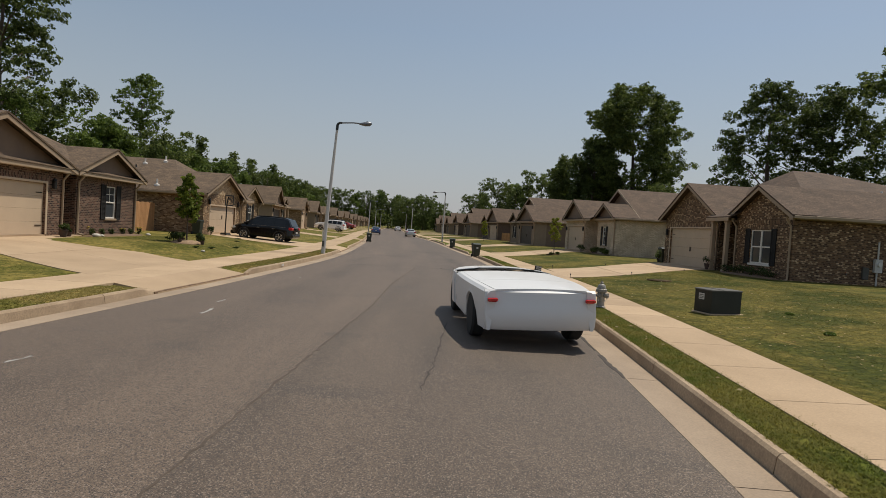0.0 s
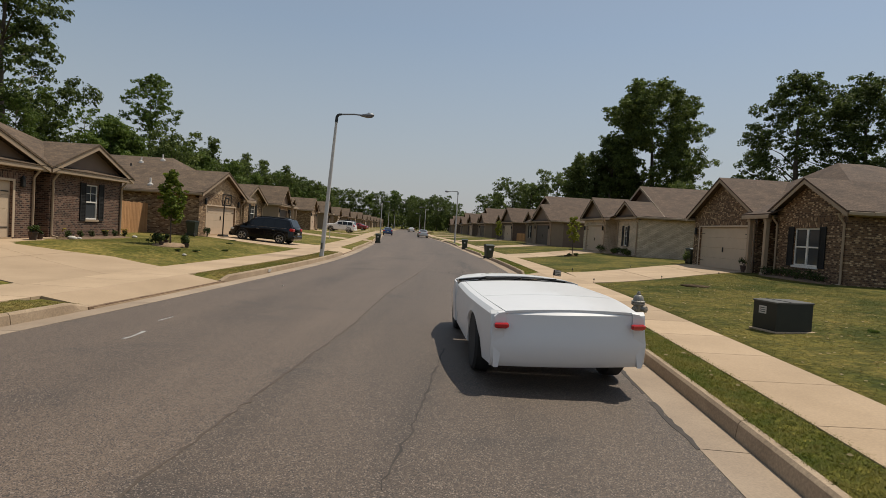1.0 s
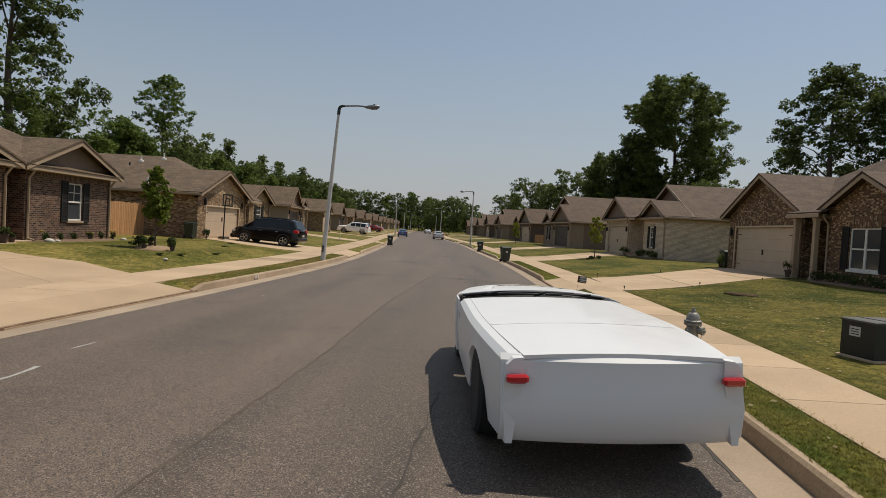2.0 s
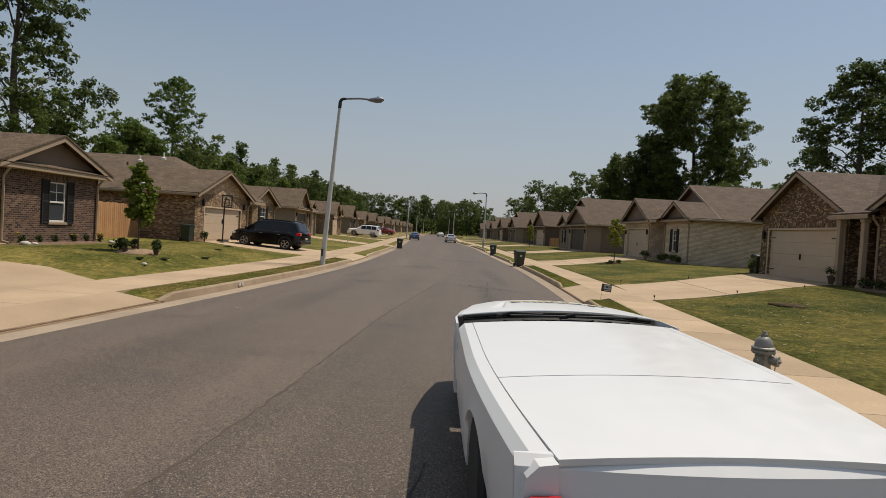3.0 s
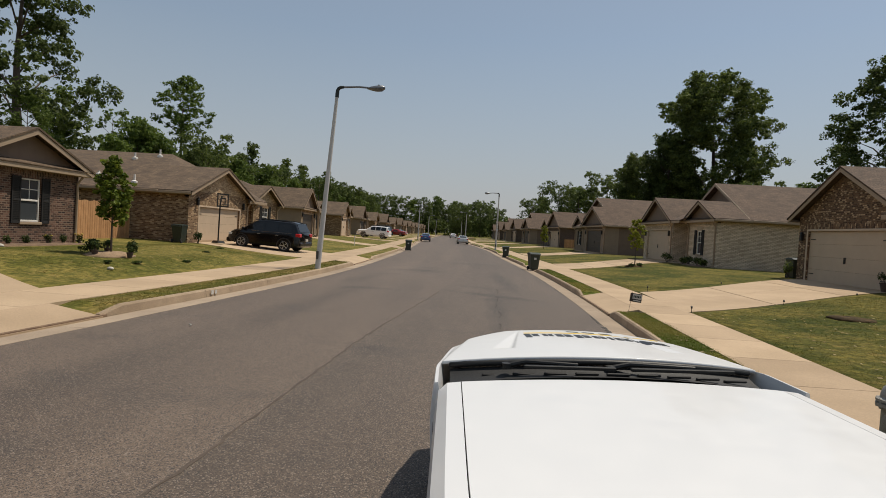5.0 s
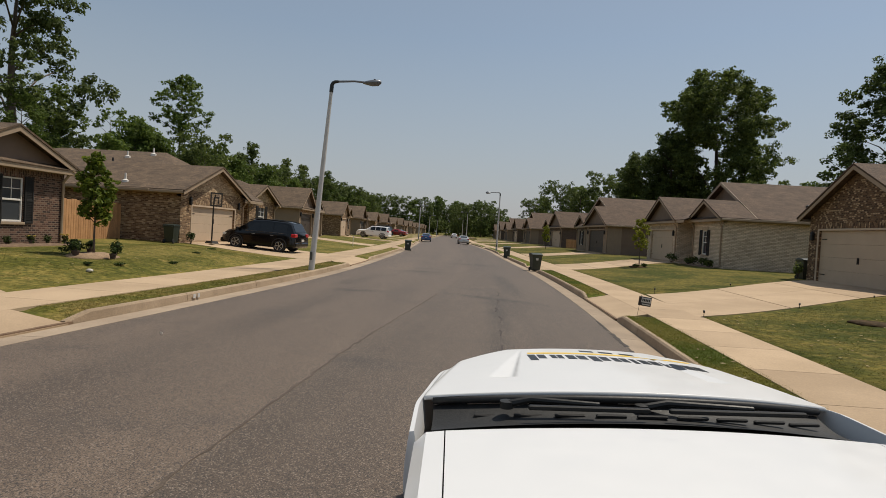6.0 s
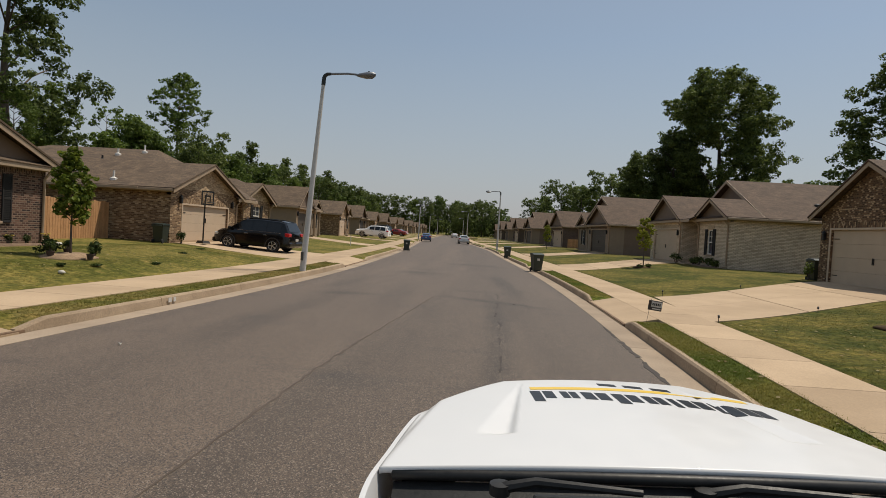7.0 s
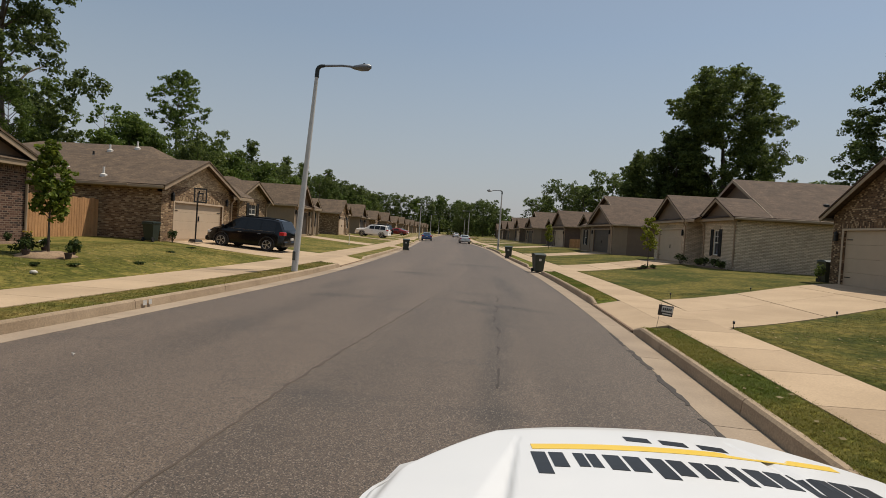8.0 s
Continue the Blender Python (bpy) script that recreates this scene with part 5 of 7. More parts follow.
# ---- vehicles ----
def wheel(root, x, y, r, w=0.22):
    out = 1 if y > 0 else -1
    t = Shape().tube([(x, y - w / 2, r), (x, y - w / 2 + 0.03, r), (x, y + w / 2 - 0.03, r), (x, y + w / 2, r)], [r * 0.92, r, r, r * 0.92], 24)
    wl = part("wheel", t, TYRE, root, smooth=True)
    f = y + out * (w / 2 - 0.015)
    s = Shape().tube([(x, f - out * 0.02, r), (x, f + out * 0.006, r)], r * 0.66, 20)
    rim = part("rim", s, BLACK, wl)
    s = Shape()
    for k in range(5):
        a = 2 * math.pi * k / 5
        p = [(x + math.cos(a + d) * q * r, f + out * h, r + math.sin(a + d) * q * r) for h in (0.007, 0.02) for d, q in ((-0.28, 0.12), (-0.16, 0.62), (0.16, 0.62), (0.28, 0.12))]
        s.hexa(p)
    s.tube([(x, f, r), (x, f + out * 0.025, r)], r * 0.15, 10)
    part("spokes", s, RIM, wl, "bright alloy spokes")
    ring = [(x + math.cos(a) * r * 0.64, f + out * 0.012, r + math.sin(a) * r * 0.64) for a in [2 * math.pi * k / 20 for k in range(21)]]
    part("rim_edge", Shape().tube(ring, 0.014, 6), RIM, wl)
    return wl


def vehicle(name, label, m, material, sections, axles, r=0.34, half=0.95, tail_z=0.95, group="parked vehicles"):
    """A car from sections (x from the tail, floor, belt, roof, half width at belt, half width at roof); nose towards +x."""
    root = thing(name, label, "car", m, group)
    rings = []
    for x, zb, zl, zt, w, wr in sections:
        rings.append([(x, -w * 0.9, zb), (x, -w, zb + 0.1), (x, -w, (zb + zl) / 2 + 0.1), (x, -w * 0.97, zl), (x, -wr, zt - 0.07), (x, -wr * 0.86, zt),
                      (x, wr * 0.86, zt), (x, wr, zt - 0.07), (x, w * 0.97, zl), (x, w, (zb + zl) / 2 + 0.1), (x, w, zb + 0.1), (x, w * 0.9, zb)])
    part("body", Shape().loft(rings), material, root, smooth=True)
    cab = [q for q in sections if q[3] - q[2] > 0.35]
    for sd in (-1, 1):
        n = len(cab) - 1
        cuts = np.linspace(cab[0][0] + 0.12, cab[-1][0] + 0.12, 4)
        for a, b in zip(cuts[:-1], cuts[1:]):
            lo, hi = a + 0.035, b - 0.035
            s = Shape()
            quad = []
            for x in (lo, hi):
                xs = [q[0] for q in sections]
                g = [float(np.interp(x, xs, [q[i] for q in sections])) for i in range(6)]
                y0, y1 = g[4] * 0.97, g[5]
                def yy(z):
                    return y0 + (y1 - y0) * (z - g[2]) / (g[3] - 0.07 - g[2]) + 0.012
                z0, z1 = g[2] + 0.05, max(g[3] - 0.13, g[2] + 0.07)
                quad.append(((x, sd * yy(z0), z0), (x, sd * yy(z1), z1)))
            (p0, p1), (q0, q1) = quad
            off = Vector((0, -sd * 0.02, 0))
            s.hexa([p0, q0, q1, p1] + [tuple(Vector(p) + off) for p in (p0, q0, q1, p1)])
            part("side_window", s, CAR_GLASS, root)
    # windscreen and rear glass lie on the steep ends
    for i, j, nm in ((0, 1, "rear_glass"), (-1, -2, "windscreen")):
        a = sections[[q[0] for q in sections].index(cab[i][0]) + (-1 if i == 0 else 1)]
        b = cab[i]
        s = Shape()
        p = []
        for g, f in ((a, 0.12), (a, 0.92)):
            x = a[0] + (b[0] - a[0]) * f
            z = a[3] + (b[3] - a[3]) * f + 0.012
            w = (a[5] + (b[5] - a[5]) * f) * 0.8
            p += [(x, -w, z), (x, w, z)]
        p = [p[0], p[1], p[3], p[2]]
        dx = -0.012 if i == 0 else 0.012
        s.hexa([(x + dx, y, z) for x, y, z in p] + [(x - dx * 2, y, z - 0.02) for x, y, z in p])
        part(nm, s, CAR_GLASS, root)
    L = sections[-1][0]
    for sd in (-1, 1):
        belt = [(q[0] + 0.12, sd * (q[4] * 0.97 + 0.014), q[2] + 0.03) for q in cab]
        part("belt_trim", Shape().tube(belt, 0.014, 6), CHROME, root, "bright belt trim")
        rail = [(q[0] + 0.1, sd * q[5] * 0.84, q[3] + 0.02) for q in cab]
        part("roof_rail", Shape().tube(rail, 0.022, 6), BLACK, root)
        handle_x = (cab[0][0] + cab[-1][0]) / 2
        for x in (handle_x - 0.35, handle_x + 0.75):
            part("door_handle", Shape().box(x, sd * (half + 0.012), cab[0][2] - 0.16, x + 0.2, sd * (half + 0.04), cab[0][2] - 0.12, 0.01), CHROME, root)
    for x in axles:
        for y in (-half + 0.1, half - 0.1):
            wheel(root, x, y, r)
        for y in (-1, 1):
            arch = [(x + math.cos(t) * (r + 0.06), y * (half + 0.004), r + math.sin(t) * (r + 0.06)) for t in np.linspace(-0.25, math.pi + 0.25, 14)]
            part("wheel_arch", Shape().tube(arch, 0.035, 6), BLACK, root)
    for y in (-1, 1):
        part("tail_light", Shape().box(0.0, y * half * 0.98, tail_z - 0.1, 0.28, y * half * 0.62, tail_z + 0.1, 0.03), LAMP_RED, root, "red tail light")
        part("headlight", Shape().box(L - 0.5, y * half * 0.94, 0.68, L - 0.12, y * half * 0.6, 0.82, 0.03), LAMP_CLEAR, root, "clear headlight")
        part("wing_mirror", Shape().box(cab[-1][0] + 0.5, y * (half + 0.0), cab[-1][2] + 0.03, cab[-1][0] + 0.62, y * (half + 0.17), cab[-1][2] + 0.18, 0.03), material, root)
    part("rear_bumper", Shape().box(-0.06, -half * 0.9, 0.36, 0.2, half * 0.9, 0.62, 0.05), material, root)
    part("front_bumper", Shape().box(L - 0.2, -half * 0.85, 0.26, L + 0.05, half * 0.85, 0.52, 0.05), material, root)
    part("number_plate", Shape().box(-0.075, -0.16, 0.68, -0.061 + 0.05, 0.16, 0.80), STICKER, root)
    return root


VAN = [(0.0, 0.34, 0.82, 0.9, 0.93, 0.9), (0.08, 0.30, 1.02, 1.12, 0.96, 0.92), (0.42, 0.27, 1.04, 1.66, 0.98, 0.80), (0.8, 0.25, 1.04, 1.73, 0.99, 0.79), (2.0, 0.24, 1.03, 1.75, 0.99, 0.79), (2.9, 0.24, 1.02, 1.70, 0.99, 0.77),
       (3.25, 0.24, 1.02, 1.60, 0.98, 0.75), (4.1, 0.25, 1.0, 1.10, 0.97, 0.86), (4.7, 0.28, 0.90, 0.98, 0.93, 0.80), (5.0, 0.32, 0.75, 0.84, 0.82, 0.66), (5.1, 0.36, 0.6, 0.66, 0.7, 0.55)]
SUV = [(0.0, 0.4, 0.9, 0.98, 0.9, 0.86), (0.06, 0.38, 1.08, 1.18, 0.93, 0.88), (0.3, 0.36, 1.1, 1.70, 0.95, 0.78), (0.7, 0.35, 1.1, 1.76, 0.96, 0.77), (1.9, 0.35, 1.1, 1.76, 0.96, 0.77), (2.6, 0.35, 1.09, 1.70, 0.96, 0.76),
       (3.3, 0.35, 1.08, 1.18, 0.95, 0.86), (4.1, 0.36, 1.0, 1.1, 0.93, 0.84), (4.6, 0.4, 0.9, 0.98, 0.86, 0.74), (4.75, 0.42, 0.7, 0.76, 0.76, 0.6)]
SEDAN = [(0.0, 0.34, 0.75, 0.82, 0.8, 0.76), (0.1, 0.3, 0.92, 1.0, 0.86, 0.8), (0.7, 0.26, 0.95, 1.06, 0.89, 0.78), (1.4, 0.24, 0.93, 1.36, 0.9, 0.64), (2.0, 0.24, 0.92, 1.44, 0.9, 0.64), (2.6, 0.24, 0.91, 1.38, 0.9, 0.64),
         (3.3, 0.25, 0.90, 0.99, 0.89, 0.76), (4.2, 0.28, 0.78, 0.86, 0.85, 0.7), (4.6, 0.34, 0.6, 0.68, 0.72, 0.55)]
VAN = [(q[0] * 0.88, *q[1:]) for q in VAN]
vehicle("minivan", "glossy black minivan parked nose-in on the driveway", pose(-8.36, 38.94, 0.18, 0, -2.4, 175) @ Matrix.Scale(0.88, 4), CAR_BLACK, VAN, (0.9, 3.5), 0.36, 0.98, 1.0)
vehicle("suv", "white sport utility car parked on a driveway", pose(-11.1, 83.4, 0.32, 0, -2.4, 176) @ Matrix.Scale(0.9, 4), CAR_PALE, SUV, (0.9, 3.7), 0.38, 0.95, 1.1)
vehicle("car", "blue car parked at the kerb", pose(-8.0, 100.0, 0.02, 0, 0, 95) @ Matrix.Scale(0.9, 4), CAR_BLUE, SEDAN, (0.9, 3.55), 0.32, 0.88, 0.88)
vehicle("car", "silver-white car parked at the kerb", pose(-1.9, 96.3, 0.02, 0, 0, 95) @ Matrix.Scale(0.9, 4), CAR_SILVER, SEDAN, (0.9, 3.55), 0.32, 0.88, 0.88)
vehicle("suv", "dark sport utility car parked on a driveway", pose(-13.2, 97.5, 0.36, 0, 0, 165), CAR_BLACK, SUV, (0.9, 3.7), 0.38, 0.95, 1.1)
vehicle("car", "dark red car parked on a driveway", pose(-14.6, 126.0, 0.34, 0, 0, 170), CAR_RED, SEDAN, (0.9, 3.55), 0.32, 0.88, 0.88)
vehicle("car", "white car parked on a driveway", pose(-16.5, 140.0, 0.3, 0, 0, 155), CAR_PALE, SEDAN, (0.9, 3.55), 0.32, 0.88, 0.88)
vehicle("car", "white car parked at the kerb", pose(-7.6, 188.0, 0.02, 0, 0, 98), CAR_PALE, SEDAN, (0.9, 3.55), 0.32, 0.88, 0.88)


# ---- trees and plants ----
def leaves(rng, blobs, size, per, droop=0.0):
    """Leaf quads scattered through the shells of the blobs: (centre, radii)."""
    vs, fs = [], []
    for c, rad in blobs:
        n = max(8, int(per * rad[0] * rad[1]))
        d = rng.normal(size=(n, 3))
        d /= np.linalg.norm(d, axis=1)[:, None]
        r = rng.random(n) ** 0.38
        ctr = np.array(c) + d * np.array(rad) * r[:, None] * (0.82 + 0.36 * rng.random(n))[:, None]
        nrm = d * 0.9 + np.array([0, 0, 0.45]) + rng.normal(size=(n, 3)) * 0.42
        nrm /= np.linalg.norm(nrm, axis=1)[:, None]
        up = rng.normal(size=(n, 3))
        a = np.cross(nrm, up)
        a /= np.linalg.norm(a, axis=1)[:, None]
        b = np.cross(nrm, a)
        s = size * (0.55 + 0.9 * rng.random(n))[:, None]
        quad = np.stack([ctr - a * s * 0.5, ctr + b * s * 0.34 + nrm * s * 0.1, ctr + a * s * 0.5, ctr - b * s * 0.34 + nrm * s * 0.1], axis=1)
        k = len(vs)
        vs.extend(map(tuple, quad.reshape(-1, 3)))
        fs.extend((k + 4 * i, k + 4 * i + 1, k + 4 * i + 2, k + 4 * i + 3) for i in range(n))
    return vs, fs


def crown_part(vs, fs, material, parent, name="crown", label=""):
    me = bpy.data.meshes.new(name)
    me.from_pydata(vs, [], fs)
    me.materials.append(material)
    ob = new(name, me)
    ob.parent = parent
    return tagged(ob, label=label)


def tree(label, seed, height, width, base_frac, blobs_n, blob_r, leaf, leaf_size, per, trunk_r, m, lean=0.03, shape="oval", limbs=7, group="trees", category="tree"):
    """A tapered trunk with limbs to each clump, and a crown of leaves with gaps."""
    rng = np.random.default_rng(seed)
    root = thing("tree", label, category, m, group)
    z0 = height * base_frac
    trunk = [(0, 0, -0.2)]
    x = y = 0.0
    for k in range(1, 7):
        x += rng.normal() * lean * height / 6
        y += rng.normal() * lean * height / 6
        trunk.append((x, y, height * 0.86 * k / 6))
    s = Shape().tube(trunk, [trunk_r * f for f in (1.25, 1.0, 0.82, 0.64, 0.45, 0.28, 0.1)], 10)
    blobs = []
    for i in range(blobs_n):
        t = (i + 0.5) / blobs_n
        z = z0 + (height - z0) * (0.06 + 0.9 * t)
        if shape == "oval":
            w = math.sin(math.pi * min(0.14 + 0.80 * t, 1)) ** 0.7
        elif shape == "egg":
            w = math.sin(math.pi * (0.25 + 0.71 * t)) ** 0.85
        elif shape == "round":
            w = max(0.54, math.sqrt(max(0.0, 1 - ((t - 0.6) / 0.55) ** 2)))
        elif shape == "cone":
            w = 1.0 - 0.85 * t
        else:
            w = 0.55 + 0.45 * math.sin(math.pi * (0.1 + 0.62 * t))
        a = i * 2.4 + rng.normal() * 0.4
        r = blob_r * (0.65 + 0.6 * rng.random())
        q = max(width / 2 * w - r * 1.15, 0.1) * (0.2 + 0.8 * math.sqrt(rng.random()))
        tx, ty = float(np.interp(z, [p[2] for p in trunk], [p[0] for p in trunk])), float(np.interp(z, [p[2] for p in trunk], [p[1] for p in trunk]))
        c = (tx + math.cos(a) * q, ty + math.sin(a) * q, min(z, height - r * 0.7))
        blobs.append((c, (r, r, r * (0.7 + 0.25 * rng.random()))))
        if i % max(1, blobs_n // (limbs * 2)) == 0 or blobs_n < 14:
            zb = max(z - q * 0.7, height * base_frac * 0.6)
            bx, by = float(np.interp(zb, [p[2] for p in trunk], [p[0] for p in trunk])), float(np.interp(zb, [p[2] for p in trunk], [p[1] for p in trunk]))
            rr = trunk_r * 0.32 * (1 - 0.6 * t)
            s.tube([(bx, by, zb), ((bx + c[0]) / 2, (by + c[1]) / 2, (zb + c[2]) / 2 + 0.1 * q), c], [rr, rr * 0.7, rr * 0.25], 6)
    part("trunk", s, BARK, root, smooth="all")
    tufts = []
    for c, rad in blobs:
        tufts.append((c, tuple(q * 0.45 for q in rad)))
        for k in range(11):
            d = rng.normal(size=3)
            d /= np.linalg.norm(d)
            q = 0.24 + 0.16 * rng.random()
            f = 0.55 + 0.5 * rng.random()
            tufts.append((tuple(c[i] + d[i] * rad[i] * f for i in range(3)), (rad[0] * q, rad[1] * q, rad[2] * q * 0.8)))
    vs, fs = leaves(rng, tufts, leaf_size, per * 1.15)
    crown_part(vs, fs, leaf, root)
    return root


def stand(kinds, spots):
    """Copies of tree kinds at (x, y, height scale, kind)."""
    for i, (x, y, k, j) in enumerate(spots):
        ob = copy_thing(kinds[j], pose(x, y, 0.3, 0, 0, 137.5 * i))
        ob.matrix_basis = pose(x, y, 0.3, 0, 0, 137.5 * i) @ Matrix.Diagonal((k * (0.92 + 0.16 * ((i * 7) % 5) / 4), k * (0.92 + 0.16 * ((i * 3) % 5) / 4), k, 1))


oak = tree("tall dark-green oak rising behind the roofs", 3, 31.5, 24.0, 0.05, 170, 2.4, LEAF_DARK, 0.42, 66, 0.55, pose(40.3, 113, 0.3), shape="round")
oak2 = tree("tall dark-green oak with a ragged crown", 8, 23.0, 16.5, 0.12, 80, 1.55, LEAF_DARK, 0.30, 98, 0.45, pose(43.9, 73.2, 0.3), shape="oval")
slim = tree("slender tall tree with a bare trunk and tufted crown", 12, 22.6, 11.2, 0.60, 24, 1.3, LEAF_MID, 0.32, 92, 0.26, pose(-45.0, 92.8, 0.3), shape="oval")
wood = tree("dense mid-green woodland tree behind the houses", 21, 12.0, 10.2, 0.05, 34, 1.55, LEAF_MID, 0.34, 70, 0.25, pose(-41, 80, 0.3), shape="oval")
wood2 = tree("dense dark woodland tree behind the houses", 33, 13.0, 11.0, 0.05, 34, 1.65, LEAF_DARK, 0.34, 68, 0.25, pose(-44.5, 122, 0.3), shape="broad")
pine = tree("dark narrow pine among the woodland", 41, 14.0, 6.4, 0.3, 24, 1.0, LEAF_DARK, 0.32, 85, 0.2, pose(-45.5, 116, 0.3), shape="cone")
twiggy = tree("thin half-bare tree with a few leafy tufts", 52, 15.8, 5.4, 0.60, 10, 0.75, LEAF_MID, 0.30, 95, 0.14, pose(-50.0, 88, 0.3), lean=0.05, shape="broad")
KINDS = [oak, oak2, slim, wood, wood2, pine, twiggy]
# east side
stand(KINDS, [(30.5, 121, 0.58, 0), (35.5, 118, 0.86, 1), (33.4, 113, 0.93, 1), (49.6, 70.5, 0.96, 1), (52.5, 60.5, 1.2, 1)])
stand(KINDS, [(41.4, 97, 0.9, 4), (44, 92, 0.85, 3), (20.4, 159, 1.25, 4), (26, 158, 1.25, 3), (30, 147, 1.4, 4), (15, 170, 0.95, 4), (36, 140, 1.2, 4), (33, 132, 1.1, 3), (24, 150, 1.1, 4), (40, 126, 1.0, 4), (18, 175, 1.1, 3), (50, 100, 1.0, 3)])
# west side
stand(KINDS, [(-41.9, 60.2, 1.2, 1), (-38, 56, 0.50, 2), (-41.2, 64, 0.60, 2), (-46.5, 80, 0.98, 6)])
stand(KINDS, [(-41.8, 77.5, 1.1, 3), (-44.6, 83, 1.1, 3), (-40, 92.5, 0.97, 3), (-40.5, 91, 1.07, 4), (-40.7, 66.5, 0.62, 3), (-39.8, 61, 0.70, 3), (-38, 97, 0.94, 3), (-37.6, 108, 0.94, 3), (-48.9, 154.4, 1.27, 4), (-48.4, 161.1, 1.22, 5), (-47.1, 170.5, 1.27, 3), (-45.5, 179.8, 1.16, 4)])
stand(KINDS, [(-43.9, 191.9, 1.19, 3), (-46, 206, 1.22, 4), (-47, 222, 1.27, 3), (-50, 236, 1.22, 4), (-51, 250, 1.27, 4), (-38, 87, 0.84, 4), (-41, 72, 0.84, 3), (-46, 74, 0.62, 4), (-44, 100, 1.02, 4), (-56.5, 146.3, 1.46, 5), (-55.1, 167.8, 1.39, 5), (-51.1, 197.3, 1.39, 5)])
stand(KINDS, [(-58, 96, 0.95, 3), (-55, 108, 1.00, 4), (-57, 84, 0.90, 4), (-53, 118, 1.00, 3), (-52, 130, 1.13, 5), (-49, 142, 1.08, 3), (-60, 74, 0.90, 3), (-52, 62, 0.90, 4)])
stand(KINDS, [(-45, 104, 0.85, 3), (-48, 112, 0.95, 4), (-50, 122, 1.0, 3), (-51, 101, 0.95, 3), (-47, 134, 1.05, 4), (-46, 148, 1.05, 3), (-43, 160, 1.1, 4), (-49, 90, 0.9, 3), (-52, 80, 0.7, 4), (-46, 69, 0.75, 3), (-44, 176, 1.15, 3), (-45, 190, 1.15, 4)])
# far end of the street
stand(KINDS, [(-23.5, 322, 1.75, 3), (-13.5, 320, 1.55, 3), (0.4, 250, 1.15, 4), (-6.7, 252, 1.1, 4), (-47, 242, 1.2, 4), (6, 262, 1.05, 4), (-49, 230, 0.98, 3), (-53, 262, 1.2, 3), (-12, 300, 1.0, 4), (12, 300, 0.85, 4), (-50, 274, 1.05, 4), (-10, 275, 1.1, 4), (20, 290, 0.85, 3), (-48, 250, 1.1, 4)])
stand(KINDS, [(-64, 298, 1.55, 4), (-56, 303, 1.55, 3), (-49, 300, 1.5, 4), (-43, 306, 1.5, 4), (-36.5, 309, 1.45, 3), (-30.5, 312, 1.5, 4), (-18.5, 316, 1.3, 4), (-6, 306, 1.35, 4), (2, 300, 1.45, 4), (-26.5, 330, 1.4, 4), (-71, 286, 1.45, 3), (9, 310, 1.2, 4)])
rng = np.random.default_rng(77)
blobs = []
for k in range(420):
    x = -140 + 280 * rng.random()
    y = 300 + 60 * rng.random() + abs(x) * 0.1
    r = 3.0 + 2.4 * rng.random()
    blobs.append(((x, y, r * 0.7 + 3.5 * rng.random()), (r, r, r)))
for k in range(260):
    sd = 1 if rng.random() > 0.5 else -1
    y = 20 + 260 * rng.random()
    x = sd * (58 + 34 * rng.random()) - 0.04 * y
    r = 2.6 + 2.0 * rng.random()
    blobs.append(((x, y, r * 0.7 + 3.2 * rng.random()), (r, r, r)))
for k in range(200):
    x = -80 + 120 * rng.random()
    y = 250 + 60 * rng.random() + max(x, 0) * 0.8
    if -46 < x < -8 and y < 312:
        x -= 44
    r = 2.6 + 2.2 * rng.random()
    blobs.append(((x, y, r * 0.6 + 6.0 * rng.random() ** 2), (r, r, r)))
vs, fs = leaves(rng, blobs, 0.9, 7)
me = bpy.data.meshes.new("far_woods")
me.from_pydata(vs, [], fs)
me.materials.append(LEAF_DARK)
tagged(new("far_woods", me), "belt of dark green woodland closing the distance", "woodland", kind="stuff")

tree("young maple with a dense bright-green crown in a mulched bed", 5, 2.8, 1.42, 0.33, 30, 0.22, LEAF_BRIGHT, 0.11, 900, 0.03, pose(-9.95, 25.9, ground_at(-9.95, 25.9)), lean=0.012, shape="egg", group="young street trees")
tree("young sparse yellow-green tree in a ring of dark mulch", 9, 2.8, 1.6, 0.36, 14, 0.2, LEAF_YELLOW, 0.12, 190, 0.03, pose(9.55, 43.5, 0.3), lean=0.012, shape="oval", group="young street trees")
tree("young yellow-green tree on a lawn", 14, 2.8, 1.3, 0.3, 12, 0.32, LEAF_YELLOW, 0.15, 300, 0.03, pose(8.3, 79, 0.35), lean=0.012, shape="oval", group="young street trees")


def mulch_bed(label, x, y, z, rx, ry, mat, seed, rise=0.05):
    rng = np.random.default_rng(seed)
    n = 28
    z = ground_at(x, y) + 0.012
    rim = [(x + rx * math.cos(2 * math.pi * k / n) * (0.9 + 0.2 * rng.random()), y + ry * math.sin(2 * math.pi * k / n) * (0.9 + 0.2 * rng.random()), z) for k in range(n)]
    inner = [(x + (p[0] - x) * 0.6, y + (p[1] - y) * 0.6, z + rise - 0.006 + (0.02 if rise else 0.006) * rng.random()) for p in rim]
    if not rise:
        rim = [(p[0], p[1], p[2] - 0.012) for p in rim]
    low = [(p[0], p[1], z - 0.06) for p in rim]
    return tagged(part("mulch_bed", Shape().loft([low, rim, inner]), mat, smooth="all"), label, "mulch bed")


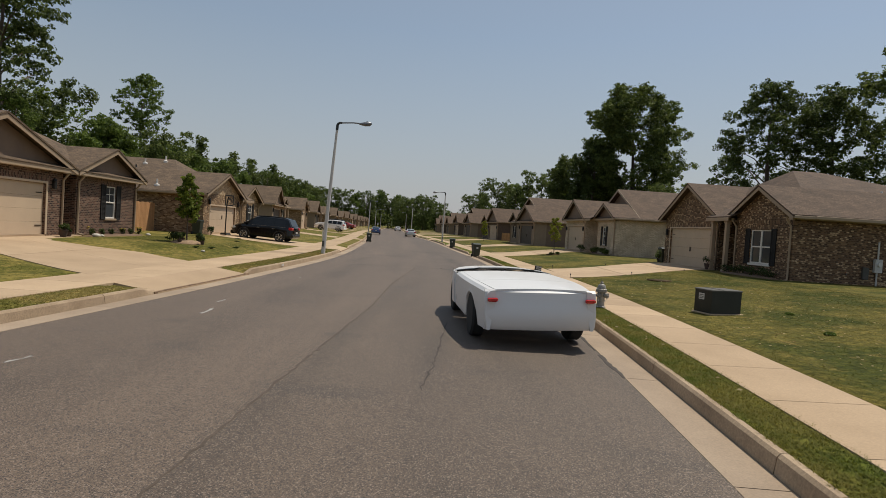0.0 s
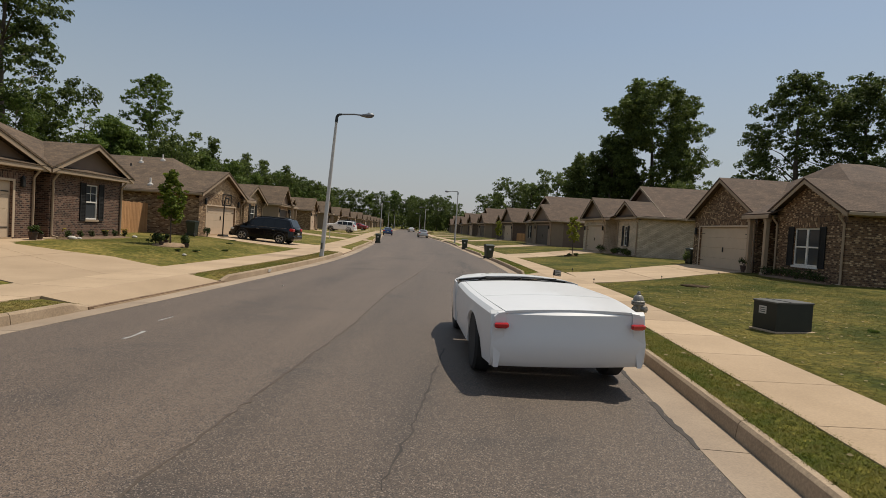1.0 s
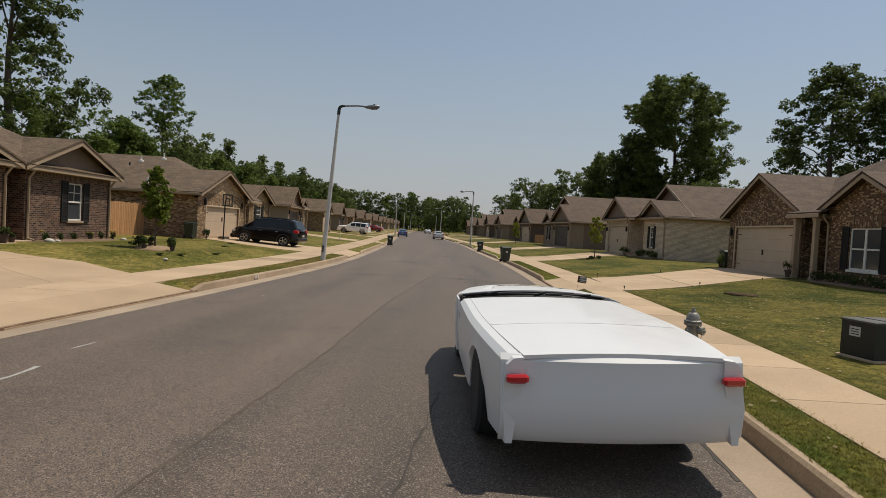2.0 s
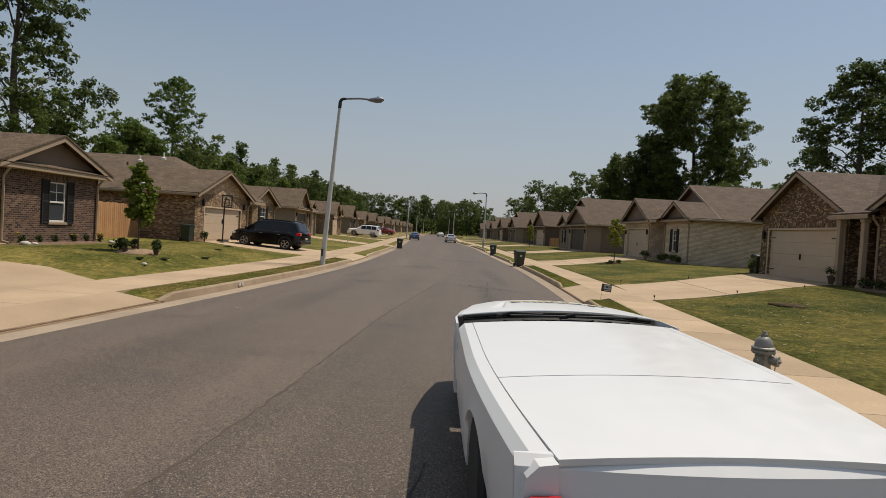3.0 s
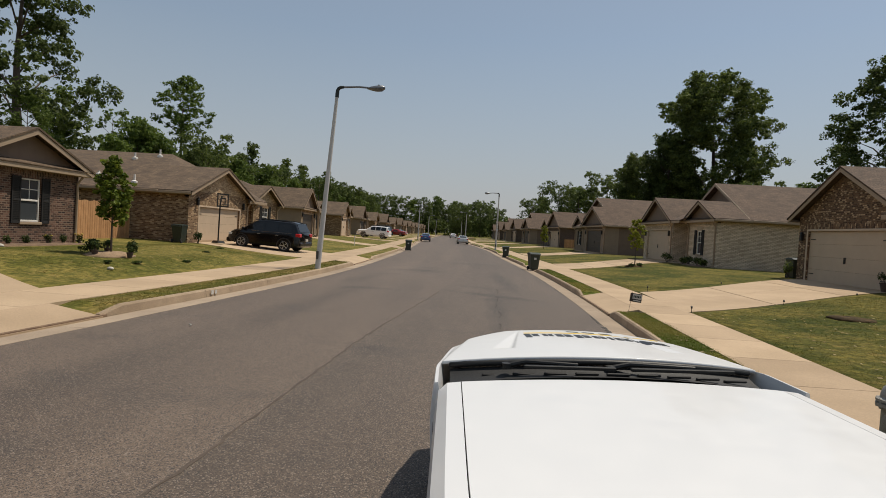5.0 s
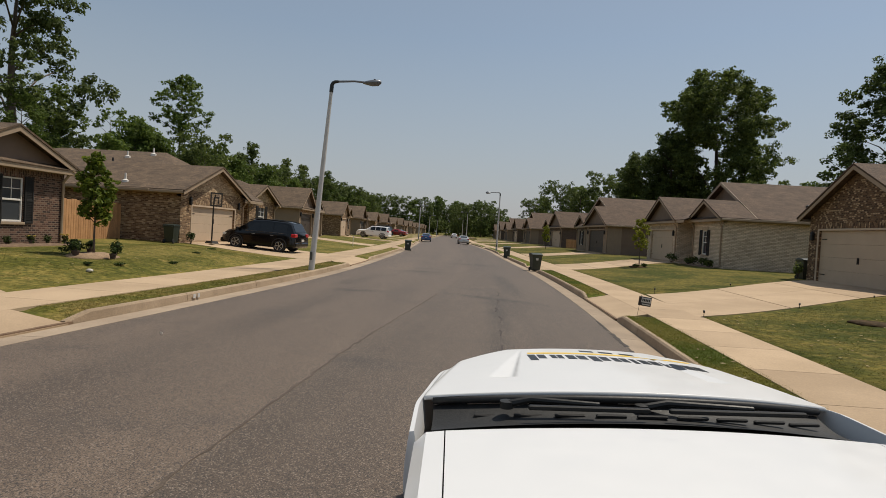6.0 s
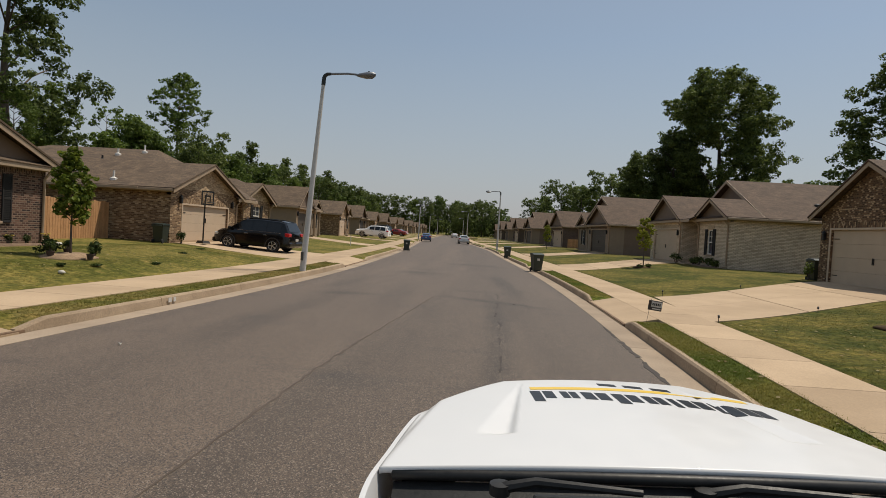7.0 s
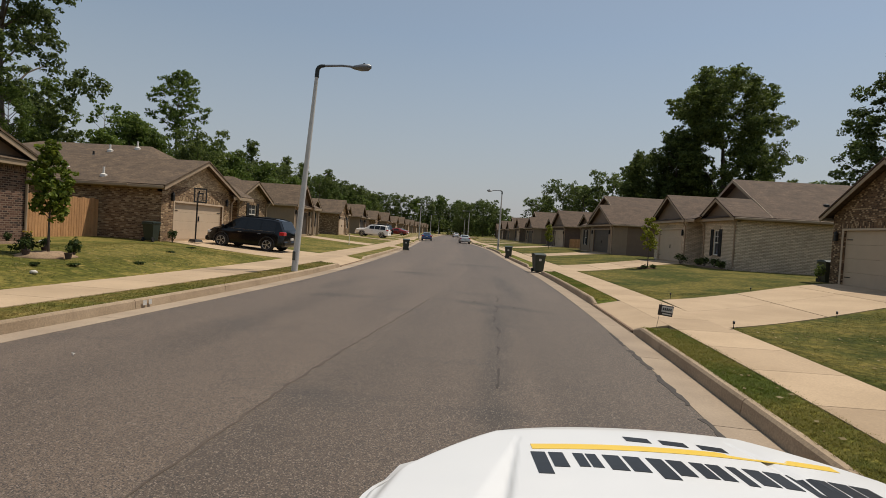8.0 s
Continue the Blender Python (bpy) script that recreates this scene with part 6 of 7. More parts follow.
mulch_bed("pale brown mulch bed round the young maple", -9.9, 25.75, 0.33, 0.6, 0.75, MULCH_TAN, 1, 0.09)
mulch_bed("ring of dark mulch round a young tree", 9.55, 43.5, 0.32, 0.55, 0.55, SOIL, 2)
mulch_bed("patch of bare brown soil in the lawn", 8.95, 23.35, 0.3, 0.5, 0.5, SOIL, 3, 0.012)
mulch_bed("planting bed along the red-brown brick wall", -13.75, 27.6, 0.5, 0.4, 2.4, MULCH, 4)
mulch_bed("dark planting bed along the tumbled-brick wall", 14.2, 26.6, 0.45, 0.45, 2.2, MULCH, 5)
mulch_bed("planting bed along the pale brick wall", 13.8, 46.2, 0.5, 0.4, 2.0, MULCH, 6)


def shrub(label, x, y, z, w, h, mat, seed, leaf=0.09, pot=None, category="shrub", flowers=0):
    rng = np.random.default_rng(seed)
    z = ground_at(x, y) + (0.02 if pot else 0.0)
    root = thing("shrub" if not pot else "potted_plant", label, category, pose(x, y, z), "planting")
    zb = 0.0
    if pot:
        r = pot
        part("pot", Shape().lathe([(r * 0.7, 0.0), (r, r * 1.5), (r * 1.08, r * 1.52), (r * 1.08, r * 1.75), (r * 0.9, r * 1.75), (r * 0.88, r * 1.6)], 18), POT, root, smooth=True)
        zb = r * 1.6
    s = Shape()
    blobs = []
    for k in range(7):
        a = k * 2.4
        q = w * 0.28 * (0.3 + rng.random())
        c = (math.cos(a) * q, math.sin(a) * q, zb + h * (0.35 + 0.4 * rng.random()))
        blobs.append((c, (w * 0.25, w * 0.25, h * 0.26)))
        s.tube([(0, 0, zb - 0.03), (c[0] * 0.6, c[1] * 0.6, c[2] * 0.6 + zb * 0.4), c], [0.012, 0.01, 0.005], 5)
    part("stems", s, BARK, root)
    vs, fs = leaves(rng, blobs, leaf, 34.0 / (w * 0.25) ** 2)
    crown_part(vs, fs, mat, root, "leaves")
    if flowers:
        fb = [((rng.normal() * w * 0.25, rng.normal() * w * 0.25, zb + h * (0.75 + 0.3 * rng.random())), (0.05, 0.05, 0.04)) for k in range(flowers)]
        for bl in fb:
            s = Shape().lathe([(0.004, -0.05), (0.012, -0.01), (0.05, 0.0), (0.045, 0.02), (0.015, 0.03), (0.0, 0.03)], 9, bl[0])
            part("bloom", s, FLOWER, root, "yellow bloom", smooth=True)
    return root


shrub("spreading green plant in the maple's bed", -10.35, 25.6, 0.33, 0.62, 0.46, LEAF_SHRUB, 1)
shrub("small dark potted plant by the maple", -9.95, 25.2, 0.33, 0.28, 0.3, LEAF_SHRUB, 2, 0.06, 0.09)
shrub("small dark potted plant by the maple", -10.2, 26.1, 0.33, 0.28, 0.3, LEAF_SHRUB, 3, 0.06, 0.09)
shrub("upright green plant beside the maple", -9.6, 26.3, 0.33, 0.3, 0.55, LEAF_SHRUB, 4, 0.08)
shrub("small dark potted plant on the lawn", -9.2, 25.6, 0.31, 0.22, 0.2, LEAF_SHRUB, 5, 0.05, 0.085)
for k, (x, y) in enumerate(((9.3, 43.3), (9.75, 43.25))):
    shrub("small dark plant in the mulch ring", x, y, 0.3, 0.36, 0.26, LEAF_DARK, 80 + k, 0.06)
for k, (x, y, w) in enumerate(((-8.3, 27.0, 0.3), (-8.6, 25.0, 0.34), (-9.3, 30.3, 0.3), (-10.2, 33.2, 0.32), (-8.9, 24.2, 0.24))):
    shrub("low dark weed tuft in the lawn", x, y, 0.3, w, 0.06, LEAF_SHRUB, 90 + k, 0.05, category="weed")
for k, (y, f) in enumerate(((25.9, 3), (26.7, 0), (27.4, 0), (28.3, 5), (29.0, 0), (29.8, 4))):
    shrub("small flowering plant along the brick wall" if f else "small plant along the brick wall", -13.8, y, 0.5, 0.26, 0.36, LEAF_SHRUB, 10 + k, 0.05, flowers=f)
for k, (x, y, w, h) in enumerate(((14.2, 25.2, 0.8, 0.5), (14.2, 25.9, 0.8, 0.6), (14.2, 26.7, 0.8, 0.55), (14.2, 27.5, 0.8, 0.6), (14.2, 28.2, 0.7, 0.55))):
    shrub("low dark shrub under the front window", x, y, 0.45, w, h * 0.85, LEAF_SHRUB, 20 + k, 0.07)
shrub("clipped dark shrub in a pot beside the garage door", 14.25, 30.2, 0.49, 0.5, 0.5, LEAF_SHRUB, 31, 0.06, 0.17)
shrub("dark shrub at the garage corner", 14.5, 36.75, 0.45, 0.45, 0.75, LEAF_DARK, 32)
for k, (x, y, w, h) in enumerate(((13.8, 44.6, 0.5, 0.5), (13.8, 45.6, 0.6, 0.6), (13.8, 47.0, 0.6, 0.6), (13.8, 48.0, 0.5, 0.5), (13.3, 49.6, 0.8, 0.7))):
    shrub("low dark shrub along the pale brick wall", x, y, 0.53, w, h, LEAF_DARK, 40 + k, 0.1)
shrub("potted plant beside the garage door", -13.75, 24.0, 0.6, 0.4, 0.28, LEAF_SHRUB, 51, 0.07, 0.15)
shrub("small pale planter by the entry", -13.8, 24.42, 0.6, 0.2, 0.16, LEAF_SHRUB, 52, 0.05, 0.1)
shrub("bushy plant by the hoop", -12.9, 36.7, 0.5, 0.4, 0.6, LEAF_SHRUB, 53, 0.09)
for k, (x, y, z, r) in enumerate(((-8.4, 23.6, 0.185, 0.08), (-13.5, 25.7, 0.52, 0.16), (-13.5, 26.1, 0.52, 0.11), (-13.4, 29.9, 0.52, 0.12))):
    rng = np.random.default_rng(60 + k)
    rings = []
    for f, h in ((0.8, 0.0), (1.05, 0.25), (0.9, 0.6), (0.45, 0.85)):
        rings.append([(r * f * math.cos(a) * (0.85 + 0.3 * rng.random()), r * f * 0.8 * math.sin(a) * (0.85 + 0.3 * rng.random()), r * h) for a in [2 * math.pi * i / 9 for i in range(9)]])
    ob = part("rock", Shape().loft(rings), ROCK, smooth="all")
    ob.matrix_world = pose(x, y, ground_at(x, y))
    tagged(ob, "pale rounded rock lying on the lawn", "rock", "garden rocks")


# ---- grass blades near the road ----
def blades(name, label, n, place, mat, h=(0.025, 0.06), seed=1):
    rng = np.random.default_rng(seed)
    vs, fs = [], []
    for i in range(n):
        x, y, z = place(rng)
        for k in range(3):
            a = rng.random() * 6.283
            hh = h[0] + (h[1] - h[0]) * rng.random() ** 1.6
            w = 0.004 + 0.004 * rng.random()
            lean = hh * (0.7 + 1.2 * rng.random())
            lx, ly = math.cos(a) * lean, math.sin(a) * lean
            ox, oy = rng.normal() * 0.012, rng.normal() * 0.012
            c, sn = math.cos(a + 1.57) * w, math.sin(a + 1.57) * w
            b = len(vs)
            vs += [(x + ox - c, y + oy - sn, z - 0.005), (x + ox + c, y + oy + sn, z - 0.005), (x + ox + lx, y + oy + ly, z + hh * 0.75)]
            fs.append((b, b + 1, b + 2))
    me = bpy.data.meshes.new(name)
    me.from_pydata(vs, [], fs)
    me.materials.append(mat)
    return tagged(new(name, me), label, "grass", kind="stuff")


def on_drive(x, y):
    """Whether a spot lies on one of the two near driveways."""
    if x > 0:
        t = (x - 5.3) / 9.6
        return 23.2 + t * 7.0 < y < 28.5 + t * 8.0
    t = (-7.6 - x) / 6.7
    return 14.9 + t * 4.0 < y < 20.7 + t * 4.5


def spot(side, o0, o1, y0, y1, z=None):
    def place(rng):
        while True:
            y = y0 + (y1 - y0) * rng.random()
            o = o0 + (o1 - o0) * rng.random()
            x = edge(side, y, o)
            if o < 2 and any(a - 0.05 < y < b + 0.05 for a, b in DROPS[side]):
                continue
            if o > 2.5 and on_drive(x, y):
                continue
            return x, y, (ground_z(side, y, o) if z is None else verge_z(side, y))
    return place


blades("verge_grass", "green grass blades on the verge", 20000, spot(1, KB + 0.02, 1.16, 4, 23.4, 0.146), BLADE_GREEN, (0.018, 0.045), 1)
blades("lawn_grass", "short green and dry grass blades on the lawn", 46000, spot(1, 2.27, 10.5, 6, 31), BLADE, (0.012, 0.03), 2)
blades("verge_grass", "green grass blades on the verge", 9000, spot(-1, KB + 0.03, 1.37, 8, 35, 0.146), BLADE_DRY, (0.015, 0.045), 3)
blades("lawn_grass", "short green and dry grass blades on the lawn", 16000, spot(-1, 2.82, 8.5, 10, 35), BLADE, (0.01, 0.028), 4)
blades("verge_grass", "green grass blades on the verge", 5000, spot(1, KB + 0.03, 1.13, 27.3, 38.6, 0.146), BLADE_GREEN, (0.015, 0.045), 5)



def fallen_leaves(label, n, place, mat, seed):
    """Small dry leaves and clippings lying in the grass."""
    rng = np.random.default_rng(seed)
    vs, fs = [], []
    for i in range(n):
        x, y, z = place(rng)
        a, r = rng.random() * 6.28, 0.018 + 0.024 * rng.random()
        c, q = math.cos(a) * r, math.sin(a) * r
        b = len(vs)
        vs += [(x - c, y - q, z + 0.02), (x - q * 0.6, y + c * 0.6, z + 0.03), (x + c, y + q, z + 0.022), (x + q * 0.6, y - c * 0.6, z + 0.016)]
        fs.append((b, b + 1, b + 2, b + 3))
    me = bpy.data.meshes.new("fallen_leaves")
    me.from_pydata(vs, [], fs)
    me.materials.append(mat)
    return tagged(new("fallen_leaves", me), label, "leaves", kind="stuff")


fallen_leaves("pale dry leaves scattered over the mown lawn", 420, spot(1, 2.5, 7.5, 9, 24), DRY_LEAF, 7)
fallen_leaves("pale dry leaves scattered over the mown lawn", 160, spot(-1, 3.0, 7.0, 20, 34), DRY_LEAF, 8)
fallen_leaves("pale dry leaves caught in the verge", 60, spot(1, KB + 0.05, 1.1, 8, 23), DRY_LEAF, 9)

# ---- marks on the asphalt ----
def road_z(x, y):
    a, b = edge(-1, y, 0), edge(1, y, 0)
    c = abs((x - (a + b) / 2) / ((b - a) / 2))
    return float(np.interp(c, [0, 0.5, 1], [0.035, 0.025, 0.0])) + 0.004


def seam(label, pts, w, mat, seed=1, jag=0.006):
    """A thin ragged strip lying on the road, through the points."""
    rng = np.random.default_rng(seed)
    line = []
    for (x0, y0), (x1, y1) in zip(pts[:-1], pts[1:]):
        n = max(2, int(math.hypot(x1 - x0, y1 - y0) / 0.12))
        line += [(x0 + (x1 - x0) * k / n + rng.normal() * jag, y0 + (y1 - y0) * k / n + rng.normal() * jag) for k in range(n)]
    rings = []
    for i, (x, y) in enumerate(line):
        p, q = line[max(i - 1, 0)], line[min(i + 1, len(line) - 1)]
        d = math.hypot(q[0] - p[0], q[1] - p[1])
        nx, ny = -(q[1] - p[1]) / d, (q[0] - p[0]) / d
        ww = w * (0.25 + 0.9 * rng.random()) / 2
        ring = [(x - nx * ww, y - ny * ww), (x + nx * ww, y + ny * ww)]
        rings.append([(*ring[0], road_z(*ring[0]) - 0.012), (*ring[1], road_z(*ring[1]) - 0.012), (*ring[1], road_z(*ring[1])), (*ring[0], road_z(*ring[0]))])
    return tagged(part("road_mark", Shape().loft(rings), mat), label, "road mark", "marks on the road", "structure")


seam("thin ragged paving joint along the asphalt", [(joint_x(y), y) for y in (2, 5, 7.4, 9, 10.7, 12, 13.5, 16, 18, 20, 23, 26)], 0.03, JOINT, 1, 0.011)
for k in range(9):
    y = 9.0 + 1.6 * k
    seam("crumbled dark asphalt edge along the gutter", [(edge(1, y + q, -0.02), y + q) for q in (0, 0.5, 1.0, 1.45 - 0.07 * (k % 3))], 0.085, SEAL, 50 + k, 0.012)
seam("dark crack in the asphalt", [(0.75, 13.5), (0.82, 14.6), (0.8, 15.6)], 0.035, SEAL, 2)
seam("dark crack in the asphalt", [(0.98, 18.6), (1.04, 19.6)], 0.03, SEAL, 12)
for k, (x, y, n) in enumerate(((1.02, 20.3, 0.7), (1.06, 21.6, 1.1), (1.02, 23.2, 0.8), (1.1, 24.6, 1.0), (1.16, 26.4, 1.3), (0.6, 26.0, 0.1), (1.5, 25.4, 0.1))):
    seam("thin dark broken crack in the wheel track", [(x, y), (x + 0.05, y + n / 2), (x - 0.01, y + n)], 0.03, SEAL, 30 + k)
seam("faded pale paint scrape on the asphalt", [(-3.98, 11.8), (-3.95, 12.05), (-3.99, 12.5)], 0.05, PAINT_MARK, 4)
seam("faded pale paint scrape on the asphalt", [(-4.62, 8.15), (-4.56, 8.35), (-4.55, 8.6)], 0.04, PAINT_MARK, 6)
seam("faded pale paint scrape on the asphalt", [(-4.2, 13.2), (-4.15, 13.75)], 0.03, PAINT_MARK, 5)
seam("dark ragged crack in the near lane", [(-0.24, 7.9), (-0.14, 8.7), (-0.05, 9.4), (0.0, 9.9), (0.1, 11.0), (0.24, 12.4)], 0.022, SEAL, 21, 0.014)
seam("short dark crack in the asphalt", [(1.9, 17.2), (2.2, 17.25)], 0.05, SEAL, 9)


def scrap(name, label, category, x, y, size, mat, seed, n=9):
    """A small heap of curled scraps lying on the road."""
    rng = np.random.default_rng(seed)
    s = Shape()
    for k in range(n):
        a, q = rng.random() * 6.28, size * 0.4 * rng.random()
        c = Vector((math.cos(a) * q, math.sin(a) * q, size * 0.12 * (1 + k % 3)))
        u = Vector((math.cos(a * 3), math.sin(a * 3), 0.5 * rng.normal())).normalized() * size * 0.32
        w = u.cross(Vector((0.2, 0.1, 1))).normalized() * size * 0.13
        s.tube([c - u, c + Vector((0, 0, size * 0.1)), c + u], [w.length * 0.3, w.length, w.length * 0.15], 6)
    ob = part(name, s, mat)
    ob.matrix_world = pose(x, y, road_z(x, y))
    return tagged(ob, label, category)


scrap("litter", "white paper scrap on the asphalt", "litter", -3.73, 18.57, 0.07, STICKER, 4, 3)
post_root = thing("marker_post", "thin pale utility marker post standing in the lawn", "marker post", pose(-9.38, 55.0, 0.24))
part("post", Shape().tube([(0, 0, -0.1), (0, 0, 0.72)], 0.028, 8), FRAME, post_root)
part("cap", Shape().lathe([(0.034, 0.72), (0.034, 0.78), (0.0, 0.80)], 8), TRIM, post_root)
for k, (x, y, w) in enumerate(((7.3, 12.2, 0.2), (8.2, 14.7, 0.16))):
    shrub("low broad-leaved weed in the lawn", x, y, lot_z(x - edge(1, y, 0)), w, 0.05, LEAF_MID, 70 + k, 0.06, category="weed")

mark = part("kerb_mark", Shape().box(-0.006, 0.0, 0.0, 0.0, 0.10, 0.085).box(-0.006, 0.16, 0.0, 0.0, 0.24, 0.085), STICKER)
mark.matrix_world = pose(edge(-1, 22.1, 0.428), 22.1, 0.035, 0, 0, -3)
tagged(mark, "two small white paint bars on the kerb face", "kerb mark", kind="structure")


# ---- the white car ----
def hood_half(y):
    """Half width of the bonnet at y ahead."""
    return 0.946 - 0.239 * min(max((y - 1.5) / 1.4, 0), 1) ** 1.5


def hood_z(x, y):
    """Height of the bonnet's skin at x across and y ahead."""
    f = min(max((y - 1.5) / 1.4, 0), 1)
    z = 1.008 - 0.066 * f ** 1.7 - 0.074 * (x / 0.9) ** 2 - 0.30 * max(f - 0.86, 0)
    k = min(max((abs(x) - (0.955 - 0.335 * f)) / 0.05, 0), 1)      # shoulder crease
    z -= 0.024 * (3 * k * k - 2 * k ** 3)
    t = (y - 1.86) / 0.82                                          # tapering scoop on either side
    if 0 < t < 1:
        lo, hi = 0.49 - 0.135 * t, 0.615 - 0.264 * t
        u = (abs(x) - lo) / (hi - lo)
        near = 0.07 * u
        if -0.12 < u < 1:
            wall = min((u + 0.12) / 0.24, 1)
            z -= 0.03 * (1 - t) ** 0.7 * min(max((t + 0.07 - near) / 0.07, 0), 1) * wall * (1 - max(u, 0)) ** 0.9
    return z


def rear_y(x):
    return 1.668 - 0.15 * max(0.0, 1 - (x / 0.9) ** 2)


def front_y(x):
    return 2.846 - 0.64 * (abs(x) / 0.9) ** 2.6


def skin(nu, nv, x_of, y_of, lift=0.0, depth=0.02):
    """A patch that lies on the bonnet: u across, v ahead, both 0 to 1."""
    s = Shape()
    top = []
    for j in range(nv + 1):
        for i in range(nu + 1):
            y = y_of(i / nu, j / nv)
            x = x_of(i / nu, j / nv, y)
            top.append((x, y, hood_z(x, y) + lift))
    low = [(x, y, z - depth) for x, y, z in top]
    n = len(top)
    fs = []
    q = nu + 1
    for j in range(nv):
        for i in range(nu):
            a = j * q + i
            fs += [(a, a + 1, a + q + 1, a + q), (n + a, n + a + q, n + a + q + 1, n + a + 1)]
    for i in range(nu):
        fs += [(i, n + i, n + i + 1, i + 1), (nv * q + i, nv * q + i + 1, n + nv * q + i + 1, n + nv * q + i)]
    for j in range(nv):
        a, b = j * q, (j + 1) * q
        fs += [(a, b, n + b, n + a), (a + nu, n + a + nu, n + b + nu, b + nu)]
    return s.add(top + low, fs)


ROLL = Matrix.Translation((0, 0, 1)) @ pose(0, 0, 0, 0, -1.86, 0) @ Matrix.Translation((0, 0, -1))
car = thing("car", "low white car with black and yellow lettering bars on its bonnet", "car", pose(1.40, 12.02, 0.0, 0, 0, 2.93) @ ROLL)


def hx(u, v, y):
    return (2 * u - 1) * (hood_half(y) - 0.01)


def hy(u, v):
    x = (2 * u - 1) * 0.86
    return rear_y(x) + (front_y(x) - rear_y(x)) * v


part("bonnet", skin(150, 100, hx, hy), CAR_WHITE, car, "glossy white bonnet with pressed ridges", smooth="all")
for sd in (-1, 1):
    rings = []
    for y in np.linspace(1.2, 2.66, 24):
        y = float(y)
        inn = hood_half(y) - 0.004
        zi = hood_z(inn, max(y, 1.5)) - 0.005 - 0.05 * max(y - 2.25, 0)
        if y > front_y(inn):
            inn = max(0.3, inn - 0.5 * (y - front_y(inn)))
        out = hood_half(y) + 0.03
        arch = 0.40 + 0.34 * math.sqrt(max(0.0, 1 - ((y - 2.05) / 0.44) ** 2)) if abs(y - 2.05) < 0.44 else 0.32
        rings.append([(sd * inn, y, zi), (sd * (inn + 0.018), y, zi - 0.003), (sd * (out - 0.01), y, zi - 0.04), (sd * out, y, zi - 0.12), (sd * (out + 0.004), y, max(arch + 0.02, 0.72)), (sd * (out - 0.01), y, arch), (sd * (out - 0.05), y, arch), (sd * (inn - 0.02), y, zi - 0.12)])
    part("wing", Shape().loft(rings), CAR_WHITE, car, "white front wing", smooth=True)
    part("headlight", Shape().box(sd * 0.50, 2.44, 0.66, sd * 0.72, 2.56, 0.78, 0.03), LAMP_CLEAR, car)
    wl = wheel(car, 0, 0, 0.36)
    for ob in (wl, *wl.children):
        ob.data.transform(ROLL.inverted() @ Matrix.Translation((sd * 0.78, 2.05, 0.02)) @ Matrix.Rotation(radians(90), 4, "Z"))
rings = []
for z, d in ((0.28, -0.05), (0.4, 0.0), (0.6, 0.01), (0.76, 0.0), (0.83, -0.05)):
    rings.append([(x, front_y(x) + d, z) for x in np.linspace(-0.80, 0.80, 15)] + [(x, front_y(x) + d - 0.12, z) for x in np.linspace(0.80, -0.80, 15)])
part("front_bumper", Shape().loft(rings), CAR_WHITE, car, smooth=True)
part("grille", Shape().box(-0.4, 2.70, 0.5, 0.4, 2.87, 0.7, 0.02), BLACK, car)
# cowl and wipers behind the bonnet, and the painted bulkhead below them
rings = []
for k in np.linspace(0, 1, 9):
    rings.append([(x, rear_y(x) - 0.012 - (0.34 - 0.09 * (1 - (x / 0.9) ** 2)) * k, 0.957 - 0.074 * (x / 0.9) ** 2 - 0.03 * math.sin(math.pi * k)) for x in np.linspace(-0.88, 0.88, 25)])
s = Shape().loft(rings, caps=False, closed=False)
s.loft([[(x, y, z - 0.03) for x, y, z in r] for r in rings], caps=False, closed=False)
part("cowl_panel", s, COWL, car, "black plastic cowl below the windscreen", smooth="all")
for k in range(9):
    x = -0.7 + 0.17 * k
    part("cowl_vent", Shape().box(x, rear_y(x) - 0.12, 0.930 - 0.074 * (x / 0.9) ** 2, x + 0.13, rear_y(x) - 0.105, 0.945 - 0.074 * (x / 0.9) ** 2, 0.004), BLACK, car)
part("seal_strip", Shape().tube([(x, rear_y(x) - 0.016, 0.980 - 0.074 * (x / 0.9) ** 2) for x in np.linspace(-0.88, 0.88, 21)], 0.017, 8), BLACK, car, "black rubber seal", smooth="all")
for x0, x1 in ((-0.56, 0.02), (0.02, 0.66)):
    s = Shape().tube([(x0, 1.47, 0.955), (x0 + 0.1, 1.45, 0.985), (x1 - 0.2, 1.40, 0.985)], [0.018, 0.014, 0.01], 8)
    s.lathe([(0.03, 0.0), (0.03, 0.03), (0.0, 0.035)], 12, (x0, 1.47, 0.94))
    arm = part("wiper_arm", s, BLACK, car, smooth=True)
    part("blade", Shape().box(x0 + 0.08, 1.36, 0.965, x1, 1.38, 0.985, 0.004), BLACK, arm)


# added rear body, its form invented; a flat white deck replaces the cabin
def belt_z(y):
    """Height of the body's shoulder at y."""
    return 0.93 - 0.03 * max(0.0, (-0.2 - y) / 1.2) ** 2


def body_half(y):
    return 0.955 - 0.10 * max(0.0, (0.1 - y) / 1.5) ** 2


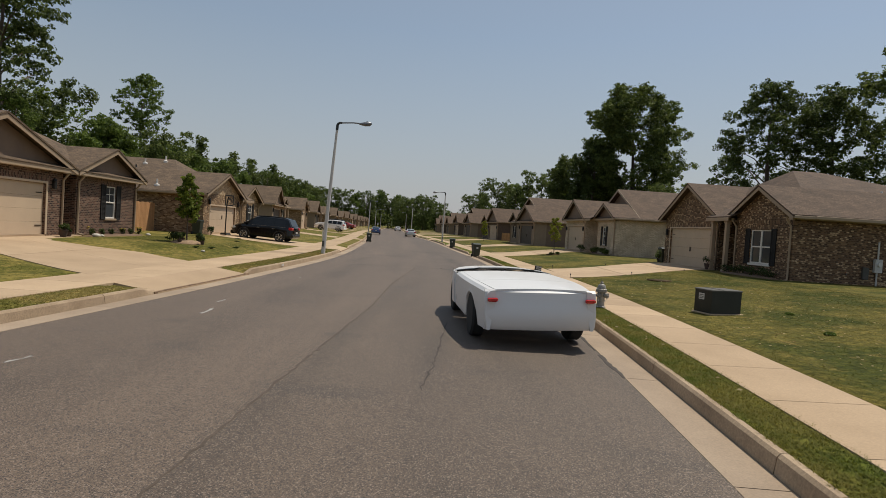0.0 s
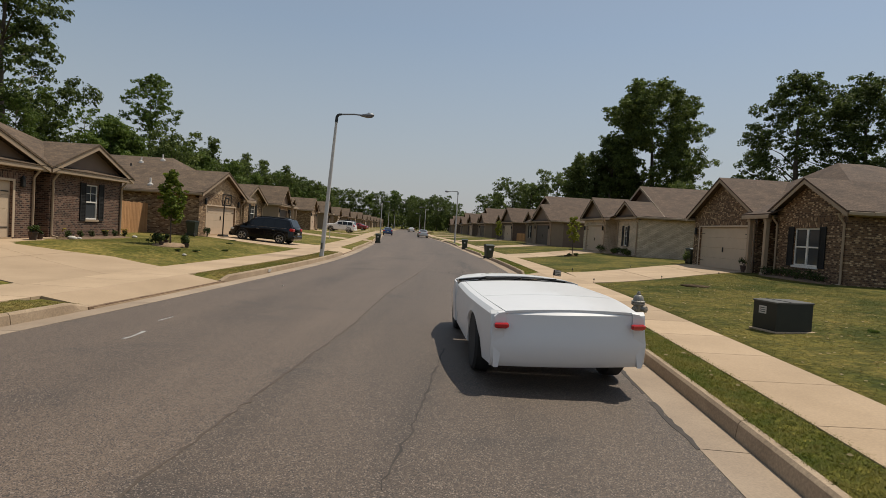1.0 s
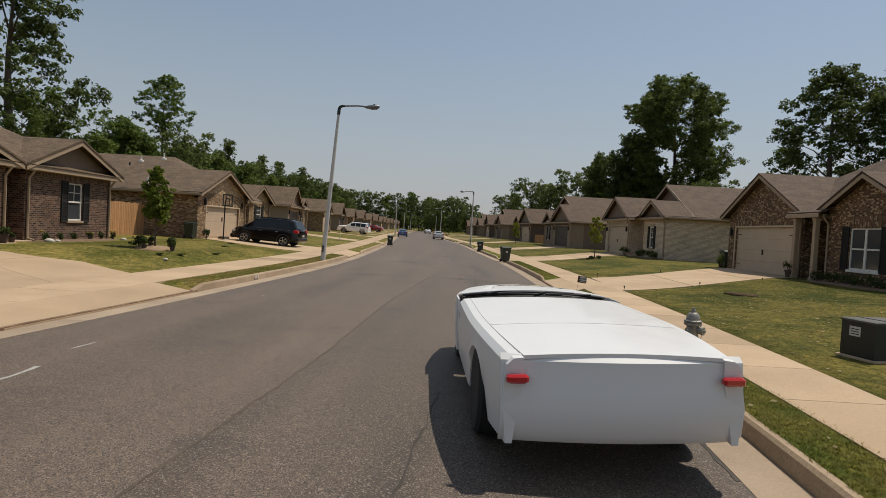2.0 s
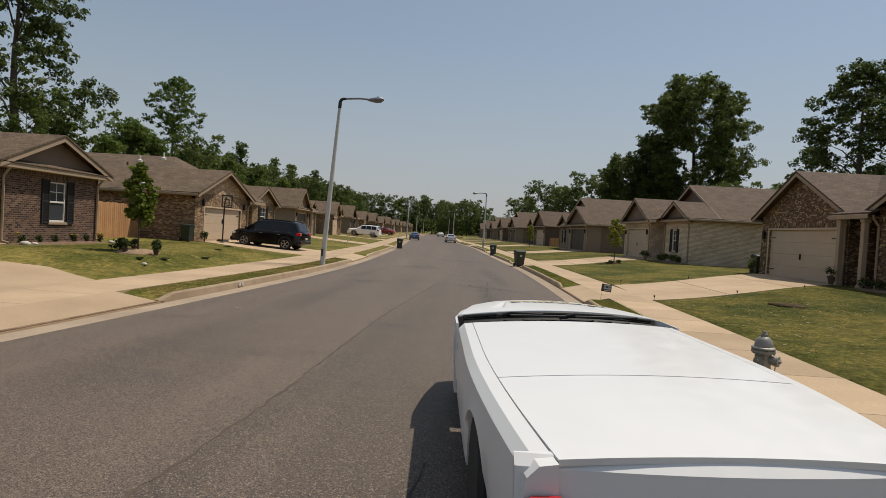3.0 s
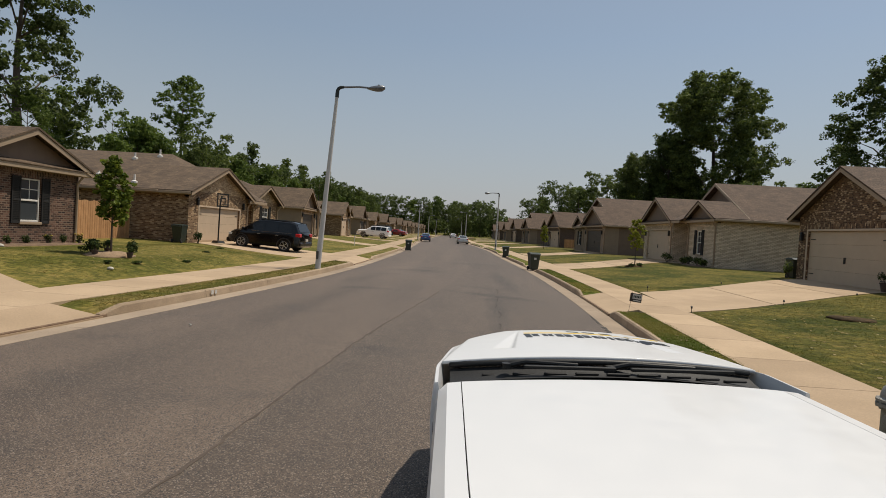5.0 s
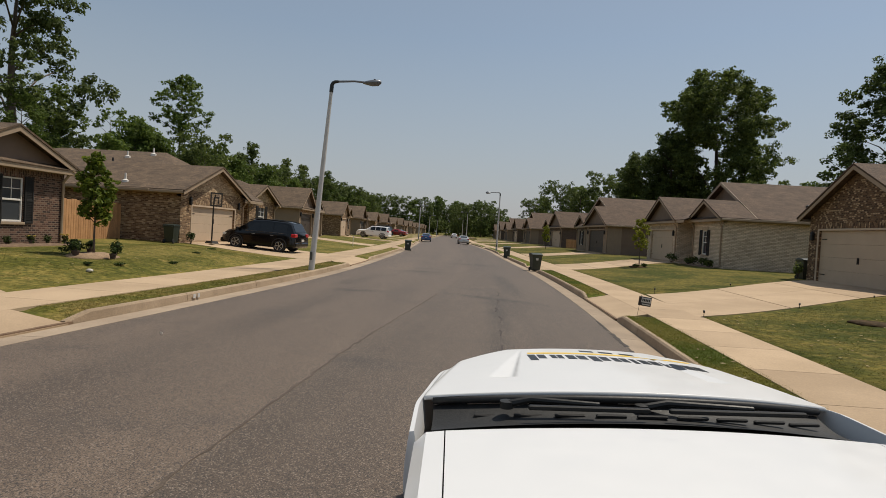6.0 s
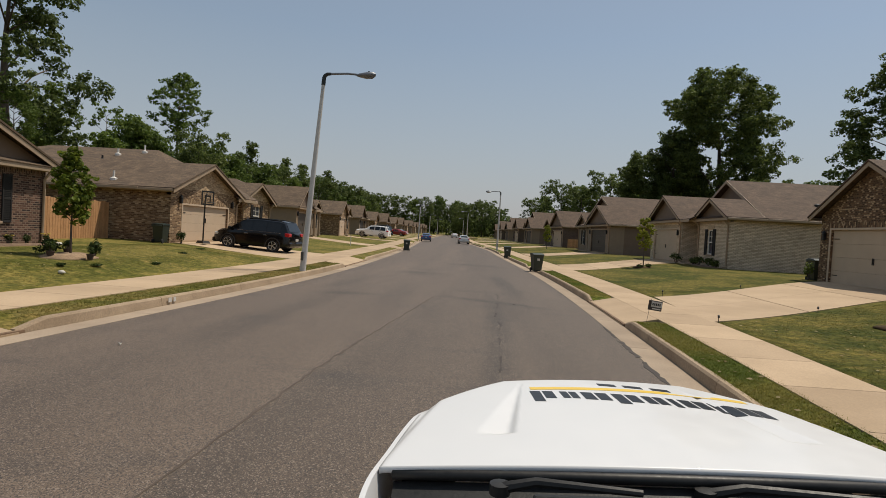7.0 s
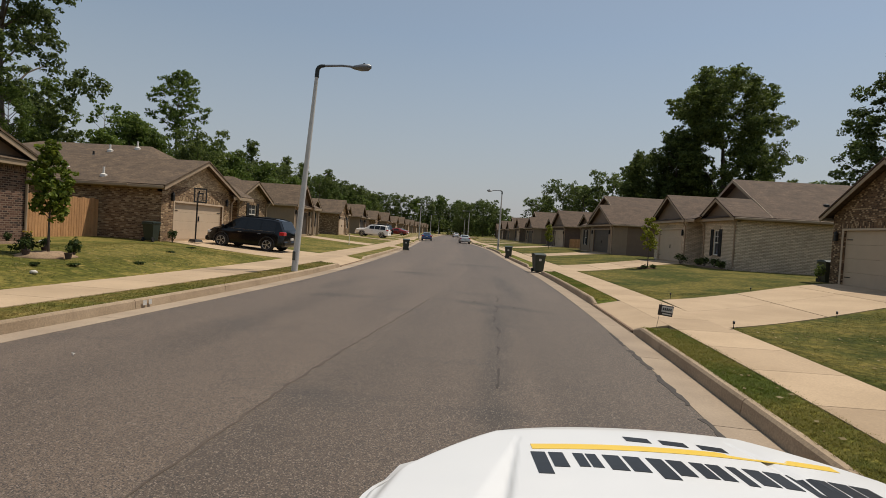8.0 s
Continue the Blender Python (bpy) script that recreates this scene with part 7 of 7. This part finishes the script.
for sd in (-1, 1):
    rings = []
    for y in np.linspace(1.19, -1.66, 44):
        y = float(y)
        w, z = body_half(y), belt_z(y)
        arch = 0.30 + 0.44 * math.sqrt(max(0.0, 1 - ((y + 0.72) / 0.44) ** 2))
        rings.append([(sd * (w - 0.13), y, z), (sd * (w - 0.06), y, z - 0.008), (sd * (w - 0.015), y, z - 0.05), (sd * w, y, z - 0.14), (sd * (w + 0.012), y, max(arch + 0.02, 0.6)), (sd * (w - 0.015), y, arch), (sd * (w - 0.06), y, arch), (sd * (w - 0.13), y, z - 0.14)])
    part("side_panel", Shape().loft(rings), CAR_WHITE, car, "white side panel", smooth=True)
    part("door_gap", Shape().box(sd * 0.957, 0.94, 0.42, sd * 0.9585, 0.948, 0.80), BLACK, car)
    wl = wheel(car, 0, 0, 0.36)
    for ob in (wl, *wl.children):
        ob.data.transform(ROLL.inverted() @ Matrix.Translation((sd * 0.80, -0.72, 0.02)) @ Matrix.Rotation(radians(90), 4, "Z"))
    part("tail_lamp", Shape().box(sd * 0.66, -1.725, 0.72, sd * 0.81, -1.66, 0.78, 0.015), LAMP_RED, car, "red tail lamp")


def cover(y0, y1, name, label):
    """A slightly crowned panel across the body from y0 to y1."""
    rings = []
    for y in np.linspace(y0, y1, 12):
        y = float(y)
        xs = [(2 * k / 16 - 1) * (body_half(y) - 0.135) for k in range(17)]
        top = [(x, y, belt_z(y) + 0.03 * (1 - (x / 0.83) ** 2)) for x in xs]
        rings.append(top + [(x, y, z - 0.025) for x, y, z in reversed(top)])
    part(name, Shape().loft(rings), CAR_WHITE, car, label, smooth=True)


cover(1.19, -0.62, "deck_cover", "added flat white deck in place of the cabin")
cover(-0.632, -1.64, "boot_lid", "white boot lid")
rings = []
for z, d in ((0.30, 0.05), (0.36, 0.0), (0.55, -0.03), (0.66, 0.0), (0.86, 0.02), (0.895, 0.06)):
    rings.append([(x, -1.70 + d + 0.07 * (x / 0.84) ** 2, z) for x in np.linspace(-0.84, 0.84, 15)] + [(x, -1.58 + d * 0.3, z) for x in np.linspace(0.84, -0.84, 15)])
part("rear_bumper", Shape().loft(rings), CAR_WHITE, car, smooth=True)


# lettering: plain bars in the word's place and colours
def decal(x0, x1, base, lean, v0, v1, mat):
    """A bar from x0 to x1, between depths v0 and v1 behind a leaning base line."""
    part("lettering_bar", skin(8, 3, lambda u, v, y: x0 + (x1 - x0) * u, lambda u, v: base + lean * (x0 + (x1 - x0) * u) - (v0 + (v1 - v0) * v), 0.0016, 0.001), mat, car)


decal(-0.335, 0.63, 2.512, -0.055, 0.0, 0.052, DECAL_YELLOW)
for x0, x1, n, d in ((-0.345, -0.245, 2, 0.19), (-0.215, -0.145, 2, 0.12), (-0.125, -0.015, 2, 0.13), (0.005, 0.11, 2, 0.17), (0.13, 0.215, 2, 0.13), (0.234, 0.262, 1, 0.15), (0.28, 0.385, 2, 0.13), (0.40, 0.62, 4, 0.16)):
    w = (x1 - x0) * 0.9 / n if n > 1 else x1 - x0
    for k in range(n):
        x = x0 + (x1 - x0 - w) * k / max(n - 1, 1)
        decal(x, x + w, 2.395, -0.165, 0.0, d if k == 0 else min(d, 0.13), DECAL_BLACK)
for x in (0.0, 0.115, 0.235):
    decal(x, x + 0.08, 2.618, -0.22, 0.0, 0.05, DECAL_BLACK)
